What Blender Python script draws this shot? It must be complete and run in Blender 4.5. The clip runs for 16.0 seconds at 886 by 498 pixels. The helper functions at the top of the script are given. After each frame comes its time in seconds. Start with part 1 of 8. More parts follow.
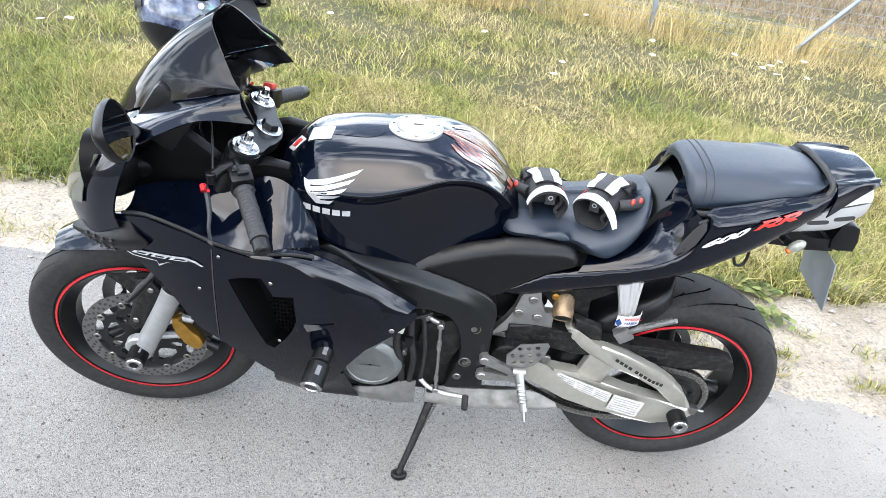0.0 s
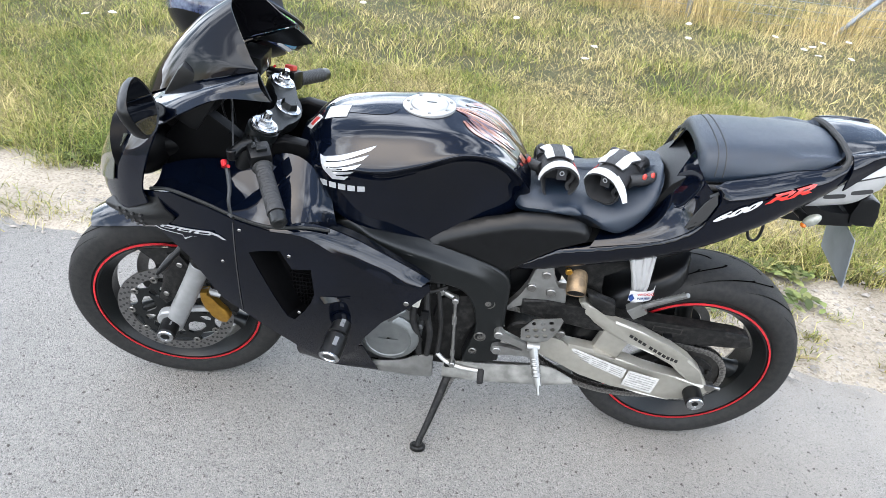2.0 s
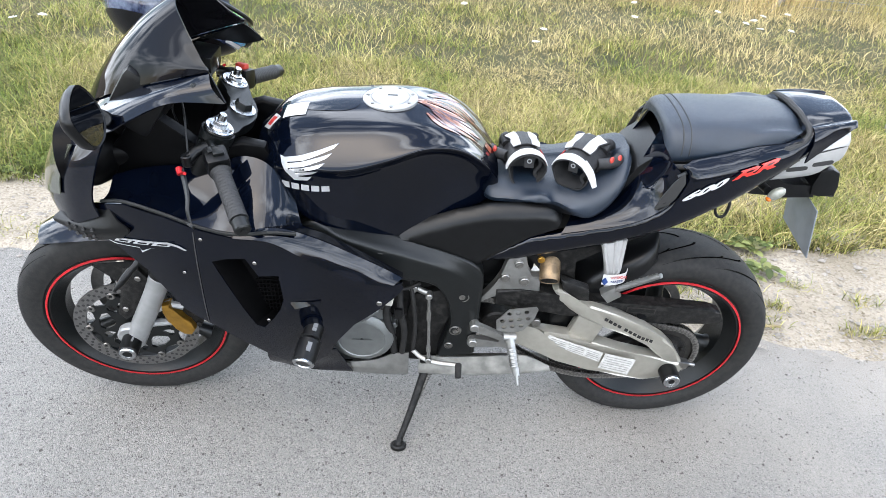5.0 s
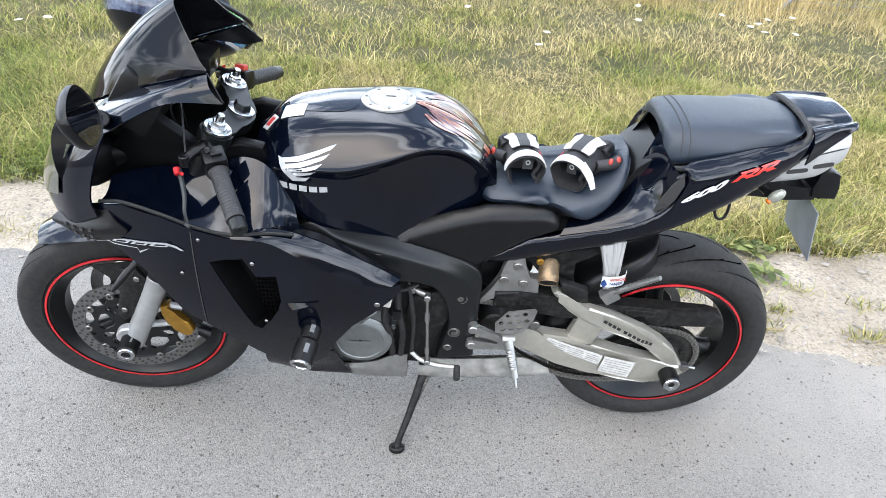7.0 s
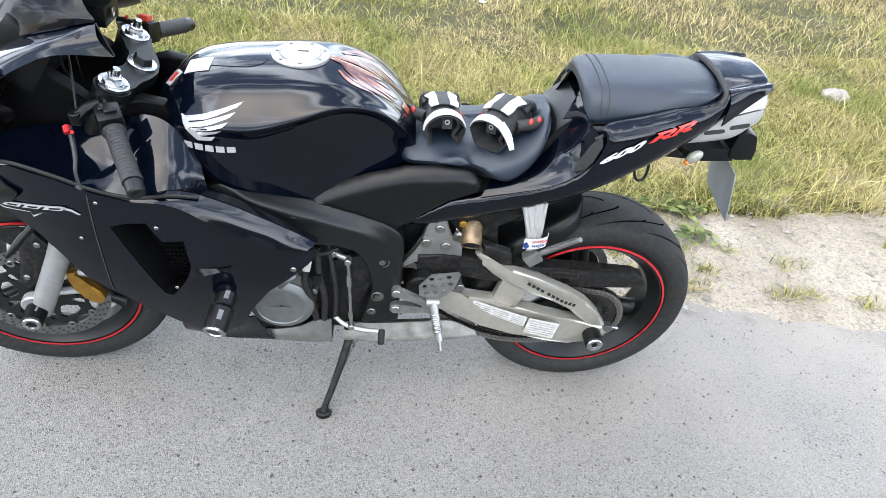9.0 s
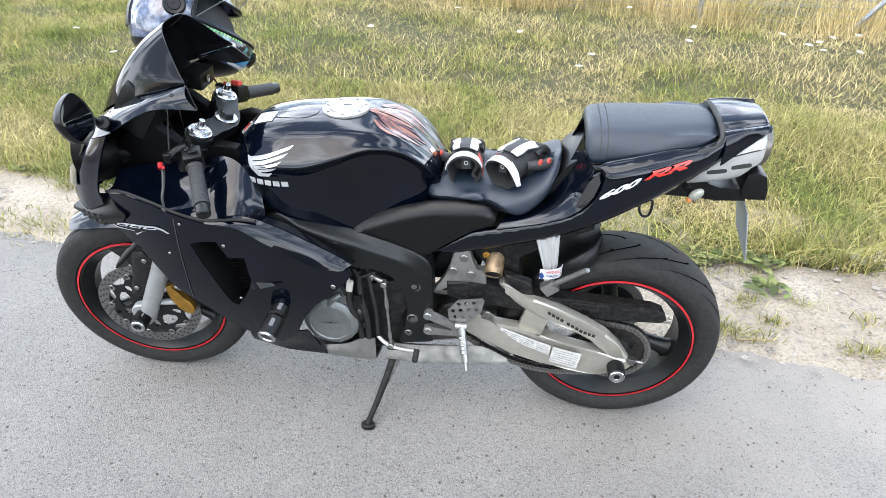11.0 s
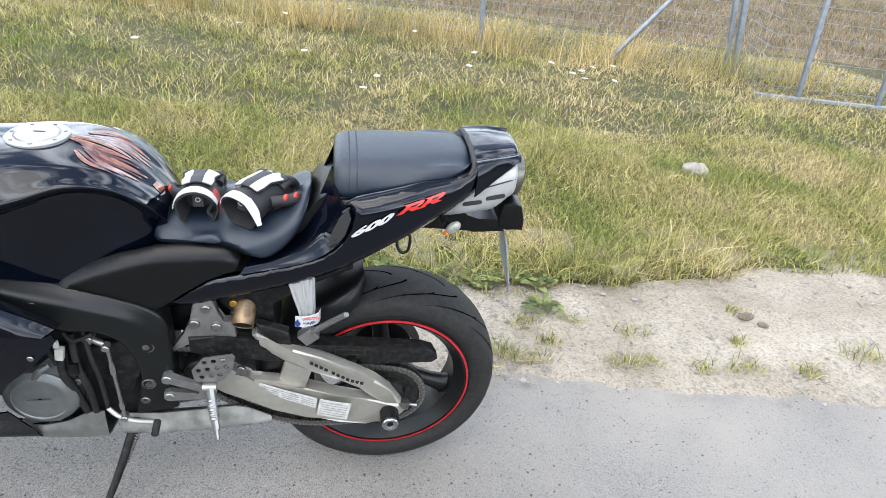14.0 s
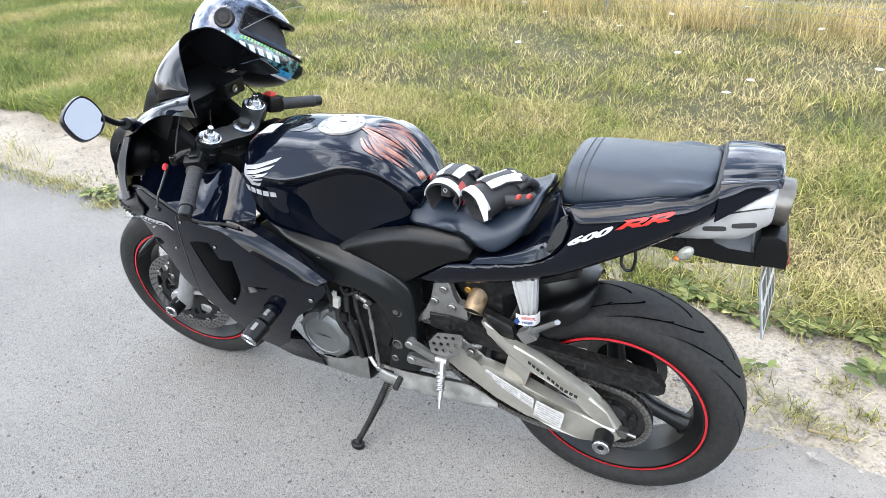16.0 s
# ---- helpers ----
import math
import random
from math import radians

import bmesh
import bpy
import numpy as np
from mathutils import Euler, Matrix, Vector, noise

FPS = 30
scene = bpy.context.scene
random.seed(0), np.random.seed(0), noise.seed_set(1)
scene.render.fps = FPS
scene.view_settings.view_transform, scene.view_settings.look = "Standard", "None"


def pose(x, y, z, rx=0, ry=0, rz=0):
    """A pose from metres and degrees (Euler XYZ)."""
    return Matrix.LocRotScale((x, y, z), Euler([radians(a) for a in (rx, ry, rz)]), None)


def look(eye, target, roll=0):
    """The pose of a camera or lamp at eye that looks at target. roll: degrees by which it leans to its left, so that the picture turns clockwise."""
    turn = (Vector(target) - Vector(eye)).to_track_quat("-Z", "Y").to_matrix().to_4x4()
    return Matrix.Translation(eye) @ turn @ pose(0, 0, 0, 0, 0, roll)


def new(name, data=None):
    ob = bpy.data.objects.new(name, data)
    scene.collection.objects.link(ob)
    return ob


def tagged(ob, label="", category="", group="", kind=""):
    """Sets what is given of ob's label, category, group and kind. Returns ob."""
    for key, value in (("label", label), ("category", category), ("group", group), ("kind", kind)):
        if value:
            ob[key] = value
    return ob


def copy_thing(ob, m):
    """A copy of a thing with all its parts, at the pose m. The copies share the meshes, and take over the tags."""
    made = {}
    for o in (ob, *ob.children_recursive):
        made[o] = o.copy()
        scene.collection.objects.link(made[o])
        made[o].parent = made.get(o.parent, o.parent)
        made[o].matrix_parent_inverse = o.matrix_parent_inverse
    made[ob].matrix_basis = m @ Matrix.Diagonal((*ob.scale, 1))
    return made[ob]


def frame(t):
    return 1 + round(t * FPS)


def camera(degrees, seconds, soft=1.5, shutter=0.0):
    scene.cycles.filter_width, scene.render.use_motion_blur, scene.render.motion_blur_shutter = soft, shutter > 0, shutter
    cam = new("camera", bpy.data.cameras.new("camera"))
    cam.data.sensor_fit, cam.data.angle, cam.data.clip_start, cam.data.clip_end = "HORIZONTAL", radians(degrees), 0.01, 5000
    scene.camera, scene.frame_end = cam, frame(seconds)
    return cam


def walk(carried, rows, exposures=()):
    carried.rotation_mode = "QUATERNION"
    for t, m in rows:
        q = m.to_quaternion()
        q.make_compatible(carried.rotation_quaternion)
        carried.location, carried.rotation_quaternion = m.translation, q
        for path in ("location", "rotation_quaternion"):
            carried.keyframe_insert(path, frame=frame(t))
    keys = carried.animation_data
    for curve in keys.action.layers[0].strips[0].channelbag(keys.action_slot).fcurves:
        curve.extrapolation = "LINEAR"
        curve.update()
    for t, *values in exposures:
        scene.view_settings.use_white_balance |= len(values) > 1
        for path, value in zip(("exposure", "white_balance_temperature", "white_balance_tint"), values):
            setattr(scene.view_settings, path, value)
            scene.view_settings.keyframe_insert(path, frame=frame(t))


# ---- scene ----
cam = camera(69.5, 16.0, soft=0.6)
PATH = [
    (0, (0.755, -1.410, 1.475), (0.750, 0.287, 0.416), 7.2),
    (0.5, (0.821, -1.404, 1.498), (0.874, 0.289, 0.434), 5.1),
    (1, (0.828, -1.404, 1.498), (0.868, 0.265, 0.397), 4.7),
    (1.5, (0.839, -1.424, 1.496), (0.860, 0.240, 0.387), 4.6),
    (2, (0.818, -1.455, 1.467), (0.697, 0.216, 0.376), 5.1),
    (2.5, (0.789, -1.448, 1.469), (0.687, 0.226, 0.379), 5.2),
    (3, (0.797, -1.442, 1.462), (0.679, 0.231, 0.372), 4.9),
    (3.5, (0.793, -1.447, 1.462), (0.676, 0.228, 0.376), 4.0),
    (4, (0.791, -1.441, 1.466), (0.717, 0.230, 0.369), 3.8),
    (4.2, (0.772, -1.423, 1.465), (0.758, 0.238, 0.352), 4.2),
    (6.3, (0.825, -1.424, 1.459), (0.841, 0.238, 0.347), 3.8),
    (6.5, (0.819, -1.424, 1.46), (0.827, 0.241, 0.353), 3.9),
    (7, (0.804, -1.422, 1.456), (0.798, 0.245, 0.351), 3.8),
    (7.5, (0.803, -1.417, 1.46), (0.796, 0.247, 0.351), 3.4),
    (8, (0.808, -1.414, 1.457), (0.821, 0.243, 0.337), 3.7),
    (8.5, (0.808, -1.384, 1.435), (0.922, 0.246, 0.282), 7.0),
    (9, (0.886, -1.395, 1.445), (1.025, 0.205, 0.254), 6.4),
    (9.5, (1.064, -1.459, 1.461), (0.892, 0.19, 0.343), 4.0),
    (9.7, (1.093, -1.503, 1.474), (0.825, 0.141, 0.367), 2.5),
    (11.8, (1.168, -1.581, 1.49), (0.894, 0.115, 0.466), -0.3),
    (12, (1.16, -1.581, 1.491), (0.912, 0.111, 0.453), 1.1),
    (12.5, (1.162, -1.589, 1.497), (0.898, 0.102, 0.462), 0.5),
    (13, (1.209, -1.577, 1.487), (0.999, 0.118, 0.446), -2.8),
    (13.5, (1.255, -1.517, 1.474), (1.263, 0.171, 0.402), 0.4),
    (14, (1.295, -1.402, 1.459), (1.584, 0.325, 0.493), 6.8),
    (14.5, (1.324, -1.258, 1.469), (1.457, 0.509, 0.543), 6.3),
    (15, (1.383, -1.238, 1.465), (1.011, 0.448, 0.456), 3.4),
    (15.5, (1.562, -1.282, 1.454), (0.826, 0.245, 0.392), -0.0),
    (16, (1.61, -1.331, 1.472), (0.787, 0.192, 0.471), -2.4),
]
EXPOSURE = [(0.0, 1.66), (0.5, 1.46), (1.0, 1.45), (2.0, 1.43), (9.0, 1.46), (12.0, 1.46), (12.5, 1.36), (13.5, 1.36), (14.0, 1.20), (14.5, 1.05), (15.0, 1.16), (15.5, 1.46), (16.0, 1.48)]
walk(cam, [(t, look(eye, target, roll)) for t, eye, target, roll in PATH], EXPOSURE)


# ---- light ----
SUN_EL, SUN_AZ = 58.0, 205.0
world = bpy.data.worlds.new("sky")
scene.world = world
world.use_nodes = True
wn, wl = world.node_tree.nodes, world.node_tree.links
wn.clear()
sky = wn.new("ShaderNodeTexSky")
sky.sky_type, sky.sun_disc = "NISHITA", False
sky.sun_elevation, sky.sun_rotation = radians(SUN_EL), radians(SUN_AZ)
sky.air_density, sky.dust_density = 1.3, 1.5
wco = wn.new("ShaderNodeTexCoord")
wmap = wn.new("ShaderNodeMapping")
wmap.inputs["Scale"].default_value = (1.3, 2.2, 2.6)
wmap.inputs["Rotation"].default_value = (0.2, 0.1, 0.5)
cloud = wn.new("ShaderNodeTexNoise")
cloud.inputs["Scale"].default_value, cloud.inputs["Detail"].default_value = 1.7, 8
cloud.inputs["Roughness"].default_value, cloud.inputs["Distortion"].default_value = 0.52, 0.3
cramp = wn.new("ShaderNodeValToRGB")
cramp.color_ramp.elements[0].position, cramp.color_ramp.elements[1].position = 0.45, 0.62
cramp.color_ramp.elements[0].color = (0.03, 0.03, 0.03, 1)
cmix = wn.new("ShaderNodeMix")
cmix.data_type = "RGBA"
cmix.inputs["B"].default_value = (20.6, 22.0, 24.4, 1)
back = wn.new("ShaderNodeBackground")
back.inputs["Strength"].default_value = 0.15
wout = wn.new("ShaderNodeOutputWorld")
wl.new(wco.outputs["Generated"], wmap.inputs["Vector"])
wl.new(wmap.outputs["Vector"], cloud.inputs["Vector"])
wl.new(cloud.outputs["Fac"], cramp.inputs["Fac"])
wl.new(cramp.outputs["Color"], cmix.inputs["Factor"])
wl.new(sky.outputs["Color"], cmix.inputs["A"])
wl.new(cmix.outputs["Result"], back.inputs["Color"])
wl.new(back.outputs["Background"], wout.inputs["Surface"])

sun = new("sun", bpy.data.lights.new("sun", "SUN"))
sun.data.energy, sun.data.angle, sun.data.color = 0.85, radians(50), (1.0, 0.94, 0.83)
az = radians(SUN_AZ)
sun.matrix_world = look((0, 0, 0), (-math.sin(az), -math.cos(az), -math.tan(radians(SUN_EL))))
tagged(sun, "hazy daylight sun", "sun", kind="structure")


# ---- materials ----
def node_mat(name, rgb, rough=0.5, metal=0.0, var=0.12, scale=30.0, bump=0.0, bump_scale=200.0, rgb2=None, coat=0.0, spec=0.5, rough_var=0.08, lo=0.35, hi=0.65, detail=5, random=0.0, coat_ior=1.38):
    """A surface with colour variation at one scale, relief at another, and uneven gloss."""
    m = bpy.data.materials.new(name)
    m.use_nodes = True
    n, l = m.node_tree.nodes, m.node_tree.links
    b = n["Principled BSDF"]
    b.inputs["Roughness"].default_value, b.inputs["Metallic"].default_value = rough, metal
    b.inputs["Coat Weight"].default_value, b.inputs["Coat Roughness"].default_value = coat, 0.03
    b.inputs["Coat IOR"].default_value = coat_ior
    b.inputs["Specular IOR Level"].default_value = spec
    co = n.new("ShaderNodeTexCoord")
    tex = n.new("ShaderNodeTexNoise")
    tex.inputs["Scale"].default_value, tex.inputs["Detail"].default_value = scale, detail
    ramp = n.new("ShaderNodeValToRGB")
    e = ramp.color_ramp.elements
    e[0].position, e[1].position = lo, hi
    dark = tuple(c * (1 - var) for c in rgb)
    lite = rgb2 if rgb2 else tuple(min(1, c * (1 + var)) for c in rgb)
    e[0].color, e[1].color = (*dark, 1), (*lite, 1)
    l.new(co.outputs["Object"], tex.inputs["Vector"])
    l.new(tex.outputs["Fac"], ramp.inputs["Fac"])
    colour = ramp.outputs["Color"]
    if random:
        info = n.new("ShaderNodeObjectInfo")
        hsv = n.new("ShaderNodeHueSaturation")
        mr = n.new("ShaderNodeMapRange")
        mr.inputs["To Min"].default_value, mr.inputs["To Max"].default_value = 1 - random, 1 + random
        l.new(info.outputs["Random"], mr.inputs["Value"])
        l.new(mr.outputs["Result"], hsv.inputs["Value"])
        l.new(colour, hsv.inputs["Color"])
        colour = hsv.outputs["Color"]
    l.new(colour, b.inputs["Base Color"])
    fine = n.new("ShaderNodeTexNoise")
    fine.inputs["Scale"].default_value, fine.inputs["Detail"].default_value = bump_scale, 4
    l.new(co.outputs["Object"], fine.inputs["Vector"])
    if rough_var:
        rr = n.new("ShaderNodeMapRange")
        rr.inputs["To Min"].default_value, rr.inputs["To Max"].default_value = max(0.0, rough - rough_var), min(1, rough + rough_var)
        l.new(tex.outputs["Fac"], rr.inputs["Value"])
        l.new(rr.outputs["Result"], b.inputs["Roughness"])
    if bump:
        bp = n.new("ShaderNodeBump")
        bp.inputs["Strength"].default_value, bp.inputs["Distance"].default_value = bump, 0.002
        l.new(fine.outputs["Fac"], bp.inputs["Height"])
        l.new(bp.outputs["Normal"], b.inputs["Normal"])
    return m


paint = node_mat("gloss_black_paint", (0.0010, 0.0019, 0.0050), 0.28, 0.35, 0.2, 9, coat=1.0, rough_var=0.03, spec=0.0, coat_ior=1.38)
# black plastic with the fairing's inner shade put into its colour and low gloss
shaded_black = node_mat("shaded_black_plastic", (0.0018, 0.0018, 0.002), 0.35, 0, 0.2, 60, spec=0.06)
plastic = node_mat("black_plastic", (0.0026, 0.0028, 0.0031), 0.33, 0, 0.2, 60, 0.12, 900, spec=0.22)
dusty = node_mat("dusty_black_plastic", (0.0050, 0.0050, 0.0049), 0.5, 0, 0.35, 90, 0.4, 500, rgb2=(0.0170, 0.0162, 0.0150), spec=0.2, lo=0.45, hi=0.72, detail=9)
frame_mat = node_mat("satin_black_metal", (0.0042, 0.0050, 0.0052), 0.34, 0.1, 0.12, 70, 0.12, 1200, spec=0.30)
vinyl = node_mat("black_seat_vinyl", (0.0062, 0.0115, 0.0205), 0.38, 0, 0.1, 20, 0.35, 1400, rough_var=0.05, spec=0.46)
rubber = node_mat("tyre_rubber", (0.0095, 0.0095, 0.0098), 0.70, 0, 0.15, 70, 0.25, 700, rgb2=(0.0165, 0.0160, 0.0150), spec=0.22)
grip_rubber = node_mat("grip_rubber", (0.0077, 0.0077, 0.00825), 0.6, 0, 0.1, 60, 0.5, 900)
# no gloss and near-black: the shade down in the tread, as colour
groove_shade = node_mat("tread_groove_shade", (0.002, 0.002, 0.002), 0.9, 0, 0.1, 60, spec=0.0)
silver = node_mat("cast_aluminium", (0.235, 0.235, 0.226), 0.36, 0.85, 0.12, 40, 0.15, 700)
grey_alu = node_mat("painted_swingarm_aluminium", (0.300, 0.288, 0.252), 0.36, 0.62, 0.05, 60, 0.06, 700, rough_var=0.04)
alu_cover = node_mat("satin_aluminium_cover", (0.300, 0.300, 0.295), 0.38, 0.25, 0.06, 30, 0.05, 500)
belly_mat = node_mat("dusty_belly_aluminium", (0.187, 0.1843, 0.1705), 0.48, 0.4, 0.35, 22, 0.2, 300)
sprocket_mat = node_mat("oily_sprocket", (0.01925, 0.01815, 0.0165), 0.45, 0.5, 0.4, 90)
engine_grey = node_mat("engine_cover_silver", (0.135, 0.142, 0.140), 0.42, 0.65, 0.1, 35, 0.25, 900)
fork_silver = node_mat("fork_leg_silver", (0.225, 0.228, 0.228), 0.40, 0.4, 0.10, 30)
steel = node_mat("brushed_steel", (0.231, 0.2255, 0.2145), 0.33, 1.0, 0.15, 90)
chrome = node_mat("bright_zinc", (0.4092, 0.4224, 0.4356), 0.25, 1.0, 0.1, 80)
gold = node_mat("gold_anodised", (0.33, 0.1815, 0.033), 0.36, 0.85, 0.15, 60, 0.1, 700)
bronze = node_mat("bronze_reservoir", (0.165, 0.1155, 0.066), 0.40, 0.6, 0.35, 60, 0.2, 400)
red_paint = node_mat("red_reflective_tape", (0.3025, 0.0066, 0.011), 0.4, 0, 0.15, 60)
red_metal = node_mat("red_anodised", (0.3025, 0.0055, 0.00825), 0.3, 0.7, 0.1, 60)
red_plastic = node_mat("red_switch", (0.341, 0.033, 0.022), 0.45, 0, 0.1, 60)
decal_red = node_mat("red_decal", (0.385, 0.0165, 0.011), 0.3, 0, 0.1, 40)
decal_white = node_mat("white_decal", (0.40, 0.40, 0.40), 0.3, 0, 0.04, 40)
decal_silver = node_mat("silver_decal", (0.341, 0.3465, 0.352), 0.3, 0.35, 0.06, 80)
decal_grey = node_mat("grey_decal", (0.11, 0.1128, 0.1155), 0.3, 0.2, 0.1, 80)
decal_orange = node_mat("orange_decal", (0.10, 0.026, 0.012), 0.3, 0, 0.5, 70, coat=1.0, rgb2=(0.25, 0.085, 0.040))
decal_maroon = node_mat("maroon_decal", (0.05, 0.008, 0.008), 0.25, 0, 0.4, 60, coat=1.0)
decal_pink = node_mat("faded_pink_decal", (0.16, 0.075, 0.040), 0.25, 0, 0.3, 60, coat=1.0)
decal_blue = node_mat("blue_decal", (0.011, 0.033, 0.121), 0.35, 0, 0.1, 60)
ink = node_mat("grey_print", (0.033, 0.033, 0.033), 0.5, 0, 0.1, 60)
label_mat = node_mat("worn_white_label", (0.33, 0.325, 0.305), 0.5, 0, 0.15, 90, rgb2=(0.38, 0.375, 0.36))
faint_print = node_mat("faint_print", (0.19, 0.19, 0.18), 0.5, 0, 0.2, 90)
mirror_mat = node_mat("mirror_glass", (0.070, 0.078, 0.090), 0.02, 1.0, 0.02, 10, rough_var=0)
white_plastic = node_mat("white_plastic", (0.385, 0.374, 0.33), 0.5, 0, 0.1, 50)
orange_lens = node_mat("orange_lens", (0.4125, 0.099, 0.011), 0.2, 0, 0.1, 60)
red_lens = node_mat("red_lens", (0.275, 0.011, 0.011), 0.15, 0, 0.1, 60)
smoked_lens = node_mat("smoked_headlamp_lens", (0.045, 0.048, 0.036), 0.12, 0, 0.2, 60, coat=0.6)
clear_lens = node_mat("clear_lens", (0.198, 0.2035, 0.176), 0.12, 0.2, 0.15, 120)
chain_dark = node_mat("oily_chain_steel", (0.024, 0.022, 0.020), 0.45, 0.5, 0.4, 150)
chain_mat = node_mat("chain_steel", (0.095, 0.090, 0.083), 0.40, 0.5, 0.5, 150)
disc_mat = node_mat("brake_disc_steel", (0.165, 0.1623, 0.1595), 0.34, 0.9, 0.12, 120, 0.1, 900)
hole_mat = node_mat("drilled_hole", (0.012, 0.012, 0.012), 0.7, 0, 0.1, 60)
titan = node_mat("exhaust_tip", (0.143, 0.132, 0.1155), 0.36, 0.95, 0.15, 40)
leather_black = node_mat("glove_black", (0.0099, 0.0099, 0.011), 0.62, 0, 0.2, 80, 0.5, 700)
leather_white = node_mat("glove_white", (0.39, 0.39, 0.385), 0.5, 0, 0.06, 60, 0.2, 600)
leather_red = node_mat("glove_red", (0.3025, 0.0165, 0.01375), 0.5, 0, 0.1, 60, 0.3, 600)
lining = node_mat("glove_lining", (0.011, 0.011, 0.0121), 0.85, 0, 0.3, 60, 0.6, 500)


def clear_mat(name, rgb, alpha_mix, rough=0.04):
    """Tinted clear plastic: part lets light through, part mirrors it."""
    m = bpy.data.materials.new(name)
    m.use_nodes = True
    n, l = m.node_tree.nodes, m.node_tree.links
    n.clear()
    tr = n.new("ShaderNodeBsdfTransparent")
    tr.inputs["Color"].default_value = (*rgb, 1)
    gl = n.new("ShaderNodeBsdfPrincipled")
    gl.inputs["Base Color"].default_value = (0.004, 0.004, 0.005, 1)
    gl.inputs["Roughness"].default_value = rough
    gl.inputs["Coat Weight"].default_value, gl.inputs["Coat IOR"].default_value = 1.0, 1.27
    gl.inputs["Specular IOR Level"].default_value = 0.0
    mix = n.new("ShaderNodeMixShader")
    mix.inputs["Fac"].default_value = alpha_mix
    out = n.new("ShaderNodeOutputMaterial")
    l.new(tr.outputs["BSDF"], mix.inputs[1])
    l.new(gl.outputs["BSDF"], mix.inputs[2])
    l.new(mix.outputs["Shader"], out.inputs["Surface"])
    return m


screen_mat = clear_mat("dark_tinted_screen", (0.03, 0.03, 0.035), 0.965, 0.02)
cap_alu = node_mat("satin_filler_cap", (0.30, 0.30, 0.295), 0.42, 0.55, 0.06, 60, 0.05, 600)
visor_mat = clear_mat("clear_visor", (0.9, 0.92, 0.93), 0.10, 0.03)


def ground_mat(name, base, spots, grain_scale, patch_scale, rough=0.9, bump=0.6, dist=0.004, stones=None):
    """Ground: broad patches, fine grain, and set-in stones or pits."""
    m = bpy.data.materials.new(name)
    m.use_nodes = True
    n, l = m.node_tree.nodes, m.node_tree.links
    b = n["Principled BSDF"]
    b.inputs["Roughness"].default_value = rough
    b.inputs["Specular IOR Level"].default_value = 0.25
    co = n.new("ShaderNodeTexCoord")
    patch = n.new("ShaderNodeTexNoise")
    patch.inputs["Scale"].default_value, patch.inputs["Detail"].default_value = patch_scale, 6
    ramp = n.new("ShaderNodeValToRGB")
    ramp.color_ramp.elements[0].position, ramp.color_ramp.elements[1].position = 0.3, 0.7
    ramp.color_ramp.elements[0].color, ramp.color_ramp.elements[1].color = (*base[0], 1), (*base[1], 1)
    grain = n.new("ShaderNodeTexVoronoi")
    grain.inputs["Scale"].default_value = grain_scale
    grain.inputs["Randomness"].default_value = 1.0
    gr = n.new("ShaderNodeValToRGB")
    ge = gr.color_ramp.elements
    ge[0].position, ge[0].color = 0.0, (*spots[0], 1)
    ge[1].position, ge[1].color = 1.0, (*spots[-1], 1)
    for i, s in enumerate(spots[1:-1]):
        el = ge.new((0.07, 0.16, 0.5, 0.85)[i] if len(spots) == 6 else (i + 1) / (len(spots) - 1))
        el.color = (*s, 1)
    sep = n.new("ShaderNodeSeparateColor")
    mix = n.new("ShaderNodeMix")
    mix.data_type, mix.blend_type = "RGBA", "MULTIPLY"
    mix.inputs["Factor"].default_value = 1.0
    fine = n.new("ShaderNodeTexNoise")
    fine.inputs["Scale"].default_value, fine.inputs["Detail"].default_value = grain_scale * 0.8, 6
    bp = n.new("ShaderNodeBump")
    bp.inputs["Strength"].default_value, bp.inputs["Distance"].default_value = bump, dist
    add = n.new("ShaderNodeMath")
    add.operation = "SUBTRACT"
    l.new(co.outputs["Object"], patch.inputs["Vector"])
    l.new(co.outputs["Object"], grain.inputs["Vector"])
    l.new(co.outputs["Object"], fine.inputs["Vector"])
    l.new(patch.outputs["Fac"], ramp.inputs["Fac"])
    l.new(grain.outputs["Color"], sep.inputs["Color"])
    l.new(sep.outputs["Red"], gr.inputs["Fac"])
    l.new(ramp.outputs["Color"], mix.inputs["A"])
    l.new(gr.outputs["Color"], mix.inputs["B"])
    l.new(mix.outputs["Result"], b.inputs["Base Color"])
    l.new(fine.outputs["Fac"], add.inputs[0])
    l.new(grain.outputs["Distance"], add.inputs[1])
    l.new(add.outputs["Value"], bp.inputs["Height"])
    l.new(bp.outputs["Normal"], b.inputs["Normal"])
    return m


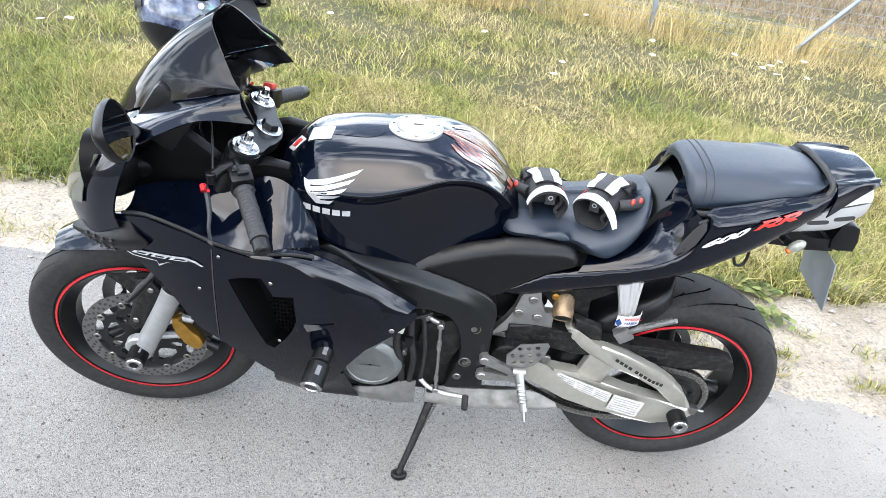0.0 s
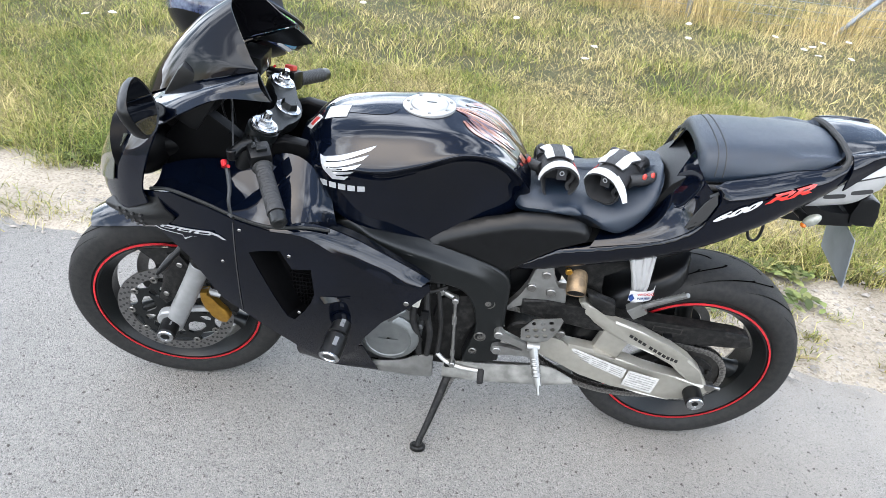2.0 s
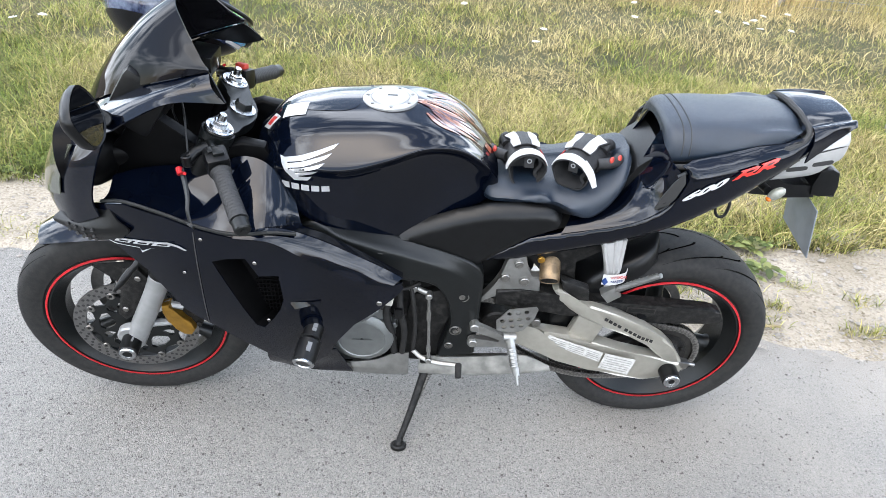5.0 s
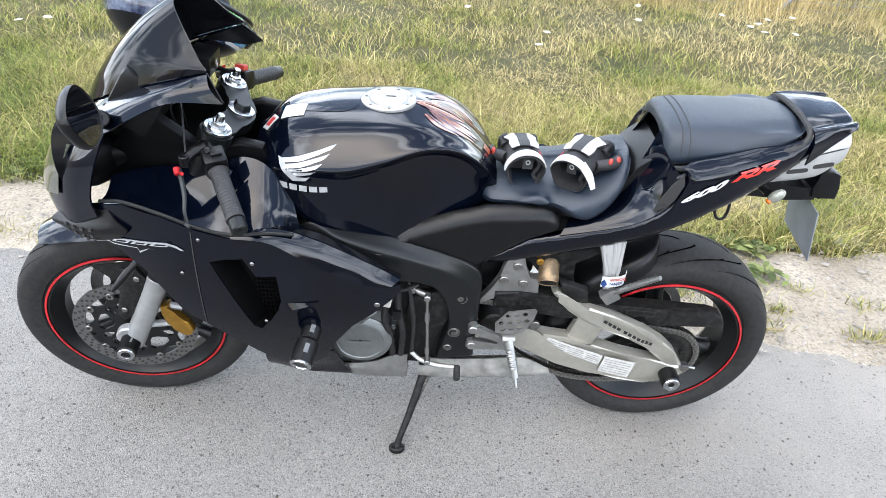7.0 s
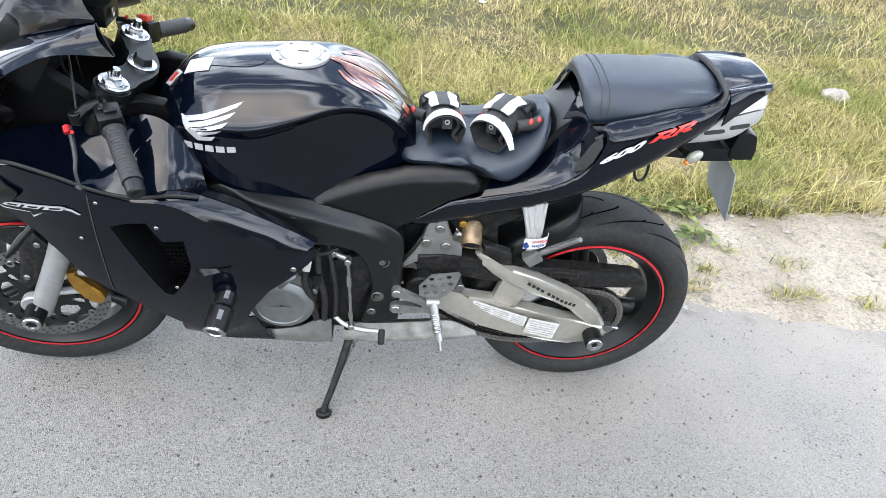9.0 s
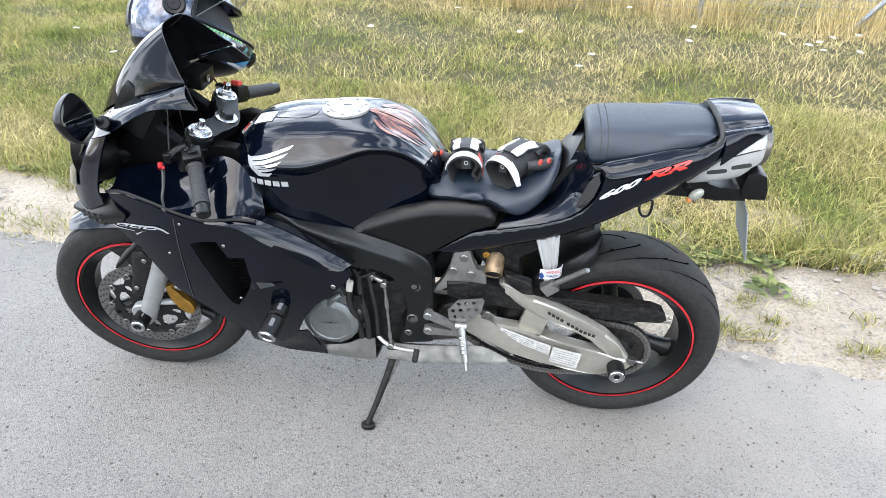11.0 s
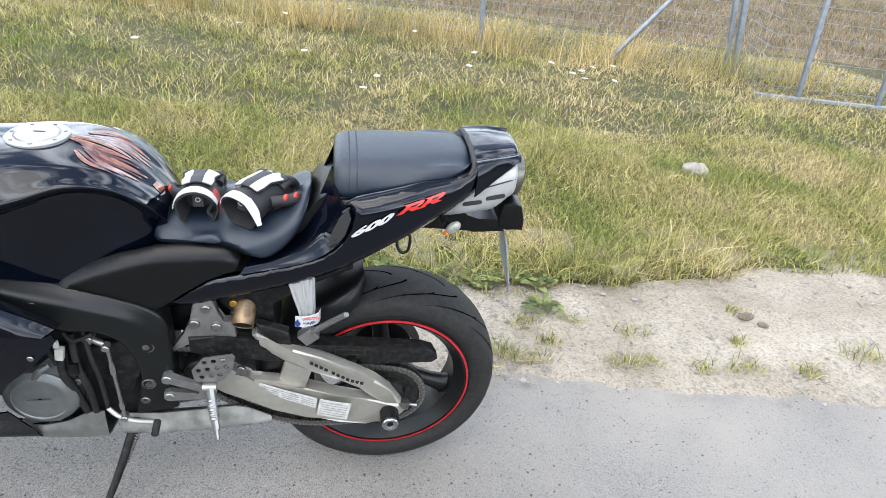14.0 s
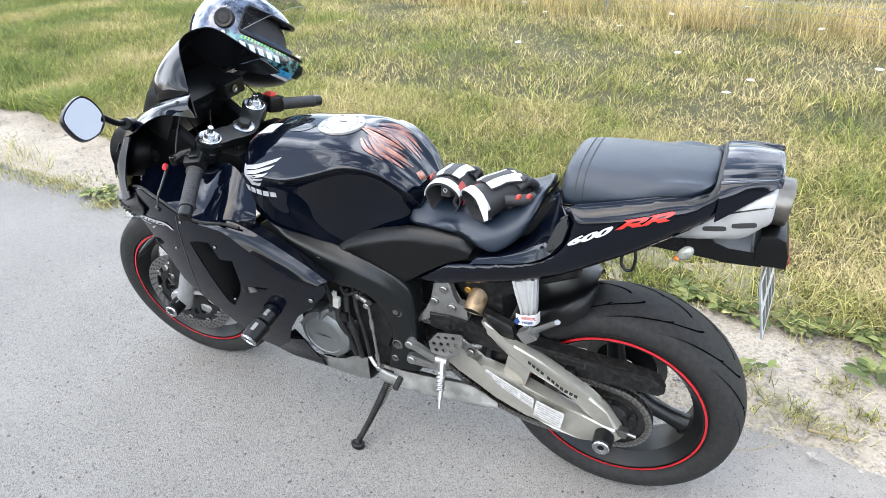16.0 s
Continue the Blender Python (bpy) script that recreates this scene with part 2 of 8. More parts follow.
asphalt = ground_mat("worn_asphalt", ((0.142, 0.137, 0.128), (0.172, 0.166, 0.156)), ((0.40, 0.40, 0.40), (0.62, 0.62, 0.61), (0.82, 0.82, 0.81), (1.0, 1.0, 1.0), (1.15, 1.14, 1.12), (1.45, 1.43, 1.39)), 330, 1.3, 0.85, 0.7, 0.0030)
sand = ground_mat("sandy_gravel", ((0.212, 0.182, 0.140), (0.300, 0.265, 0.214)), ((0.66, 0.64, 0.62), (0.93, 0.93, 0.92), (1.0, 1.0, 1.0), (1.10, 1.10, 1.10)), 120, 3.2, 0.95, 0.7, 0.004)
def speckle(m, scale, share, dark):
    """Sparse dark pits and stones laid over a ground material's colour."""
    n, l = m.node_tree.nodes, m.node_tree.links
    b = n["Principled BSDF"]
    src = b.inputs["Base Color"].links[0].from_socket
    co = n.new("ShaderNodeTexCoord")
    warp = n.new("ShaderNodeTexNoise")
    warp.inputs["Scale"].default_value, warp.inputs["Detail"].default_value = scale * 1.5, 2
    bend = n.new("ShaderNodeMix")
    bend.data_type, bend.blend_type = "RGBA", "LINEAR_LIGHT"
    bend.inputs["Factor"].default_value = 0.5 / scale
    v = n.new("ShaderNodeTexVoronoi")
    v.inputs["Scale"].default_value = scale
    sep = n.new("ShaderNodeSeparateColor")
    size = n.new("ShaderNodeMapRange")
    size.inputs["From Min"].default_value, size.inputs["From Max"].default_value = 1 - share, 1.0
    size.inputs["To Min"].default_value, size.inputs["To Max"].default_value = 0.0, 0.42
    less = n.new("ShaderNodeMath")
    less.operation = "LESS_THAN"
    mix = n.new("ShaderNodeMix")
    mix.data_type, mix.blend_type = "RGBA", "MULTIPLY"
    mix.inputs["B"].default_value = (*dark, 1)
    l.new(co.outputs["Object"], warp.inputs["Vector"])
    l.new(co.outputs["Object"], bend.inputs["A"])
    l.new(warp.outputs["Color"], bend.inputs["B"])
    l.new(bend.outputs["Result"], v.inputs["Vector"])
    l.new(v.outputs["Color"], sep.inputs["Color"])
    l.new(sep.outputs["Green"], size.inputs["Value"])
    l.new(v.outputs["Distance"], less.inputs[0])
    l.new(size.outputs["Result"], less.inputs[1])
    l.new(less.outputs["Value"], mix.inputs["Factor"])
    l.new(src, mix.inputs["A"])
    l.new(mix.outputs["Result"], b.inputs["Base Color"])


speckle(sand, 60, 0.03, (0.50, 0.45, 0.39))


def dust(m):
    """Pale sand washed from the shoulder onto the lane, thinning out away from its edge."""
    n, l = m.node_tree.nodes, m.node_tree.links
    b = n["Principled BSDF"]
    src = b.inputs["Base Color"].links[0].from_socket
    co = n.new("ShaderNodeTexCoord")
    sx = n.new("ShaderNodeSeparateXYZ")
    l.new(co.outputs["Object"], sx.inputs["Vector"])
    near = n.new("ShaderNodeMath")
    near.operation = "MULTIPLY_ADD"
    near.inputs[1].default_value = 0.10
    l.new(sx.outputs["X"], near.inputs[0])
    l.new(sx.outputs["Y"], near.inputs[2])
    drift = n.new("ShaderNodeTexNoise")
    drift.inputs["Scale"].default_value, drift.inputs["Detail"].default_value = 2.2, 6
    l.new(co.outputs["Object"], drift.inputs["Vector"])
    share = None
    for sock, lo, hi in ((near.outputs["Value"], -0.75, 0.55), (sx.outputs["X"], 0.2, 2.6), (drift.outputs["Fac"], 0.1, 0.75)):
        mr = n.new("ShaderNodeMapRange")
        mr.interpolation_type = "SMOOTHSTEP"
        mr.inputs["From Min"].default_value, mr.inputs["From Max"].default_value = lo, hi
        l.new(sock, mr.inputs["Value"])
        if share is None:
            share = mr.outputs["Result"]
        else:
            mul = n.new("ShaderNodeMath")
            mul.operation = "MULTIPLY"
            l.new(share, mul.inputs[0])
            l.new(mr.outputs["Result"], mul.inputs[1])
            share = mul.outputs["Value"]
    mix = n.new("ShaderNodeMix")
    mix.data_type = "RGBA"
    mix.inputs["B"].default_value = (0.235, 0.216, 0.190, 1)
    l.new(share, mix.inputs["Factor"])
    l.new(src, mix.inputs["A"])
    l.new(mix.outputs["Result"], b.inputs["Base Color"])


dust(asphalt)
speckle(asphalt, 85, 0.09, (0.32, 0.30, 0.29))
speckle(asphalt, 160, 0.26, (0.46, 0.45, 0.44))
soil = ground_mat("grassy_soil", ((0.0425, 0.0425, 0.016), (0.075, 0.065, 0.03)), ((0.5, 0.7, 0.7), (1.0, 1.0, 1.0), (1.1, 1.08, 1.0)), 90, 1.6, 0.95, 0.8, 0.008)
field_mat = ground_mat("dry_field", ((0.1, 0.0725, 0.0425), (0.145, 0.1075, 0.065)), ((0.6, 0.58, 0.55), (1.0, 1.0, 1.0), (1.25, 1.2, 1.1)), 26, 0.7, 0.95, 0.9, 0.03)
stone_mat = node_mat("pale_stone", (0.242, 0.22, 0.1925), 0.85, 0, 0.25, 30, 0.6, 300, random=0.15)
dark_stone = node_mat("brown_stone", (0.10, 0.078, 0.055), 0.85, 0, 0.3, 60, 0.4, 300)
stick_mat = node_mat("dry_stalk", (0.198, 0.154, 0.0825), 0.8, 0, 0.2, 60)
zinc = node_mat("galvanised_steel", (0.198, 0.22, 0.2475), 0.5, 0.55, 0.15, 18, 0.05, 300)
flower_mat = node_mat("white_umbel", (0.528, 0.528, 0.4884), 0.8, 0, 0.06, 60)


def blade_mat(name, greens, straws, bias, patch=0.9, drift=(0.0, 0.0)):
    """Blades: each one its own shade between green and straw, in patches."""
    m = bpy.data.materials.new(name)
    m.use_nodes = True
    n, l = m.node_tree.nodes, m.node_tree.links
    b = n["Principled BSDF"]
    b.inputs["Roughness"].default_value = 0.65
    b.inputs["Specular IOR Level"].default_value = 0.25
    b.inputs["Transmission Weight"].default_value = 0.0
    geo = n.new("ShaderNodeNewGeometry")
    co = n.new("ShaderNodeTexCoord")
    noise_t = n.new("ShaderNodeTexNoise")
    noise_t.inputs["Scale"].default_value, noise_t.inputs["Detail"].default_value = patch, 4
    l.new(co.outputs["Object"], noise_t.inputs["Vector"])
    a = n.new("ShaderNodeMath")
    a.operation = "MULTIPLY_ADD"
    a.inputs[1].default_value, a.inputs[2].default_value = 0.75, bias - 0.1
    l.new(geo.outputs["Random Per Island"], a.inputs[0])
    s = n.new("ShaderNodeMath")
    s.operation = "MULTIPLY_ADD"
    s.inputs[1].default_value = 2.6
    s.inputs[2].default_value = -1.3
    l.new(noise_t.outputs["Fac"], s.inputs[0])
    t = n.new("ShaderNodeMath")
    t.operation = "ADD"
    l.new(a.outputs["Value"], t.inputs[0])
    l.new(s.outputs["Value"], t.inputs[1])
    sx = n.new("ShaderNodeSeparateXYZ")
    l.new(co.outputs["Object"], sx.inputs["Vector"])
    for axis, gain in (("X", drift[0]), ("Y", drift[1])):
        k = n.new("ShaderNodeMath")
        k.operation = "MULTIPLY_ADD"
        k.inputs[1].default_value = gain
        l.new(sx.outputs[axis], k.inputs[0])
        l.new(t.outputs["Value"], k.inputs[2])
        t = k
    ramp = n.new("ShaderNodeValToRGB")
    e = ramp.color_ramp.elements
    e[0].position, e[0].color = 0.05, (*greens[0], 1)
    e[1].position, e[1].color = 0.95, (*straws[1], 1)
    for p, c in ((0.35, greens[1]), (0.62, straws[0])):
        el = e.new(p)
        el.color = (*c, 1)
    l.new(t.outputs["Value"], ramp.inputs["Fac"])
    spread = n.new("ShaderNodeMath")
    spread.operation = "MULTIPLY"
    spread.inputs[1].default_value = 7.31
    l.new(geo.outputs["Random Per Island"], spread.inputs[0])
    frac = n.new("ShaderNodeMath")
    frac.operation = "FRACT"
    l.new(spread.outputs["Value"], frac.inputs[0])
    mr = n.new("ShaderNodeMapRange")
    mr.inputs["To Min"].default_value, mr.inputs["To Max"].default_value = 0.35, 1.80
    l.new(frac.outputs["Value"], mr.inputs["Value"])
    hv = n.new("ShaderNodeHueSaturation")
    l.new(mr.outputs["Result"], hv.inputs["Value"])
    l.new(ramp.outputs["Color"], hv.inputs["Color"])
    l.new(hv.outputs["Color"], b.inputs["Base Color"])
    tl = n.new("ShaderNodeBsdfTranslucent")
    l.new(hv.outputs["Color"], tl.inputs["Color"])
    mx = n.new("ShaderNodeMixShader")
    mx.inputs["Fac"].default_value = 0.25
    l.new(b.outputs["BSDF"], mx.inputs[1])
    l.new(tl.outputs["BSDF"], mx.inputs[2])
    l.new(mx.outputs["Shader"], n["Material Output"].inputs["Surface"])
    return m


grass_mat = blade_mat("meadow_blades", ((0.100, 0.132, 0.030), (0.205, 0.215, 0.052)), ((0.285, 0.248, 0.100), (0.385, 0.315, 0.160)), 0.10, 1.1, (0.05, 0.05))
straw_mat = blade_mat("straw_blades", ((0.20, 0.20, 0.07), (0.28, 0.24, 0.10)), ((0.36, 0.28, 0.12), (0.44, 0.33, 0.16)), 0.3)
stubble_mat = blade_mat("field_stubble", ((0.10, 0.098, 0.045), (0.155, 0.125, 0.070)), ((0.19, 0.15, 0.095), (0.26, 0.205, 0.13)), 0.30)
weed_mat = blade_mat("broad_leaves", ((0.065, 0.092, 0.026), (0.115, 0.140, 0.044)), ((0.165, 0.170, 0.062), (0.215, 0.195, 0.085)), 0.15)
tuft_mat = blade_mat("verge_tuft", ((0.10, 0.125, 0.024), (0.18, 0.185, 0.045)), ((0.25, 0.215, 0.08), (0.31, 0.26, 0.12)), 0.22)


# ---- building tools ----
def link(name, me, mat, parent=None, label="", sharp=38):
    ob = new(name, me)
    if mat and not me.materials:
        me.materials.append(mat)
    if sharp:
        me.shade_smooth()
        me.set_sharp_from_angle(angle=radians(sharp))
    if parent:
        ob.parent = parent
    if label:
        ob["label"] = label
    return ob


def part(name, bm, mat, parent, label="", sharp=38, clean=True):
    """One bmesh becomes one mesh object under a thing or a part."""
    if clean:
        bmesh.ops.recalc_face_normals(bm, faces=bm.faces[:])
    me = bpy.data.meshes.new(name)
    bm.to_mesh(me)
    bm.free()
    return link(name, me, mat, parent, label, sharp)


def smooth_line(p, n, closed=False):
    """Catmull-Rom through the points."""
    p = np.array(p, float)
    k = len(p)
    q = np.vstack([p[-1:], p, p[:2]]) if closed else np.vstack([2 * p[0] - p[1], p, 2 * p[-1] - p[-2]])
    spans = k if closed else k - 1
    out = []
    for u in np.linspace(0, spans, n, endpoint=not closed):
        i = min(int(u), spans - 1)
        t = u - i
        a, b, c, d = q[i:i + 4]
        out.append(0.5 * (2 * b + (c - a) * t + (2 * a - 5 * b + 4 * c - d) * t * t + (3 * b - a - 3 * c + d) * t ** 3))
    return np.array(out)


def patch(rows, nu, nv):
    rows = [smooth_line(r, nv) for r in rows]
    return np.array([smooth_line([r[j] for r in rows], nu) for j in range(nv)]).transpose(1, 0, 2)


def skin(bm, g, thick=0.0, close_v=False, mirror=False):
    """A grid of places as faces; with thick, a shell inwards from it."""
    g = np.array(g)
    if mirror:
        g = g * np.array([1, -1, 1])
    nu, nv = g.shape[:2]
    du, dv = np.gradient(g, axis=0), np.gradient(g, axis=1)
    nrm = np.cross(du, dv)
    nrm /= np.linalg.norm(nrm, axis=2, keepdims=True) + 1e-12
    layers = [g] if not thick else [g, g - nrm * thick * (-1 if mirror else 1)]
    ids = [[[bm.verts.new(v) for v in row] for row in lay] for lay in layers]
    last = nv if close_v else nv - 1
    for lay in ids:
        for i in range(nu - 1):
            for j in range(last):
                bm.faces.new((lay[i][j], lay[i + 1][j], lay[i + 1][(j + 1) % nv], lay[i][(j + 1) % nv]))
    if thick:
        a, b = ids
        for i in range(nu - 1):
            for j in () if close_v else (0, nv - 1):
                bm.faces.new((a[i][j], a[i + 1][j], b[i + 1][j], b[i][j]))
        for j in range(last):
            for i in (0, nu - 1):
                bm.faces.new((a[i][j], a[i][(j + 1) % nv], b[i][(j + 1) % nv], b[i][j]))
    return ids


def basis(d):
    d = Vector(d).normalized()
    u = d.orthogonal().normalized()
    return d, u, d.cross(u)


def cyl(bm, p0, p1, r0, r1=None, seg=20, cap=True, bevel=0.0):
    """A round bar between two places, its ends broken by a small bevel."""
    p0, p1 = Vector(p0), Vector(p1)
    r1 = r0 if r1 is None else r1
    d, u, v = basis(p1 - p0)
    rings = [(p0, r0), (p1, r1)]
    if bevel:
        rings = [(p0, r0 - bevel), (p0 + d * bevel, r0), (p1 - d * bevel, r1), (p1, r1 - bevel)]
    ids = [[bm.verts.new(p + (u * math.cos(a) + v * math.sin(a)) * r) for a in (2 * math.pi * k / seg for k in range(seg))] for p, r in rings]
    for a, b in zip(ids, ids[1:]):
        for k in range(seg):
            bm.faces.new((a[k], a[(k + 1) % seg], b[(k + 1) % seg], b[k]))
    if cap:
        bm.faces.new(ids[0])
        bm.faces.new(ids[-1])
    return ids


def lathe(bm, centre, axis, profile, seg=48, closed=True):
    """Turns (along, radius) pairs round an axis."""
    c = Vector(centre)
    d, u, v = basis(axis)
    ids = [[bm.verts.new(c + d * h + (u * math.cos(a) + v * math.sin(a)) * r) for a in (2 * math.pi * k / seg for k in range(seg))] for h, r in profile]
    pairs = list(zip(ids, ids[1:])) + ([(ids[-1], ids[0])] if closed else [])
    for a, b in pairs:
        for k in range(seg):
            bm.faces.new((a[k], a[(k + 1) % seg], b[(k + 1) % seg], b[k]))
    return ids


def tube(bm, pts, r, seg=10, n=0, flat=1.0, taper=None):
    """A hose or bar along a line."""
    pts = [Vector(p) for p in (smooth_line(pts, n) if n else pts)]
    rings, up = [], None
    for i, p in enumerate(pts):
        d = (pts[min(i + 1, len(pts) - 1)] - pts[max(i - 1, 0)]).normalized()
        up = (d.orthogonal() if up is None else up - d * up.dot(d)).normalized()
        w = d.cross(up)
        k = r if taper is None else r * (taper[0] + (taper[1] - taper[0]) * i / (len(pts) - 1))
        rings.append([bm.verts.new(p + (up * math.cos(a) + w * math.sin(a) * flat) * k) for a in (2 * math.pi * j / seg for j in range(seg))])
    for a, b in zip(rings, rings[1:]):
        for j in range(seg):
            bm.faces.new((a[j], a[(j + 1) % seg], b[(j + 1) % seg], b[j]))
    bm.faces.new(rings[0])
    bm.faces.new(rings[-1])


def prism(bm, poly, y0, y1, bevel=0.0, smooth=0):
    """A side-view outline (x, z) given depth from y0 to y1; either may be a function of (x, z)."""
    poly = smooth_line(poly, smooth, True) if smooth else poly
    f0 = y0 if callable(y0) else (lambda x, z: y0)
    f1 = y1 if callable(y1) else (lambda x, z: y1)
    a = [bm.verts.new((x, f0(x, z), z)) for x, z in poly]
    b = [bm.verts.new((x, f1(x, z), z)) for x, z in poly]
    k = len(a)
    fs = [bm.faces.new(a), bm.faces.new(b)] + [bm.faces.new((a[i], a[(i + 1) % k], b[(i + 1) % k], b[i])) for i in range(k)]
    if bevel:
        es = {e for f in fs[:2] for e in f.edges}
        bmesh.ops.bevel(bm, geom=list(es), offset=bevel, segments=3 if bevel > 0.01 else 2, profile=0.5 if bevel > 0.01 else 0.6, affect="EDGES", clamp_overlap=True)


def block(bm, c, size, bevel=0.0, m=None):
    r = bmesh.ops.create_cube(bm, size=1)
    mat = Matrix.Translation(c) @ (m or Matrix()) @ Matrix.Diagonal((*size, 1))
    bmesh.ops.transform(bm, matrix=mat, verts=r["verts"])
    if bevel:
        es = {e for v in r["verts"] for e in v.link_edges}
        bmesh.ops.bevel(bm, geom=list(es), offset=bevel, segments=2, profile=0.6, affect="EDGES", clamp_overlap=True)


def glide(x, xs, ys):
    """A smooth curve through (xs, ys), level beyond its ends."""
    if x <= xs[0] or x >= xs[-1]:
        return float(ys[0] if x <= xs[0] else ys[-1])
    i = max(k for k in range(len(xs) - 1) if xs[k] <= x)

    def slope(k):
        a, b = max(k - 1, 0), min(k + 1, len(xs) - 1)
        return (ys[b] - ys[a]) / (xs[b] - xs[a])
    h = xs[i + 1] - xs[i]
    t = (x - xs[i]) / h
    return float((1 + 2 * t) * (1 - t) ** 2 * ys[i] + t * (1 - t) ** 2 * h * slope(i) + t * t * (3 - 2 * t) * ys[i + 1] + t * t * (t - 1) * h * slope(i + 1))


def inside(poly, x, z):
    hit = False
    for (x0, z0), (x1, z1) in zip(poly, poly[1:] + poly[:1]):
        if (z0 > z) != (z1 > z) and x < (x1 - x0) * (z - z0) / (z1 - z0) + x0:
            hit = not hit
    return hit


def sheet(bm, poly, yf, thick, step=0.02, holes=(), side=-1, smooth=0, rim=0.0):
    """A curved panel: a side-view outline with holes, bent to the half-width yf(x, z), with thickness inwards; rim rounds its edges."""
    from mathutils.geometry import delaunay_2d_cdt
    poly = [tuple(p) for p in (smooth_line(poly, smooth, True) if smooth else poly)]

    def fine(ring):
        out = []
        for p, q in zip(ring, ring[1:] + ring[:1]):
            k = max(1, round(math.dist(p, q) / step))
            out += [(p[0] + (q[0] - p[0]) * i / k, p[1] + (q[1] - p[1]) * i / k) for i in range(k)]
        return out

    rings = [fine(poly)] + [fine(list(h)) for h in holes]
    pts, edges = [], []
    for ring in rings:
        s = len(pts)
        pts += ring
        edges += [(s + i, s + (i + 1) % len(ring)) for i in range(len(ring))]
    near = list(pts)
    xs, zs = [p[0] for p in poly], [p[1] for p in poly]
    row, z = 0, min(zs)
    while z < max(zs):
        x = min(xs) + (step / 2 if row % 2 else 0)
        while x < max(xs):
            if inside(poly, x, z) and not any(inside(list(h), x, z) for h in holes) and min((x - p[0]) ** 2 + (z - p[1]) ** 2 for p in near) > (0.5 * step) ** 2:
                pts.append((x, z))
            x += step
        z += step * 0.87
        row += 1
    vs, _, fs, *_ = delaunay_2d_cdt([Vector(p) for p in pts], edges, [], 0, 1e-6)
    keep = []
    for f in fs:
        cx, cz = sum(vs[i].x for i in f) / 3, sum(vs[i].y for i in f) / 3
        if inside(poly, cx, cz) and not any(inside(list(h), cx, cz) for h in holes):
            keep.append(f)
    ends = np.array([p for ring in rings for p in ring])
    nexts = np.array([p for ring in rings for p in ring[1:] + ring[:1]])
    along = nexts - ends
    drops = []
    for v in vs:
        q = np.array((v.x, v.y)) - ends
        t = np.clip((q * along).sum(1) / ((along ** 2).sum(1) + 1e-12), 0, 1)
        near_ = math.sqrt(float(((q - along * t[:, None]) ** 2).sum(1).min()))
        drops.append(0.6 * rim * max(0.0, 1 - near_ / rim) ** 2 if rim else 0.0)
    out = [bm.verts.new((v.x, side * (yf(v.x, v.y) - d), v.y)) for v, d in zip(vs, drops)]
    inn = [bm.verts.new((v.x, side * (yf(v.x, v.y) - thick - d), v.y)) for v, d in zip(vs, drops)]
    count = {}
    for f in keep:
        bm.faces.new([out[i] for i in f])
        bm.faces.new([inn[i] for i in reversed(f)])
        for i in range(3):
            e = tuple(sorted((f[i], f[(i + 1) % 3])))
            count[e] = count.get(e, 0) + 1
    for (i, j), n in count.items():
        if n == 1:
            bm.faces.new((out[i], out[j], inn[j], inn[i]))
    for v in [v for v in bm.verts if not v.link_faces]:
        bm.verts.remove(v)


def lettering(name, text, size, m, mat, parent, shear=0.0, label="", depth=0.0006, wide=1.0, bold=0.0):
    """Letters of the built-in font as a thin mesh; m puts their left foot in place."""
    cu = bpy.data.curves.new(name, "FONT")
    cu.body, cu.size, cu.shear, cu.extrude, cu.resolution_u = text, size, shear, depth, 3
    cu.offset = bold
    tmp = bpy.data.objects.new(name, cu)
    scene.collection.objects.link(tmp)
    me = bpy.data.meshes.new_from_object(tmp.evaluated_get(bpy.context.evaluated_depsgraph_get()))
    bpy.data.objects.remove(tmp)
    me.transform(m @ Matrix.Diagonal((wide, 1, 1, 1)))
    return link(name, me, mat, parent, label, 0)


def thing(name, label, category, m=None, group="", kind=""):
    ob = new(name)
    ob.empty_display_size = 0.1
    if m is not None:
        ob.matrix_world = m
    return tagged(ob, label, category, group, kind)


def mesh_np(name, verts, faces, mat, label, category, kind="stuff", smooth=False):
    me = bpy.data.meshes.new(name)
    me.from_pydata(verts, [], faces)
    ob = link(name, me, mat, None, "", 0)
    if smooth:
        me.shade_smooth()
    return tagged(ob, label, category, kind=kind)


# ---- ground ----
def road_edge(x):
    return 0.50 + 0.035 * min(1, max(0, (x + 0.5) / 1.8)) - 0.10 * x + 0.012 * noise.noise((x * 1.7, 0.3, 0)) + 0.010 * noise.noise((x * 7, 1.3, 0))


def grass_edge(x):
    base = np.interp(x, (-6, -2, -1.2, 0, 1.5, 2.2, 3.5, 8), (1.7, 1.28, 1.12, 1.0, 0.88, 0.92, 1.1, 0.9))
    return float(base) + 0.10 * noise.noise((x * 2.1, 5.3, 0)) + 0.05 * noise.noise((x * 6, 2.3, 0))


def road_z(x):
    """The lane falls a little towards the motorcycle's tail."""
    return 0.010 * float(np.interp(x, (-0.3, 0.0, 1.4, 1.8), (0.8, 0.8, -0.9, -0.9)))


def lawn_z(x, y):
    return 0.035 * min(1, max(0, (y - 0.9) / 1.5)) + 0.035 * noise.noise((x * 0.8, y * 0.8, 2.0)) * min(1, max(0, y - 1))


def strip(name, xs, lo, hi, n, zf, mat, label, category):
    """A ribbon of ground between two lines that run along x."""
    vs, fs = [], []
    for x in xs:
        a, b = lo(x), hi(x)
        for j in range(n + 1):
            y = a + (b - a) * j / n
            vs.append((x, y, zf(x, y)))
    for i in range(len(xs) - 1):
        for j in range(n):
            k = i * (n + 1) + j
            fs.append((k, k + n + 1, k + n + 2, k + 1))
    return mesh_np(name, vs, fs, mat, label, category, "structure", True)


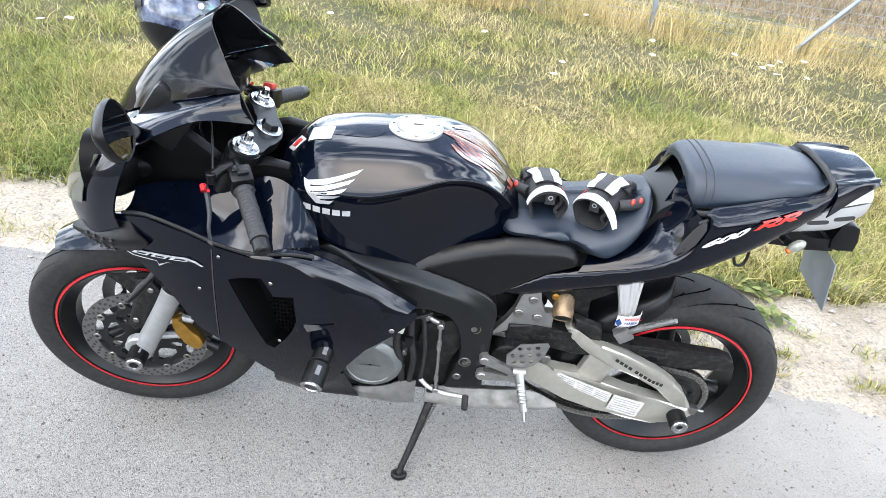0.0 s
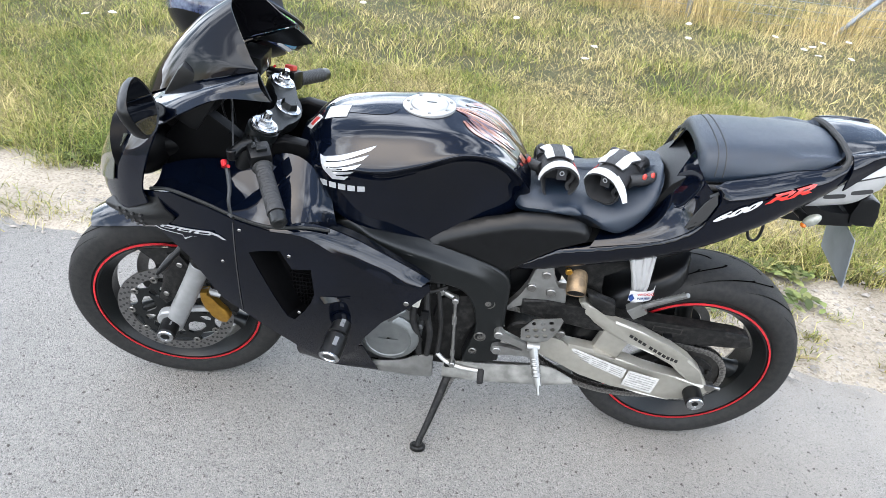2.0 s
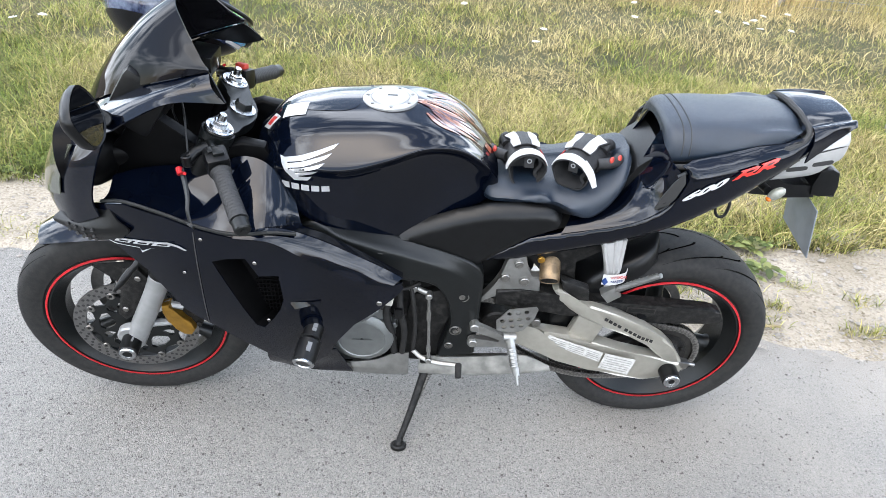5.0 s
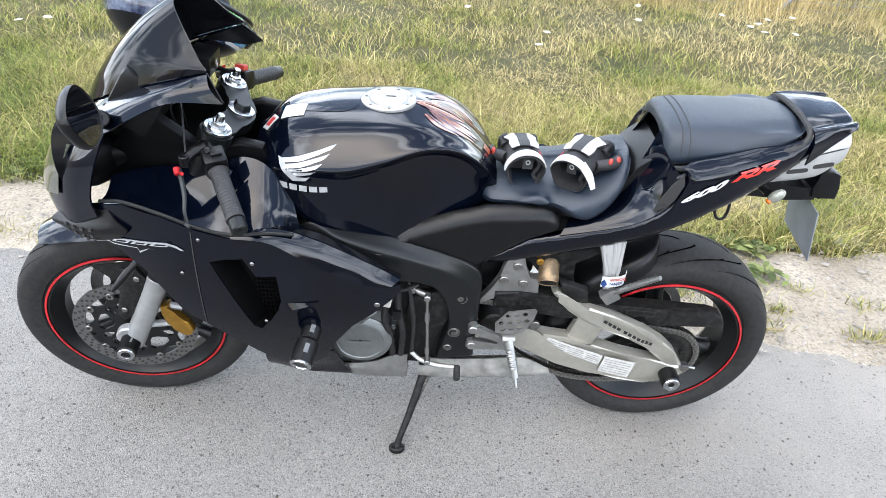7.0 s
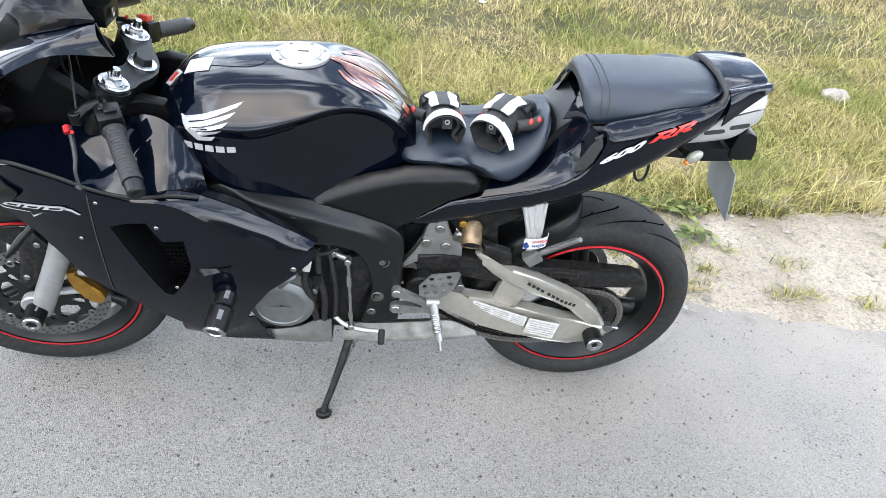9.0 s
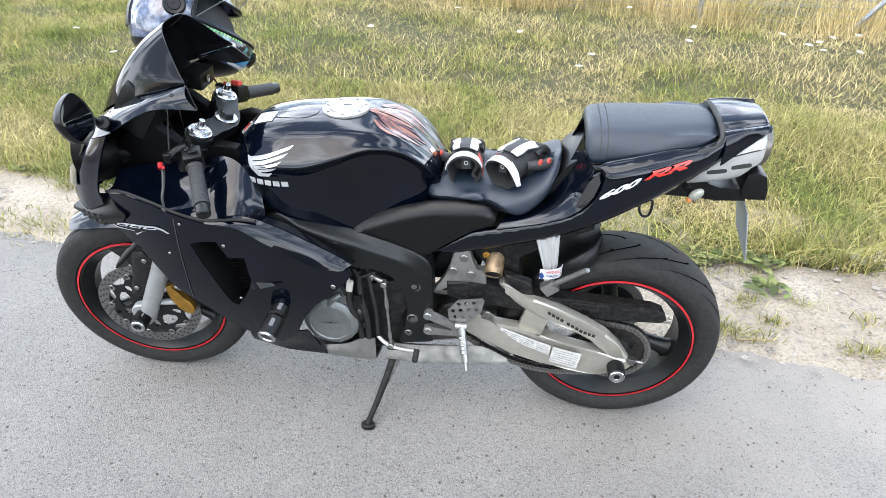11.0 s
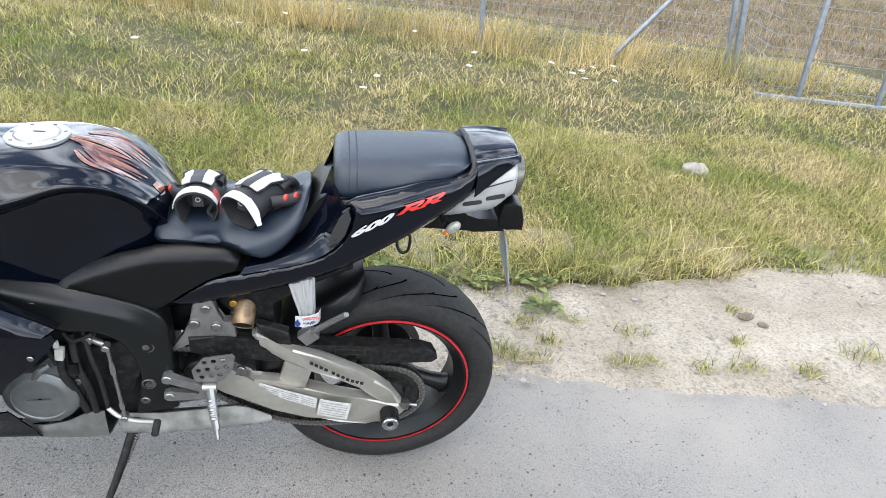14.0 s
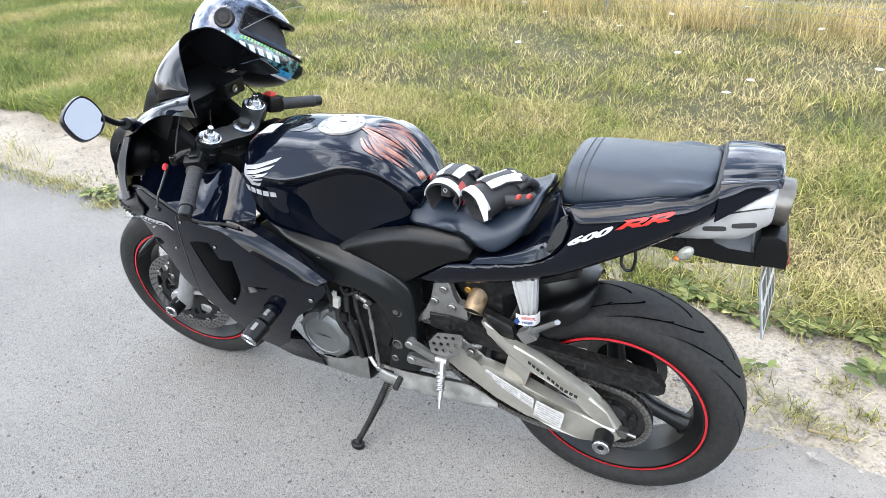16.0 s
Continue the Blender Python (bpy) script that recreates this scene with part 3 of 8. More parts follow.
def far_ground():
    bm = bmesh.new()
    bmesh.ops.create_grid(bm, x_segments=8, y_segments=8, size=900)
    bmesh.ops.translate(bm, vec=(0, 0, -0.05), verts=bm.verts[:])
    ob = part("ground", bm, field_mat, None)
    tagged(ob, "dry brown open field reaching to the horizon", "ground", kind="structure")


far_ground()
xs_fine = list(np.arange(-9, 11.01, 0.05))
strip("road", xs_fine, lambda x: -4.2 + 0.03 * noise.noise((x, 0, 9)), lambda x: road_edge(x), 24, lambda x, y: road_z(x) + 0.004 * noise.noise((x * 0.7, y * 0.7, 4)) * min(1, abs(y)), asphalt,
      "pale grey worn asphalt lane with fine aggregate", "road")
strip("verge", xs_fine, lambda x: road_edge(x) - 0.06, lambda x: grass_edge(x) + 0.5, 40,
      lambda x, y: 0.010 + road_z(x) * max(0, 1 - abs(y - road_edge(x)) * 4) + 0.022 * noise.noise((x * 2.2, y * 2.6, 1)) * min(1, max(0, (y - road_edge(x)) * 5)) + 0.008 * noise.noise((x * 9, y * 9, 1)) - 0.014 * max(0, 1 - (y - road_edge(x) + 0.06) / 0.09), sand,
      "pale sandy gravel shoulder with sparse weeds", "verge")
strip("meadow_soil", list(np.arange(-14, 16.01, 0.25)), lambda x: grass_edge(x) + 0.02, lambda x: 9.0 - 0.3 * x, 40, lambda x, y: lawn_z(x, y) + 0.004, soil,
      "dry soil under the roadside meadow grass", "ground")
strip("far_verge", list(np.arange(-30, 30.1, 1.0)), lambda x: -14.0, lambda x: -4.15, 8, lambda x, y: 0.02 + 0.02 * noise.noise((x, y, 0)), soil,
      "grassy strip on the far side of the lane", "ground")


# ---- motorcycle: x runs rearward from the front axle, y to its right side, z up ----
BIKE = Matrix.Translation((0, -0.035, 0.0)) @ pose(0, 0, 0, 4.2, 0, 2.3)
bike = thing("motorcycle", "gloss black sports motorcycle with red rim tape on its side stand", "motorcycle", BIKE)
STEM, STEM_DIR = Vector((0.33, 0, 0.92)), Vector((math.sin(radians(24)), 0, math.cos(radians(24))))
STEER = Matrix.Translation(STEM) @ Matrix.Rotation(radians(6.0), 4, STEM_DIR) @ Matrix.Translation(-STEM)
BACK_DIR = Vector((math.cos(radians(24)), 0, -math.sin(radians(24))))
FRONT_AXLE, REAR_AXLE = Vector((-0.018, 0, 0.300)), Vector((1.402, 0, 0.297))
WHEEL_STEER = Matrix.Translation((0.006, -0.016, 0.012)) @ STEER


def turned(bm, m=STEER):
    bmesh.ops.transform(bm, matrix=m, verts=bm.verts[:])
    return bm


def bolt(bm, c, d, r=0.008, h=0.006):
    c, d = Vector(c), Vector(d).normalized()
    cyl(bm, c, c + d * h, r, seg=12, bevel=0.0015)
    cyl(bm, c + d * (h - 0.0004), c + d * (h + 0.0012), r * 0.5, seg=6)


# wheels
def wheel(name, c, R, w, rim_w, m, label, grooves, spoke_w, first):
    axis = (0, 1, 0)
    bm = bmesh.new()
    rim = [(-rim_w, 0.2300), (-rim_w - 0.003, 0.215), (-rim_w + 0.010, 0.206), (-rim_w + 0.03, 0.190), (rim_w - 0.03, 0.190), (rim_w - 0.010, 0.206), (rim_w + 0.003, 0.215), (rim_w, 0.2300)]
    lathe(bm, c, axis, rim + [(rim_w - 0.008, 0.2235), (rim_w - 0.03, 0.200), (-rim_w + 0.03, 0.200), (-rim_w + 0.008, 0.2235)], 72)
    cyl(bm, c + Vector((0, -0.055, 0)), c + Vector((0, 0.055, 0)), 0.052, seg=32, bevel=0.006)
    whl = part(name, turned(bm, m), frame_mat, bike, label)
    for k in range(3):
        bm = bmesh.new()
        rot = Matrix.Translation(c) @ Matrix.Rotation(radians(120 * k + first), 4, "Y")
        g = []
        for rr, hw, th in ((0.045, spoke_w * 1.25, 0.030), (0.09, spoke_w * 0.8, 0.024), (0.14, spoke_w * 0.72, 0.021), (0.18, spoke_w * 0.95, 0.022), (0.198, spoke_w * 1.5, 0.026)):
            g.append([rot @ Vector((hw * math.cos(a), th * math.sin(a), rr)) for a in np.linspace(0, 2 * math.pi, 17)[:-1]])
        skin(bm, np.array(g), close_v=True)
        part("spoke", turned(bm, m), frame_mat, whl)
    bm = bmesh.new()
    half = [(-rim_w + 0.004, 0.2285), (-rim_w - 0.004, 0.2330), (-w + 0.004, 0.243), (-w, 0.256), (-w + 0.003, 0.270)]
    n = 14
    crown = [(-(w - 0.003) * math.cos(math.pi * k / n), 0.270 + (R - 0.270) * math.sin(math.pi * k / n) ** 0.86) for k in range(1, n)]
    prof = half + crown + [(-h, r) for h, r in reversed(half)]
    lathe(bm, c, axis, prof, 112)
    part("tyre", turned(bm, m), rubber, whl, "worn black road tyre with swept grooves")
    for s in (-1, 1):
        bm = bmesh.new()
        y = s * (rim_w + 0.0042)
        lathe(bm, c, axis, [(y, 0.2205), (y + s * 0.0018, 0.2210), (y + s * 0.0008, 0.2258), (y - s * 0.001, 0.2262)], 96)
        part("rim_tape", turned(bm, m), red_paint, whl, "thin red reflective rim tape")
    # grooves swept from the middle to the shoulder: flat strips, their shade painted near-black
    count, sweep, lean = grooves

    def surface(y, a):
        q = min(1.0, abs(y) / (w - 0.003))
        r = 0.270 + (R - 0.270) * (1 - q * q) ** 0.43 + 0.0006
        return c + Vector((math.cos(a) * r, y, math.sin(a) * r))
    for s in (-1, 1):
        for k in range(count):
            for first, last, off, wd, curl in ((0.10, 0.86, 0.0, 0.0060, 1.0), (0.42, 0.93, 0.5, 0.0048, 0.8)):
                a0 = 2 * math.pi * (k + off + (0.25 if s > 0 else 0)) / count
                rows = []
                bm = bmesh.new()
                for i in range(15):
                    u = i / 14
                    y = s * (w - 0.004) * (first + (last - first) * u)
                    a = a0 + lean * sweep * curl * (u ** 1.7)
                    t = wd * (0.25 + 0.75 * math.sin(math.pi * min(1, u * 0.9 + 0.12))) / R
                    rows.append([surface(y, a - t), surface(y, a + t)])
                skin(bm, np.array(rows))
                part("tread_groove_shade", turned(bm, m), groove_shade, whl)
    return whl


def disc(parent, c, y, r0, r1, m, arms, carrier_r, label):
    cc = c + Vector((0, y, 0))
    bm = bmesh.new()
    lathe(bm, cc, (0, 1, 0), [(-0.0025, r0), (0.0025, r0), (0.0025, r1), (-0.0025, r1)], 72)
    part("brake_disc", turned(bm, m), disc_mat, parent, label)
    bm = bmesh.new()
    s = -1 if y < 0 else 1
    for row in range(3):
        for k in range(36):
            a = 2 * math.pi * (k + row * 0.33) / 36
            r = r0 + (r1 - r0) * (0.22 + 0.28 * row)
            p = cc + Vector((math.cos(a) * r, s * 0.0022, math.sin(a) * r))
            cyl(bm, p, p + Vector((0, s * 0.0007, 0)), 0.0041, seg=8)
    tagged(part("drilling", turned(bm, m), hole_mat, parent), kind="stuff")
    bm = bmesh.new()
    if arms:
        # open star: lobes at the bobbins, a large and a small window between them
        star, holes = [], []
        for k in range(arms):
            for da, r in ((-0.13, carrier_r - 0.007), (-0.06, carrier_r + 0.004), (0.06, carrier_r + 0.004), (0.13, carrier_r - 0.007), (0.31, carrier_r - 0.016)):
                t = 2 * math.pi * k / arms + da
                star.append((cc.x + math.cos(t) * r, cc.z + math.sin(t) * r))
        for k in range(arms // 2):
            mid = 2 * math.pi * (2 * k + 0.5) / arms
            for c_, half, ra, rb in ((mid, 0.40, 0.052, carrier_r - 0.026), (mid + 2 * math.pi / arms, 0.13, 0.062, carrier_r - 0.026)):
                ring = [(ra + 0.006, -half * 0.55), (ra, 0.0), (ra + 0.006, half * 0.55), (rb - 0.010, half), (rb, half * 0.7), (rb + 0.002, 0.0), (rb, -half * 0.7), (rb - 0.010, -half)]
                holes.append([(cc.x + math.cos(c_ + t) * r, cc.z + math.sin(c_ + t) * r) for r, t in ring])
        sheet(bm, star, lambda x, z: abs(cc.y) + 0.003, 0.006, 0.016, holes, s)
    else:
        lathe(bm, cc, (0, 1, 0), [(-0.003, 0.024), (0.003, 0.024), (0.003, carrier_r), (-0.003, carrier_r)], 48)
    part("disc_carrier", turned(bm, m), frame_mat, parent, "", 30)
    for k in range(arms):
        a = 2 * math.pi * k / arms
        q = cc + Vector((math.cos(a), 0, math.sin(a))) * (r0 - 0.004)
        bm = bmesh.new()
        lathe(bm, q, (0, s, 0), [(-0.004, 0.0045), (0.005, 0.0045), (0.0056, 0.0055), (0.0056, 0.0095), (0.004, 0.0105), (-0.004, 0.0105)], 16)
        part("disc_bobbin", turned(bm, m), steel, parent)


front_wheel = wheel("front_wheel", FRONT_AXLE, 0.3025, 0.060, 0.050, WHEEL_STEER, "black three-spoke cast front wheel", (13, 0.62, -1), 0.022, 4)
for y in (-0.072, 0.072):
    disc(front_wheel, FRONT_AXLE, y, 0.124, 0.155, WHEEL_STEER, 10, 0.118, "drilled steel front brake disc")
rear_wheel = wheel("rear_wheel", REAR_AXLE, 0.3060, 0.088, 0.073, Matrix(), "black three-spoke cast rear wheel", (13, 0.72, 1), 0.030, 112)
disc(rear_wheel, REAR_AXLE, 0.085, 0.085, 0.110, Matrix(), 0, 0.084, "small drilled rear brake disc")

# fork
FT, FB = Vector((0.302, 0, 0.930)), Vector((-0.014, 0, 0.290))
FDIR = (FT - FB).normalized()
for s in (-1, 1):
    o = Vector((0, s * 0.107, 0))
    bm = bmesh.new()
    cyl(bm, FB + o - FDIR * 0.012, FB + o + FDIR * 0.25, 0.0265, 0.0265, 28, bevel=0.004)
    cyl(bm, FB + o + FDIR * 0.02 + Vector((-0.015, -s * 0.012, 0)), FB + o + FDIR * 0.02 + Vector((-0.015, s * 0.014, 0)), 0.034, seg=24, bevel=0.004)
    tube(bm, [FB + o + FDIR * 0.11, FB + o + FDIR * 0.125 + Vector((0.05, -s * 0.014, 0)), FB + o + FDIR * 0.115 + Vector((0.085, -s * 0.016, -0.002))], 0.012, 8)
    tube(bm, [FB + o + FDIR * 0.06, FB + o + FDIR * 0.05 + Vector((0.06, -s * 0.014, 0.0)), FB + o + FDIR * 0.045 + Vector((0.105, -s * 0.016, 0.005))], 0.010, 8)
    leg = part("fork_leg", turned(bm, WHEEL_STEER), fork_silver, bike, "matt silver lower fork leg")
    bm = bmesh.new()
    cyl(bm, FB + o + FDIR * 0.25, FB + o + FDIR * 0.285, 0.0315, seg=24, bevel=0.004)
    cyl(bm, FB + o + FDIR * 0.285, FT + o - FDIR * 0.045, 0.0235, seg=24)
    part("stanchion", turned(bm, WHEEL_STEER), plastic, leg)
    bm = bmesh.new()
    a = FRONT_AXLE + Vector((0, s * 0.118, 0))
    cyl(bm, a, a + Vector((0, s * 0.052, 0)), 0.0250, 0.0240, 28, bevel=0.004)
    sl = part("axle_slider", turned(bm, WHEEL_STEER), plastic, bike, "black crash bobbin on the front axle")
    bm = bmesh.new()
    lathe(bm, a + Vector((0, s * 0.052, 0)), (0, s, 0), [(0, 0.011), (0.0025, 0.012), (0.003, 0.019), (0, 0.021), (-0.004, 0.02), (-0.006, 0.011)], 28)
    part("end_ring", turned(bm, WHEEL_STEER), chrome, sl)
    bm = bmesh.new()
    block(bm, a + Vector((0.004, s * 0.022, 0.0228)), (0.017, 0.014, 0.0012))
    part("badge", turned(bm, WHEEL_STEER), decal_grey, sl)
    # caliper
    bm = bmesh.new()
    prism(bm, [(0.074, 0.410), (0.096, 0.414), (0.098, 0.389), (0.116, 0.369), (0.134, 0.346), (0.142, 0.319), (0.129, 0.300), (0.110, 0.304), (0.094, 0.326), (0.078, 0.352), (0.072, 0.384)], s * 0.083, s * 0.112, 0.006)
    cal = part("brake_caliper", turned(bm, WHEEL_STEER), gold, bike, "gold-coloured four-piston front brake caliper")
    bm = bmesh.new()
    prism(bm, [(0.098, 0.414), (0.124, 0.406), (0.144, 0.379), (0.159, 0.346), (0.158, 0.322), (0.144, 0.314), (0.134, 0.346), (0.116, 0.370)], s * 0.058, s * 0.094, 0.005)
    prism(bm, [(0.074, 0.410), (0.096, 0.414), (0.124, 0.384), (0.142, 0.319), (0.129, 0.300), (0.094, 0.326)], s * 0.035, s * 0.062, 0.004)
    for p in ((0.124, 0.399), (0.150, 0.364), (0.150, 0.326)):
        cyl(bm, (p[0], s * 0.092, p[1]), (p[0], s * 0.100, p[1]), 0.007, seg=12, bevel=0.001)
    part("caliper_body", turned(bm, WHEEL_STEER), dusty, cal)

# front mudguard
bm = bmesh.new()
rows = []
for a in np.linspace(30, 121, 22):
    t = radians(a)
    ease = 1 - 0.55 * max(0, (a - 92) / 29) ** 2
    row = []
    for u in np.linspace(-1, 1, 13):
        y = 0.074 * u * (0.45 + 0.55 * ease)
        r = 0.327 - 0.030 * abs(u) ** 3 * ease + 0.006 * (1 - abs(u))
        row.append(FRONT_AXLE + Vector((math.cos(t) * r, y, math.sin(t) * r)))
    rows.append(row)
skin(bm, np.array(rows), 0.003)
fender = part("front_mudguard", turned(bm, WHEEL_STEER), paint, bike, "gloss black front mudguard")
for s in (-1, 1):
    bm = bmesh.new()
    sheet(bm, [(-0.06, 0.54), (0.06, 0.55), (0.10, 0.50), (0.075, 0.44), (0.045, 0.395), (0.030, 0.40), (0.02, 0.44), (-0.02, 0.50)], lambda x, z: 0.105 - 0.12 * max(0, z - 0.47), 0.004, 0.02, side=s)
    for p in ((0.050, 0.415), (0.055, 0.47)):
        bolt(bm, (p[0], s * 0.105, p[1]), (0, s, 0), 0.007, 0.004)
    part("mudguard_stay", turned(bm, WHEEL_STEER), dusty, fender)
    # hose bracket outside the fork leg
    bm = bmesh.new()
    sheet(bm, [(0.029, 0.543), (0.061, 0.547), (0.086, 0.505), (0.043, 0.427), (0.023, 0.393), (-0.002, 0.374), (-0.017, 0.394), (0.001, 0.447), (0.015, 0.500)], lambda x, z: 0.141, 0.008, 0.012, side=s, rim=0.008)
    guard = part("hose_bracket", bm, dusty, fender, "dusty black hose bracket on the fork leg", 40)
    for x, z in ((0.062, 0.519), (0.009, 0.416)):
        bm = bmesh.new()
        bolt(bm, (x, s * 0.140, z), (0, s, 0), 0.0075, 0.006)
        part("bracket_screw", bm, steel, guard)

# top yoke, bars and controls
bm = bmesh.new()
yoke = [(-0.107, -0.034), (-0.137, -0.02), (-0.140, 0.012), (-0.118, 0.034), (-0.085, 0.036), (-0.045, 0.058), (0, 0.068), (0.045, 0.058), (0.085, 0.036), (0.118, 0.034), (0.140, 0.012), (0.137, -0.02), (0.107, -0.034), (0.08, -0.022), (0.04, 0.0), (0, 0.006), (-0.04, 0.0), (-0.08, -0.022)]
top, low = [], []
ring = smooth_line(yoke, 48, True)
for lat, bk in ring:
    p = FT + Vector((0, lat, 0)) + BACK_DIR * bk
    top.append(bm.verts.new(p - STEM_DIR * 0.010))
    low.append(bm.verts.new(p - STEM_DIR * 0.036))
fs = [bm.faces.new(top), bm.faces.new(low)] + [bm.faces.new((top[i], top[(i + 1) % 48], low[(i + 1) % 48], low[i])) for i in range(48)]
bmesh.ops.bevel(bm, geom=list(fs[0].edges), offset=0.004, segments=2, affect="EDGES")
part("top_yoke", turned(bm), frame_mat, bike, "satin black top yoke")
for s in (-1, 1):
    bm = bmesh.new()
    o = FT + Vector((0, s * 0.107, 0))
    lathe(bm, o - STEM_DIR * 0.010, STEM_DIR, [(0, 0.002), (0, 0.030), (0.004, 0.030), (0.006, 0.027), (0.004, 0.020), (0.008, 0.018), (0.008, 0.002)], 32, False)
    cyl(bm, o - STEM_DIR * 0.004, o + STEM_DIR * 0.010, 0.0145, seg=6, bevel=0.002)
    cyl(bm, o + STEM_DIR * 0.008, o + STEM_DIR * 0.026, 0.0085, 0.0078, 14, bevel=0.001)
    part("fork_cap", turned(bm), chrome, bike, "bright zinc fork cap nut")
bm = bmesh.new()
o = FT + BACK_DIR * 0.034 - STEM_DIR * 0.01
lathe(bm, o, STEM_DIR, [(0, 0.018), (0, 0.029), (0.004, 0.029), (0.006, 0.018)], 28)
sn = part("stem_washer", turned(bm), chrome, bike)
bm = bmesh.new()
cyl(bm, o, o + STEM_DIR * 0.020, 0.021, 0.019, 6, bevel=0.003)
part("stem_nut", turned(bm), frame_mat, sn)

UNSTEER = STEER.inverted()
for s in (-1, 1):
    def at(x, y, z, s=s):
        p = UNSTEER @ Vector((x, -abs(y), z))
        return Vector((p.x, s * abs(p.y), p.z))
    b0, b1 = at(0.283, 0.118, 0.905), at(0.395, 0.326, 0.826)
    bd = (b1 - b0).normalized()
    bm = bmesh.new()
    cyl(bm, b0, b0 + bd * 0.13, 0.011, seg=16)
    c = FT + Vector((0, s * 0.107, 0)) - STEM_DIR * 0.055
    cyl(bm, c - STEM_DIR * 0.018, c + STEM_DIR * 0.018, 0.034, seg=24, bevel=0.004)
    cyl(bm, c + bd * 0.025, b0 + bd * 0.05, 0.017, 0.014, 16, bevel=0.003)
    bar = part("handlebar", turned(bm), frame_mat, bike, "black clip-on handlebar")
    bm = bmesh.new()
    gp = [(0.0, 0.012), (0.0, 0.021), (0.004, 0.022), (0.007, 0.0185)]
    for k in range(14):
        gp += [(0.010 + k * 0.0078, 0.0172), (0.0125 + k * 0.0078, 0.0180), (0.0160 + k * 0.0078, 0.0180)]
    gp += [(0.122, 0.0190), (0.126, 0.0185), (0.126, 0.012)]
    lathe(bm, b1 - bd * 0.142, bd, gp, 24)
    part("grip", turned(bm), grip_rubber, bar, "ribbed black rubber grip")
    bm = bmesh.new()
    cyl(bm, b1 - bd * 0.016, b1 + bd * 0.012, 0.0165, seg=20, bevel=0.003)
    cyl(bm, b1 + bd * 0.0115, b1 + bd * 0.014, 0.006, seg=6)
    part("bar_end", turned(bm), frame_mat, bar)
    # switch box
    bm = bmesh.new()
    d, u, v = basis(bd)
    up = (Vector((0, 0, 1)) - bd * bd.z).normalized()
    fw = bd.cross(up)
    m = Matrix((fw, bd, up)).transposed().to_4x4()
    block(bm, b1 - bd * 0.168 + up * 0.004, (0.046, 0.045, 0.048), 0.008, m)
    sw = part("switch_box", turned(bm), plastic, bar, "black handlebar switch box")
    bm = bmesh.new()
    if s > 0:
        block(bm, b1 - bd * 0.172 + up * 0.033, (0.026, 0.020, 0.014), 0.003, m)
        part("stop_switch", turned(bm), red_plastic, bar, "red engine stop switch")
    else:
        block(bm, b1 - bd * 0.165 + up * 0.030 - fw * 0.004, (0.022, 0.012, 0.010), 0.002, m)
        block(bm, b1 - bd * 0.178 + up * 0.029 + fw * 0.010, (0.010, 0.016, 0.006), 0.002, m)
        part("toggle", turned(bm), frame_mat, bar)
    # lever
    bm = bmesh.new()
    pv = at(0.268, 0.205, 0.893)
    tube(bm, [at(0.300, 0.170, 0.905), at(0.280, 0.185, 0.902), pv], 0.012, 10)
    cyl(bm, pv - Vector((0, 0, 0.012)), pv + Vector((0, 0, 0.012)), 0.011, seg=14, bevel=0.002)
    part("lever_perch", turned(bm), plastic, bar)
    bm = bmesh.new()
    tube(bm, [at(0.262, 0.226, 0.884), at(0.276, 0.256, 0.872), at(0.287, 0.285, 0.858), at(0.290, 0.305, 0.842), at(0.296, 0.318, 0.822)], 0.0070, 8, 16, flat=0.6, taper=(1.0, 0.6))
    e = at(0.297, 0.320, 0.818)
    lathe(bm, e, (0.6, -s * 0.6, 0.5), [(-0.003, 0.004), (0.003, 0.004), (0.003, 0.008), (-0.003, 0.008)], 14)
    part("lever", turned(bm), frame_mat, bar, "drilled short lever")
    bm = bmesh.new()
    cyl(bm, at(0.258, 0.226, 0.887), at(0.263, 0.240, 0.881), 0.0075, 0.006, 12, bevel=0.0015)
    tube(bm, [at(0.262, 0.236, 0.882), at(0.272, 0.244, 0.887), at(0.276, 0.248, 0.889)], 0.0035, 8)
    part("adjuster", turned(bm), red_metal, bar, "red anodised lever adjuster")
    bm = bmesh.new()
    tube(bm, [at(0.270, 0.200, 0.900), at(0.262, 0.160, 0.960), at(0.245, 0.12, 0.985), at(0.20, 0.06, 0.93), at(0.20, 0.03, 0.85)], 0.0022, 8, 20)
    part("cable", turned(bm), plastic, bar)
bm = bmesh.new()
block(bm, (0.245, 0.085, 0.985), (0.055, 0.075, 0.045), 0.006, pose(0, 0, 0, 0, 8, -8))
res = part("fluid_reservoir", turned(bm), plastic, bike, "black brake fluid reservoir")
bm = bmesh.new()
lathe(bm, (0.2745, 0.072, 0.984), (1, 0, -0.1), [(0, 0.002), (0.002, 0.011), (0.0035, 0.011), (0.0035, 0.008), (0.001, 0.006), (0.001, 0.002)], 20, False)
part("sight_glass", turned(bm), steel, res)

# instrument unit and headlight housing
bm = bmesh.new()
block(bm, (0.155, 0.0, 0.965), (0.10, 0.25, 0.13), 0.02, pose(0, 0, 0, 0, 35, 0))
dash = part("instrument_unit", bm, plastic, bike, "black instrument unit under the screen")
bm = bmesh.new()
lathe(bm, (0.185, -0.01, 0.985), (0.6, 0, 0.8), [(0, 0.002), (0.004, 0.040), (0.010, 0.045), (0.0, 0.048)], 32, False)
part("dial", bm, frame_mat, dash)
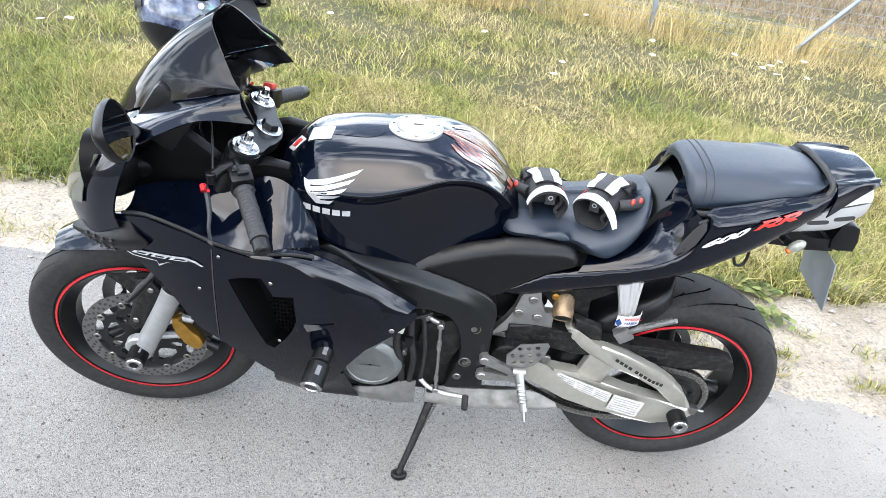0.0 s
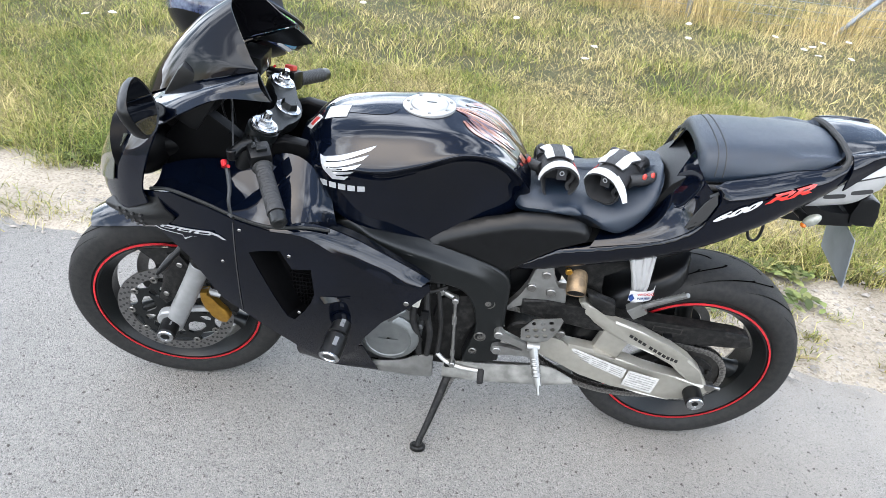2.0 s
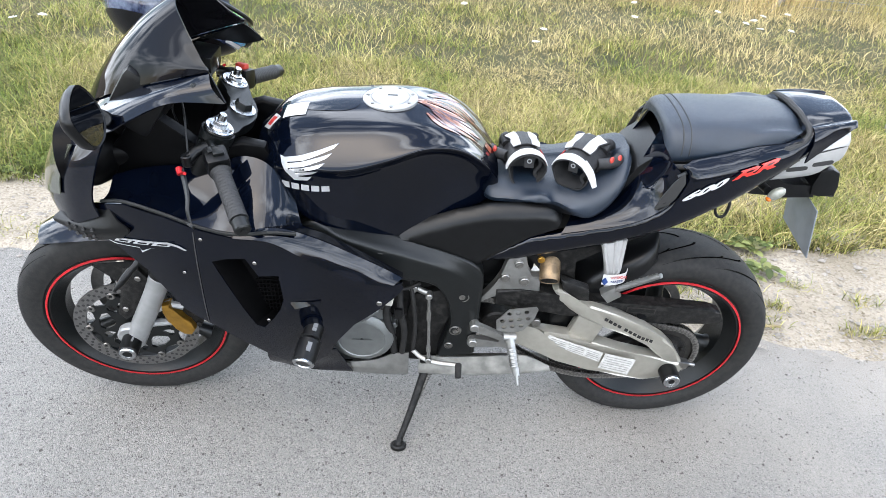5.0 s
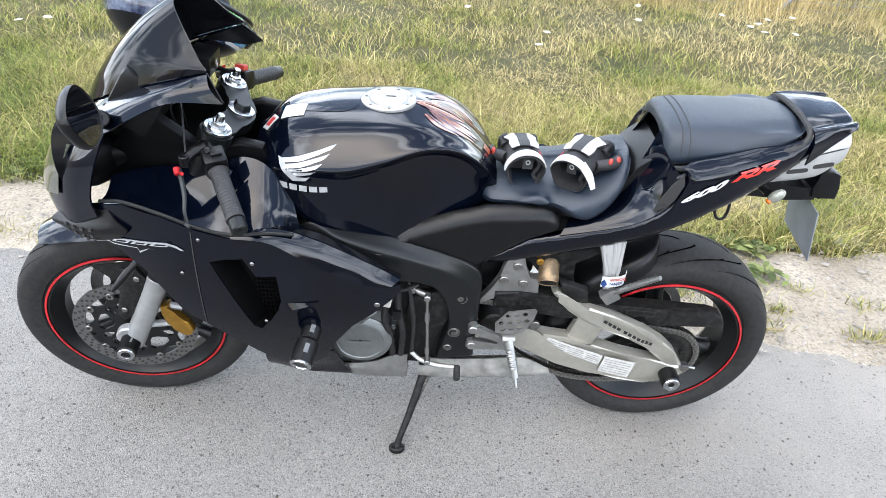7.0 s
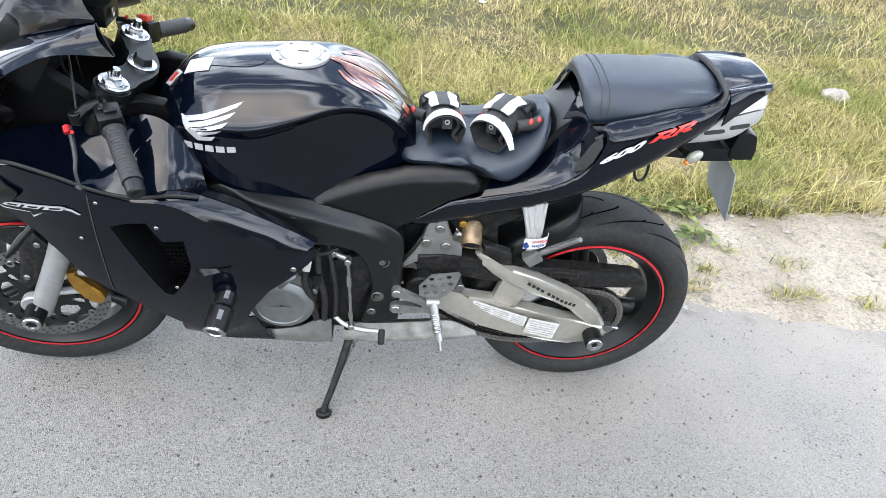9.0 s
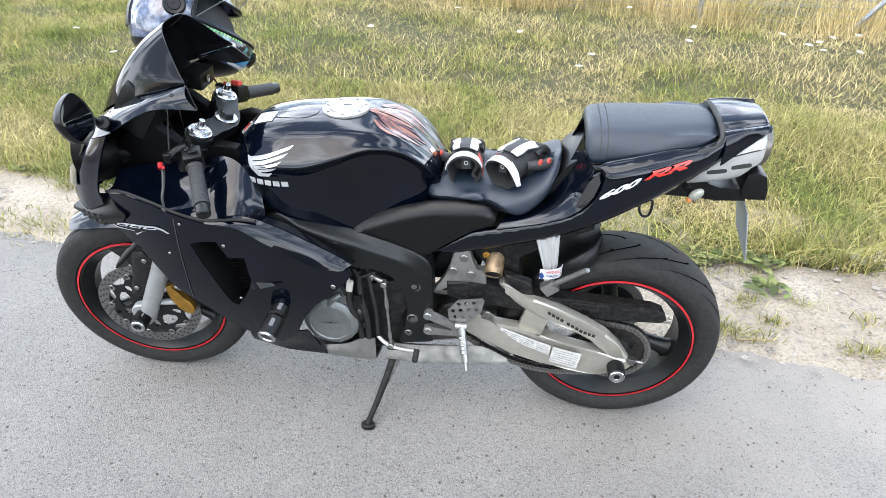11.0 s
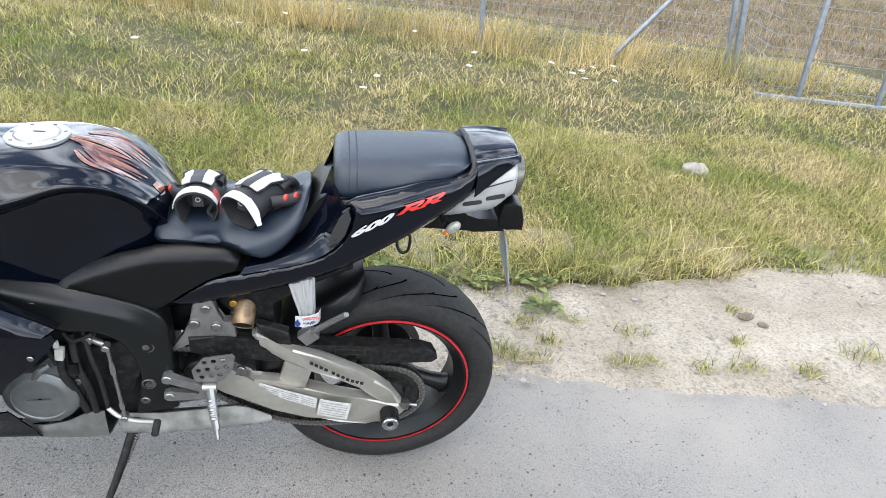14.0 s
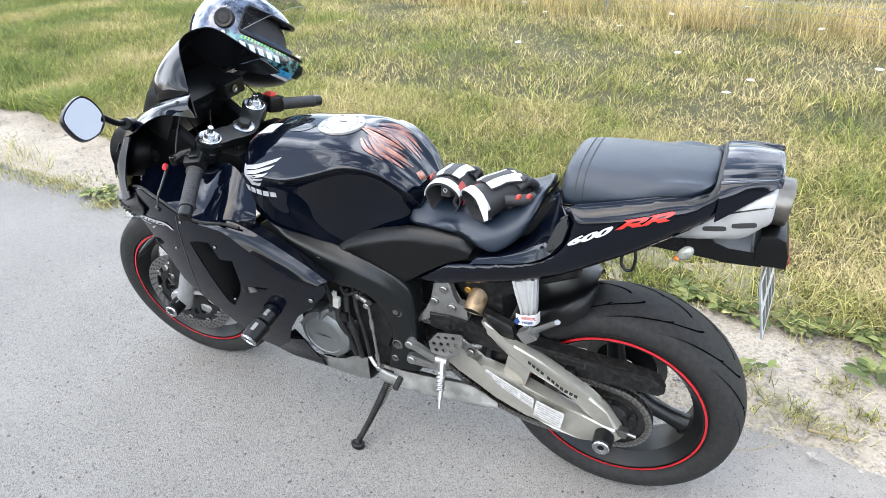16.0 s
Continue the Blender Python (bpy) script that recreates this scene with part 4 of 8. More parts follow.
for s in (-1, 1):
    bm = bmesh.new()
    lathe(bm, (0.03, s * 0.10, 0.84), (1, -s * 0.15, 0.05), [(-0.05, 0.075), (0.0, 0.072), (0.03, 0.060), (0.05, 0.035), (0.075, 0.03), (0.075, 0.005)], 28, False)
    part("headlight_back", bm, shaded_black, bike)

# upper cowl, screen and nose
SEAM = [(-0.005, 0, 0.905), (0.020, -0.045, 0.925), (0.070, -0.083, 0.958), (0.120, -0.106, 0.983), (0.190, -0.126, 1.012), (0.262, -0.136, 1.034), (0.318, -0.140, 1.050)]
RIM = [(0.250, 0, 1.161), (0.246, -0.035, 1.157), (0.252, -0.064, 1.146), (0.268, -0.088, 1.123), (0.287, -0.109, 1.094), (0.305, -0.128, 1.068), (0.320, -0.141, 1.053)]
EDGE = [(-0.075, 0, 0.840), (-0.045, -0.090, 0.868), (0.040, -0.160, 0.908), (0.112, -0.190, 0.935), (0.165, -0.192, 0.966), (0.250, -0.186, 1.004), (0.350, -0.172, 1.002)]
MID = [tuple((np.array(a) + np.array(b)) / 2 + np.array((-0.006, -0.010 if a[1] else 0, 0.004))) for a, b in zip(SEAM, EDGE)]


def flip(line):
    return [(x, -y, z) for x, y, z in line]


def whole(line):
    return flip(line)[::-1] + list(line)[1:]


cowl_rows = [whole(SEAM), whole(MID), whole(EDGE)]
bm = bmesh.new()
skin(bm, patch(cowl_rows, 10, 49), 0.004)
cowl = part("upper_cowl", bm, paint, bike, "gloss black upper cowl")
for s in (-1, 1):
    for p, nrm in (((0.215, s * 0.147, 1.008), (0.0, s, 0.5)), ((0.292, s * 0.160, 1.030), (0.0, s, 0.5)), ((0.10, s * 0.125, 0.962), (-0.3, s, 0.6))):
        bm = bmesh.new()
        bolt(bm, p, nrm, 0.006, 0.005)
        part("screen_bolt", bm, frame_mat, cowl)
up_rows = []
for t, bx, bz in ((0.0, 0, 0), (0.25, -0.016, 0.010), (0.5, -0.020, 0.016), (0.75, -0.014, 0.014), (1.0, 0, 0)):
    row = []
    for k, (a, b) in enumerate(zip(SEAM, RIM)):
        q = np.array(a) + (np.array(b) - np.array(a)) * t
        f = 1 - k / 6
        row.append((q[0] + bx * f, q[1] * (1 + 0.10 * f * (1 - abs(2 * t - 1))), q[2] + bz * f + 0.002))
    up_rows.append(whole(row))
bm = bmesh.new()
skin(bm, patch(up_rows, 26, 61), 0.0025)
part("windscreen", bm, screen_mat, bike, "dark tinted double-bubble windscreen")
# flared corner lips behind the screen
for s in (-1, 1):
    bm = bmesh.new()
    rows = [[(0.318, s * 0.139, 1.049), (0.332, s * 0.154, 1.030), (0.350, s * 0.170, 1.003)], [(0.285, s * 0.124, 1.040), (0.308, s * 0.143, 1.024), (0.338, s * 0.161, 1.001)], [(0.23, s * 0.118, 1.018), (0.26, s * 0.136, 1.010), (0.310, s * 0.154, 0.997)]]
    skin(bm, patch(rows, 8, 8), 0.003)
    part("cowl_lip", bm, plastic, cowl)

NOSE = [
    [(-0.075, 0, 0.838), (-0.045, -0.090, 0.866), (0.040, -0.160, 0.906), (0.112, -0.192, 0.932)],
    [(-0.112, 0, 0.780), (-0.080, -0.100, 0.800), (0.000, -0.175, 0.840), (0.080, -0.205, 0.862)],
    [(-0.122, 0, 0.722), (-0.095, -0.105, 0.738), (-0.020, -0.180, 0.770), (0.062, -0.218, 0.797)],
    [(-0.100, 0, 0.680), (-0.085, -0.105, 0.690), (-0.020, -0.190, 0.712), (0.070, -0.226, 0.760)],
]
bm = bmesh.new()
skin(bm, patch([whole(r) for r in NOSE], 16, 41), 0.004)
nose = part("nose_cowl", bm, paint, bike, "gloss black nose around the headlamps")
for s in (-1, 1):
    bm = bmesh.new()
    g = patch([[(x - 0.004, s * -y, z) for x, y, z in smooth_line(r, 13)[2:9]] for r in (NOSE[0], NOSE[1], NOSE[2])], 12, 12)
    g = g[1:-1]
    skin(bm, g + np.array((-0.0015, s * 0.003, 0)), 0.002)
    part("headlamp_lens", bm, smoked_lens, nose, "smoky slanted headlamp lens")


# side fairings
def fair_y(x, z):
    w = glide(x, (-0.12, 0.0, 0.1, 0.25, 0.45, 0.7), (0.105, 0.178, 0.228, 0.262, 0.266, 0.242))
    return float(w + glide(z, (0.2, 0.35, 0.5, 0.62, 0.72, 0.82), (-0.085, -0.035, -0.006, 0.002, 0.0, -0.012)))


FAIR = [(0.130, 0.795), (0.216, 0.782), (0.282, 0.762), (0.352, 0.748), (0.426, 0.742), (0.490, 0.705), (0.608, 0.634), (0.675, 0.617), (0.698, 0.628), (0.702, 0.610), (0.683, 0.583), (0.642, 0.541), (0.591, 0.497), (0.552, 0.440), (0.520, 0.370), (0.470, 0.330), (0.420, 0.345), (0.384, 0.378), (0.345, 0.417), (0.279, 0.480), (0.213, 0.535), (0.180, 0.590), (0.148, 0.640), (0.086, 0.690), (0.030, 0.712), (-0.030, 0.705), (-0.048, 0.715), (0.02, 0.765), (0.074, 0.782)]
VENT = [(0.300, 0.687), (0.330, 0.696), (0.371, 0.700), (0.394, 0.653), (0.436, 0.656), (0.440, 0.585), (0.430, 0.555), (0.414, 0.527), (0.386, 0.490), (0.369, 0.500), (0.340, 0.577)]
for s in (-1, 1):
    bm = bmesh.new()
    sheet(bm, FAIR, fair_y, 0.004, 0.014, [VENT], s)
    fairing = part("side_fairing", bm, paint, bike, "gloss black side fairing with an angular vent", 30)
    bm = bmesh.new()
    lo = [(x, s * fair_y(x, z), z) for x, z in ((0.352, 0.748), (0.426, 0.742), (0.490, 0.705), (0.550, 0.668), (0.608, 0.634), (0.675, 0.617))]
    hi = [(x, s * (fair_y(x, z) - d), z) for x, z, d in ((0.352, 0.752, 0.016), (0.440, 0.760, 0.022), (0.520, 0.733, 0.024), (0.590, 0.694, 0.024), (0.655, 0.655, 0.022), (0.698, 0.628, 0.016))]
    deep = [(x, s * 0.196, z - 0.014) for x, y, z in hi]
    mid = [tuple((np.array(p) + np.array(q)) / 2 + np.array((0, s * 0.003, 0.002))) for p, q in zip(lo, hi)]
    skin(bm, patch([lo, mid, hi], 7, 24), 0.003)
    skin(bm, patch([hi, deep], 3, 24), 0.003)
    part("fairing_shoulder", bm, paint, fairing)
    # vent walls and the mesh behind
    bm = bmesh.new()
    ring_o = [(x, s * (fair_y(x, z) - 0.002), z) for x, z in VENT]
    ring_i = [(x + 0.03, s * (fair_y(x, z) - 0.055), z) for x, z in VENT]
    a = [bm.verts.new(p) for p in ring_o]
    b = [bm.verts.new(p) for p in ring_i]
    for i in range(len(a)):
        bm.faces.new((a[i], a[(i + 1) % len(a)], b[(i + 1) % len(a)], b[i]))
    bm.faces.new(b)
    part("vent_duct", bm, shaded_black, fairing)
    bm = bmesh.new()
    for k in range(9):
        x = 0.375 + 0.008 * k
        block(bm, (x, s * 0.215, 0.56 - 0.004 * k), (0.0025, 0.004, 0.09))
    for k in range(8):
        block(bm, (0.405, s * 0.216, 0.515 + 0.012 * k), (0.07, 0.004, 0.0025))
    tagged(part("vent_mesh", bm, shaded_black, fairing), kind="stuff")
    # small fin behind the vent and fasteners
    bm = bmesh.new()
    skin(bm, patch([[(0.432, s * 0.262, 0.556), (0.445, s * 0.266, 0.576), (0.52, s * 0.267, 0.582)], [(0.430, s * 0.262, 0.552), (0.46, s * 0.274, 0.563), (0.522, s * 0.267, 0.579)]], 4, 10), 0.002)
    part("vent_fin", bm, paint, fairing)
    for p, r in (((0.649, 0.568), 0.010), ((0.236, 0.651), 0.006), ((0.285, 0.742), 0.006), ((0.40, 0.520), 0.006), ((0.39, 0.69), 0.007)):
        y = fair_y(*p) + 0.0005
        bm = bmesh.new()
        bolt(bm, (p[0], s * y, p[1]), (0, s, 0), r * 0.68, 0.003)
        part("fastener", bm, steel, fairing)
    bm = bmesh.new()
    rows = [[(0.270 + 0.0, s * (fair_y(0.27, z) + 0.0012), z) for z in np.linspace(0.50, 0.758, 16)], [(0.2725, s * (fair_y(0.27, z) + 0.0012), z) for z in np.linspace(0.50, 0.758, 16)]]
    rows = [[(x - 0.11 * (0.758 - z) ** 1.0 * 0.35, y, z) for x, y, z in r] for r in rows]
    skin(bm, np.array(rows), 0)
    part("panel_gap", bm, hole_mat, fairing)
    # perforated chin wing in front
    bm = bmesh.new()
    g = patch([[(-0.026, s * 0.130, 0.745), (0.03, s * 0.185, 0.766), (0.088, s * 0.215, 0.781)], [(-0.045, s * 0.158, 0.728), (0.03, s * 0.205, 0.742), (0.110, s * 0.235, 0.758)], [(-0.062, s * 0.175, 0.712), (0.03, s * 0.222, 0.716), (0.134, s * 0.246, 0.742)], [(-0.030, s * 0.180, 0.692), (0.03, s * 0.205, 0.684), (0.110, s * 0.238, 0.715)]], 12, 18)
    skin(bm, g, 0.004)
    wing = part("chin_wing", bm, plastic, bike, "matt black perforated chin wing")
    for i in range(4):
        for j in range(3):
            p, q = Vector(g[6 + 2 * j if j < 3 else 9][4 + 2 * i]), Vector(g[7 + 2 * j if j < 2 else 11][4 + 2 * i])
            p = (p + q) / 2
            bm = bmesh.new()
            cyl(bm, p - Vector((0, s * 0.002, 0)), p + Vector((0, s * 0.0045, 0.001)), 0.0036, seg=10)
            part("perforation", bm, hole_mat, wing)
    # inner panel towards the tank
    bm = bmesh.new()
    lo = [(x, s * (fair_y(x, z) - 0.003), z) for x, z in ((0.074, 0.782), (0.130, 0.795), (0.216, 0.782), (0.282, 0.762), (0.352, 0.748), (0.426, 0.742))] + [(0.486, s * 0.215, 0.735)]
    hi = [(0.085, s * 0.150, 0.815), (0.140, s * 0.135, 0.825), (0.220, s * 0.125, 0.832), (0.300, s * 0.122, 0.842), (0.365, s * 0.128, 0.862), (0.415, s * 0.140, 0.845), (0.462, s * 0.162, 0.775)]
    mid = [tuple((np.array(p) + np.array(q)) / 2 + np.array((0, 0, -0.012))) for p, q in zip(lo, hi)]
    skin(bm, patch([lo, mid, hi], 10, 40), 0.004)
    part("inner_panel", bm, paint, bike, "gloss black inner fairing panel")
    # rim line along the upper edge
    bm = bmesh.new()
    tube(bm, [(x, s * (fair_y(x, z) - 0.004), z + 0.003) for x, z in ((0.074, 0.784), (0.13, 0.797), (0.216, 0.785), (0.282, 0.765), (0.352, 0.753), (0.43, 0.760), (0.48, 0.757))], 0.004, 8, 40)
    part("edge_trim", bm, frame_mat, fairing)
    bm = bmesh.new()
    prism(bm, [(0.060, 0.780), (0.075, 0.860), (0.130, 0.925), (0.190, 0.935), (0.235, 0.900), (0.262, 0.865), (0.300, 0.872), (0.350, 0.890), (0.400, 0.880), (0.440, 0.800), (0.450, 0.740), (0.200, 0.740)], s * 0.118, s * 0.085, 0.008)
    part("air_duct", bm, shaded_black, bike, "black air duct inside the fairing")
    # crash bobbin
    bm = bmesh.new()
    p0, p1 = Vector((0.501, s * 0.232, 0.490)), Vector((0.484, s * 0.336, 0.456))
    d = (p1 - p0).normalized()
    cyl(bm, p0, p0 + d * 0.050, 0.023, seg=28, bevel=0.003)
    bob = part("frame_slider", bm, plastic, bike, "black two-piece frame crash bobbin")
    bm = bmesh.new()
    cyl(bm, p0 + d * 0.052, p1, 0.027, 0.026, 28, bevel=0.004)
    part("bobbin_cap", bm, plastic, bob)
    bm = bmesh.new()
    lathe(bm, p1, d, [(-0.010, 0.0150), (0.001, 0.0155), (0.003, 0.0170), (0.003, 0.0225), (0.0, 0.0250), (-0.003, 0.0245)], 28)
    part("end_ring", bm, chrome, bob)
    bm = bmesh.new()
    cyl(bm, p1 - d * 0.002, p1 + d * 0.0006, 0.0146, seg=24)
    part("end_bore", bm, hole_mat, bob)
    up = (Vector((0, 0, 1)) - d * d.z).normalized()
    sd = d.cross(up)
    for q, r in ((p0 + d * 0.026, 0.0233), (p0 + d * 0.078, 0.0270)):
        bm = bmesh.new()
        w = (up * 0.75 - sd * s * 0.0 + Vector((0, s * 0.2, 0)) + Vector((0.25, 0, 0))).normalized()
        w = (w - d * w.dot(d)).normalized()
        m = Matrix((d, w.cross(d), w)).transposed().to_4x4()
        block(bm, q + w * r, (0.022, 0.010, 0.0014), 0.0, m)
        block(bm, q + w * (r + 0.0009), (0.016, 0.005, 0.0006), 0.0, m)
        part("badge", bm, decal_grey, bob)
    # front indicator
    bm = bmesh.new()
    g = []
    for k, (r, q) in enumerate(((0.016, 0.0), (0.013, 0.018), (0.017, 0.032), (0.016, 0.055), (0.009, 0.082), (0.001, 0.088))):
        c = Vector((0.120, s * 0.232, 0.640)) + Vector((-0.511, s * 0.45, -0.511)) * q
        g.append([c + Vector((0.3, 0, 0.9)) * r * math.cos(a) + Vector((0.6, s * 0.6, -0.2)) * r * 0.6 * math.sin(a) for a in np.linspace(0, 2 * math.pi, 15)[:-1]])
    skin(bm, np.array(g), close_v=True)
    part("front_indicator", bm, plastic, bike, "small black front indicator on a rubber stalk")

# mirrors
for s in (-1, 1):
    m = Matrix.Translation((0.172, s * 0.335, 1.042)) @ pose(0, 0, 0, s * -18, -17, s * -7) @ Matrix.Diagonal((0.62, 0.80, 0.80, 1))
    outline = smooth_line([(-0.068, 0.020), (-0.05, 0.050), (0.0, 0.058), (0.050, 0.045), (0.062, 0.0), (0.050, -0.038), (0.0, -0.056), (-0.045, -0.048), (-0.066, -0.020)], 36, True)
    bm = bmesh.new()
    g = []
    for depth, k in ((0.0, 0.93), (0.004, 1.0), (-0.012, 1.03), (-0.030, 0.92), (-0.046, 0.62), (-0.052, 0.1)):
        g.append([m @ Vector((depth, s * y * k, z * k)) for y, z in outline])
    skin(bm, np.array(g), close_v=True)
    shell = part("mirror", bm, plastic, bike, "black teardrop rear-view mirror")
    bm = bmesh.new()
    bm.faces.new([bm.verts.new(m @ Vector((0.002, s * y * 0.93, z * 0.93))) for y, z in outline])
    part("mirror_glass", bm, mirror_mat, shell, "rear-view mirror glass")
    bm = bmesh.new()
    tube(bm, [m @ Vector((-0.022, s * -0.055, -0.012)), (0.135, s * 0.235, 0.992), (0.120, s * 0.200, 0.975), (0.105, s * 0.165, 0.965)], 0.008, 10, 18)
    cyl(bm, (0.125, s * 0.200, 0.973), (0.10, s * 0.165, 0.955), 0.016, 0.018, 14, bevel=0.003)
    part("mirror_stalk", bm, plastic, shell)

# fuel tank
TX = [0.375, 0.43, 0.50, 0.58, 0.66, 0.74, 0.81, 0.865, 0.905]
T_TOP = [0.884, 0.924, 0.940, 0.948, 0.953, 0.944, 0.915, 0.870, 0.825]
T_CW = [0.105, 0.148, 0.168, 0.172, 0.166, 0.148, 0.126, 0.106, 0.080]
T_CZ = [0.820, 0.850, 0.862, 0.866, 0.888, 0.910, 0.898, 0.858, 0.802]
T_BW = [0.105, 0.150, 0.172, 0.160, 0.148, 0.132, 0.112, 0.095, 0.074]
T_BZ = [0.790, 0.770, 0.735, 0.690, 0.672, 0.698, 0.728, 0.748, 0.762]
tank_rows = []
for x, zt, cw, cz, bw, bz in zip(TX, T_TOP, T_CW, T_CZ, T_BW, T_BZ):
    dip = np.interp(x, (0.48, 0.60, 0.85, 0.9), (0.0, 0.016, 0.014, 0.004))
    tank_rows.append([(x, 0, zt), (x, -cw * 0.38, zt - 0.005), (x, -cw * 0.66, zt - 0.26 * (zt - cz)), (x, -cw * 0.86, zt - 0.62 * (zt - cz)), (x, -cw, cz + 0.003), (x, -(cw - dip * 0.25), cz - 0.008), (x, -(cw - dip), cz - 0.030),
                      (x, -(0.5 * (cw + bw) - dip * 1.2), 0.5 * (cz + bz) - 0.01), (x, -bw + dip * 0.3, bz)])
bm = bmesh.new()
skin(bm, patch([whole(r) for r in tank_rows], 56, 81))
bmesh.ops.holes_fill(bm, edges=[e for e in bm.edges if e.is_boundary], sides=0)
bmesh.ops.recalc_face_normals(bm, faces=bm.faces[:])
from mathutils.bvhtree import BVHTree
TANK = BVHTree.FromBMesh(bm)
tank = part("fuel_tank", bm, paint, bike, "gloss black fuel tank with knee recesses", 50)


def tank_side(x, z, lift=0.0012):
    hit = TANK.ray_cast(Vector((x, -1, z)), Vector((0, 1, 0)))[0]
    return (-hit.y if hit else 0.12) + lift


def tank_top(x, y, lift=0.0012):
    hit = TANK.ray_cast(Vector((x, y, 2)), Vector((0, 0, -1)))[0]
    return (hit.z if hit else 0.8) + lift


def side_decal(name, polys, mat, parent, yf, label="", s=-1, step=0.012):
    bm = bmesh.new()
    for poly in polys:
        sheet(bm, poly, yf, 0.0006, step, side=s)
    return part(name, bm, mat, parent, label, 60)


def top_decal(name, polys, mat, parent, label="", step=0.012, lift=0.0012):
    bm = bmesh.new()
    for poly in polys:
        sheet(bm, poly, lambda x, y: tank_top(x, y, lift), 0.0006, step, side=1)
    for v in bm.verts:
        v.co.y, v.co.z = v.co.z, v.co.y
    return part(name, bm, mat, parent, label, 60)


# filler cap
bm = bmesh.new()
cn = Vector((-0.02, 0, 1)).normalized()
cc = Vector((0.657, 0, 0.9485))
lathe(bm, cc, cn, [(-0.004, 0.060), (0.004, 0.060), (0.006, 0.057), (0.006, 0.044), (0.0045, 0.043), (0.0045, 0.042), (0.008, 0.040), (0.010, 0.034), (0.0105, 0.002)], 56, False)
cap = part("filler_cap", bm, cap_alu, bike, "round bright metal filler cap")
for k in range(7):
    a = 2 * math.pi * k / 7 + 0.3
    p = cc + Vector((math.cos(a) * 0.0505, math.sin(a) * 0.0505, 0.005 + math.cos(a) * 0.001))
    bm = bmesh.new()
    cyl(bm, p, p + cn * 0.003, 0.0038, seg=10)
    part("cap_screw", bm, steel, cap)
bm = bmesh.new()
block(bm, cc + Vector((0.005, 0, 0.0108)), (0.022, 0.004, 0.0012))
part("key_slot", bm, frame_mat, cap)
# ignition recess in front of the cap
top_decal("tank_recess", [smooth_line([(0.440, -0.030), (0.50, -0.048), (0.555, -0.056), (0.586, -0.044), (0.592, -0.018), (0.560, -0.012), (0.50, -0.018), (0.450, -0.020)], 32, True).tolist()], paint, tank, "dark finger recess ahead of the filler cap")
top_decal("warning_label", [[(0.430, -0.058), (0.480, -0.062), (0.482, -0.014), (0.432, -0.008)]], decal_white, tank, "white warning label on the tank", lift=0.002)
top_decal("red_label", [[(0.384, -0.040), (0.400, -0.066), (0.424, -0.048), (0.408, -0.020)]], decal_white, tank, lift=0.002)
top_decal("label_mark", [[(0.392, -0.042), (0.402, -0.057), (0.416, -0.045), (0.406, -0.030)]], decal_red, tank, lift=0.0032)
# flame ornament behind the cap: tapering curved strokes that fan out rearward


def stroke(p0, p1, p2, w):
    line = smooth_line([p0, p1, p2], 9)
    side = np.gradient(line, axis=0)[:, ::-1] * np.array((-1, 1))
    side /= np.linalg.norm(side, axis=1, keepdims=True)
    wid = w * np.sin(np.linspace(0.25, PI - 0.08, 9)) ** 0.8
    return [tuple(q) for q in line + side * wid[:, None]] + [tuple(q) for q in (line - side * wid[:, None])[::-1]]


PI = math.pi
for s in (-1, 1):
    top_decal("flame_stroke", [stroke((0.716, s * 0.004), (0.772, s * 0.012), (0.828, s * 0.004), 0.0085), stroke((0.742, s * 0.016), (0.800, s * 0.034), (0.862, s * 0.022), 0.0080),
                               stroke((0.752, s * 0.032), (0.800, s * 0.060), (0.852, s * 0.050), 0.0070), stroke((0.738, s * 0.044), (0.768, s * 0.074), (0.812, s * 0.078), 0.0060)], decal_orange, tank, "faded orange tribal flame strokes", 0.008, 0.0018)
    top_decal("flame_shade", [stroke((0.730, s * 0.012), (0.786, s * 0.024), (0.846, s * 0.012), 0.0048), stroke((0.746, s * 0.026), (0.796, s * 0.047), (0.856, s * 0.036), 0.0045),
                              stroke((0.742, s * 0.040), (0.784, s * 0.067), (0.832, s * 0.066), 0.0040)], decal_maroon, tank, "", 0.008, 0.0022)
    top_decal("flame_light", [stroke((0.756, s * 0.020), (0.800, s * 0.036), (0.846, s * 0.028), 0.0020), stroke((0.726, s * 0.005), (0.772, s * 0.011), (0.816, s * 0.005), 0.0022)], decal_pink, tank, "", 0.008, 0.0026)
top_decal("small_mark", [[(0.872, -0.030), (0.886, -0.034), (0.890, -0.010), (0.876, -0.008)]], decal_orange, tank, "", 0.008, 0.0020)
# winged badge: five feathers and a bar of letters
feathers = []
for k in range(5):
    u = k / 4
    x0, z0 = 0.440 + 0.030 * u, 0.873 - 0.033 * u
    x1, z1 = 0.560 - 0.056 * u, 0.909 - 0.064 * u
    h0, h1 = 0.0062, 0.0064
    feathers.append([(x0, z0), (x0 + 0.35 * (x1 - x0), z0 + 0.30 * (z1 - z0)), (x1 - 0.010, z1 - 0.003), (x1, z1), (x1 - 0.012, z1 - 0.5 * h1 - 0.006), (x0 + 0.4 * (x1 - x0), z0 + 0.28 * (z1 - z0) - h1), (x0 + 0.006, z0 - h0)])
feathers.append([(0.436, 0.875), (0.446, 0.874), (0.462, 0.856), (0.478, 0.838), (0.502, 0.842), (0.494, 0.834), (0.466, 0.831), (0.450, 0.846), (0.440, 0.862)])
side_decal("wing_badge", feathers, decal_silver, tank, tank_side, "silver winged badge", step=0.008)
bars = []
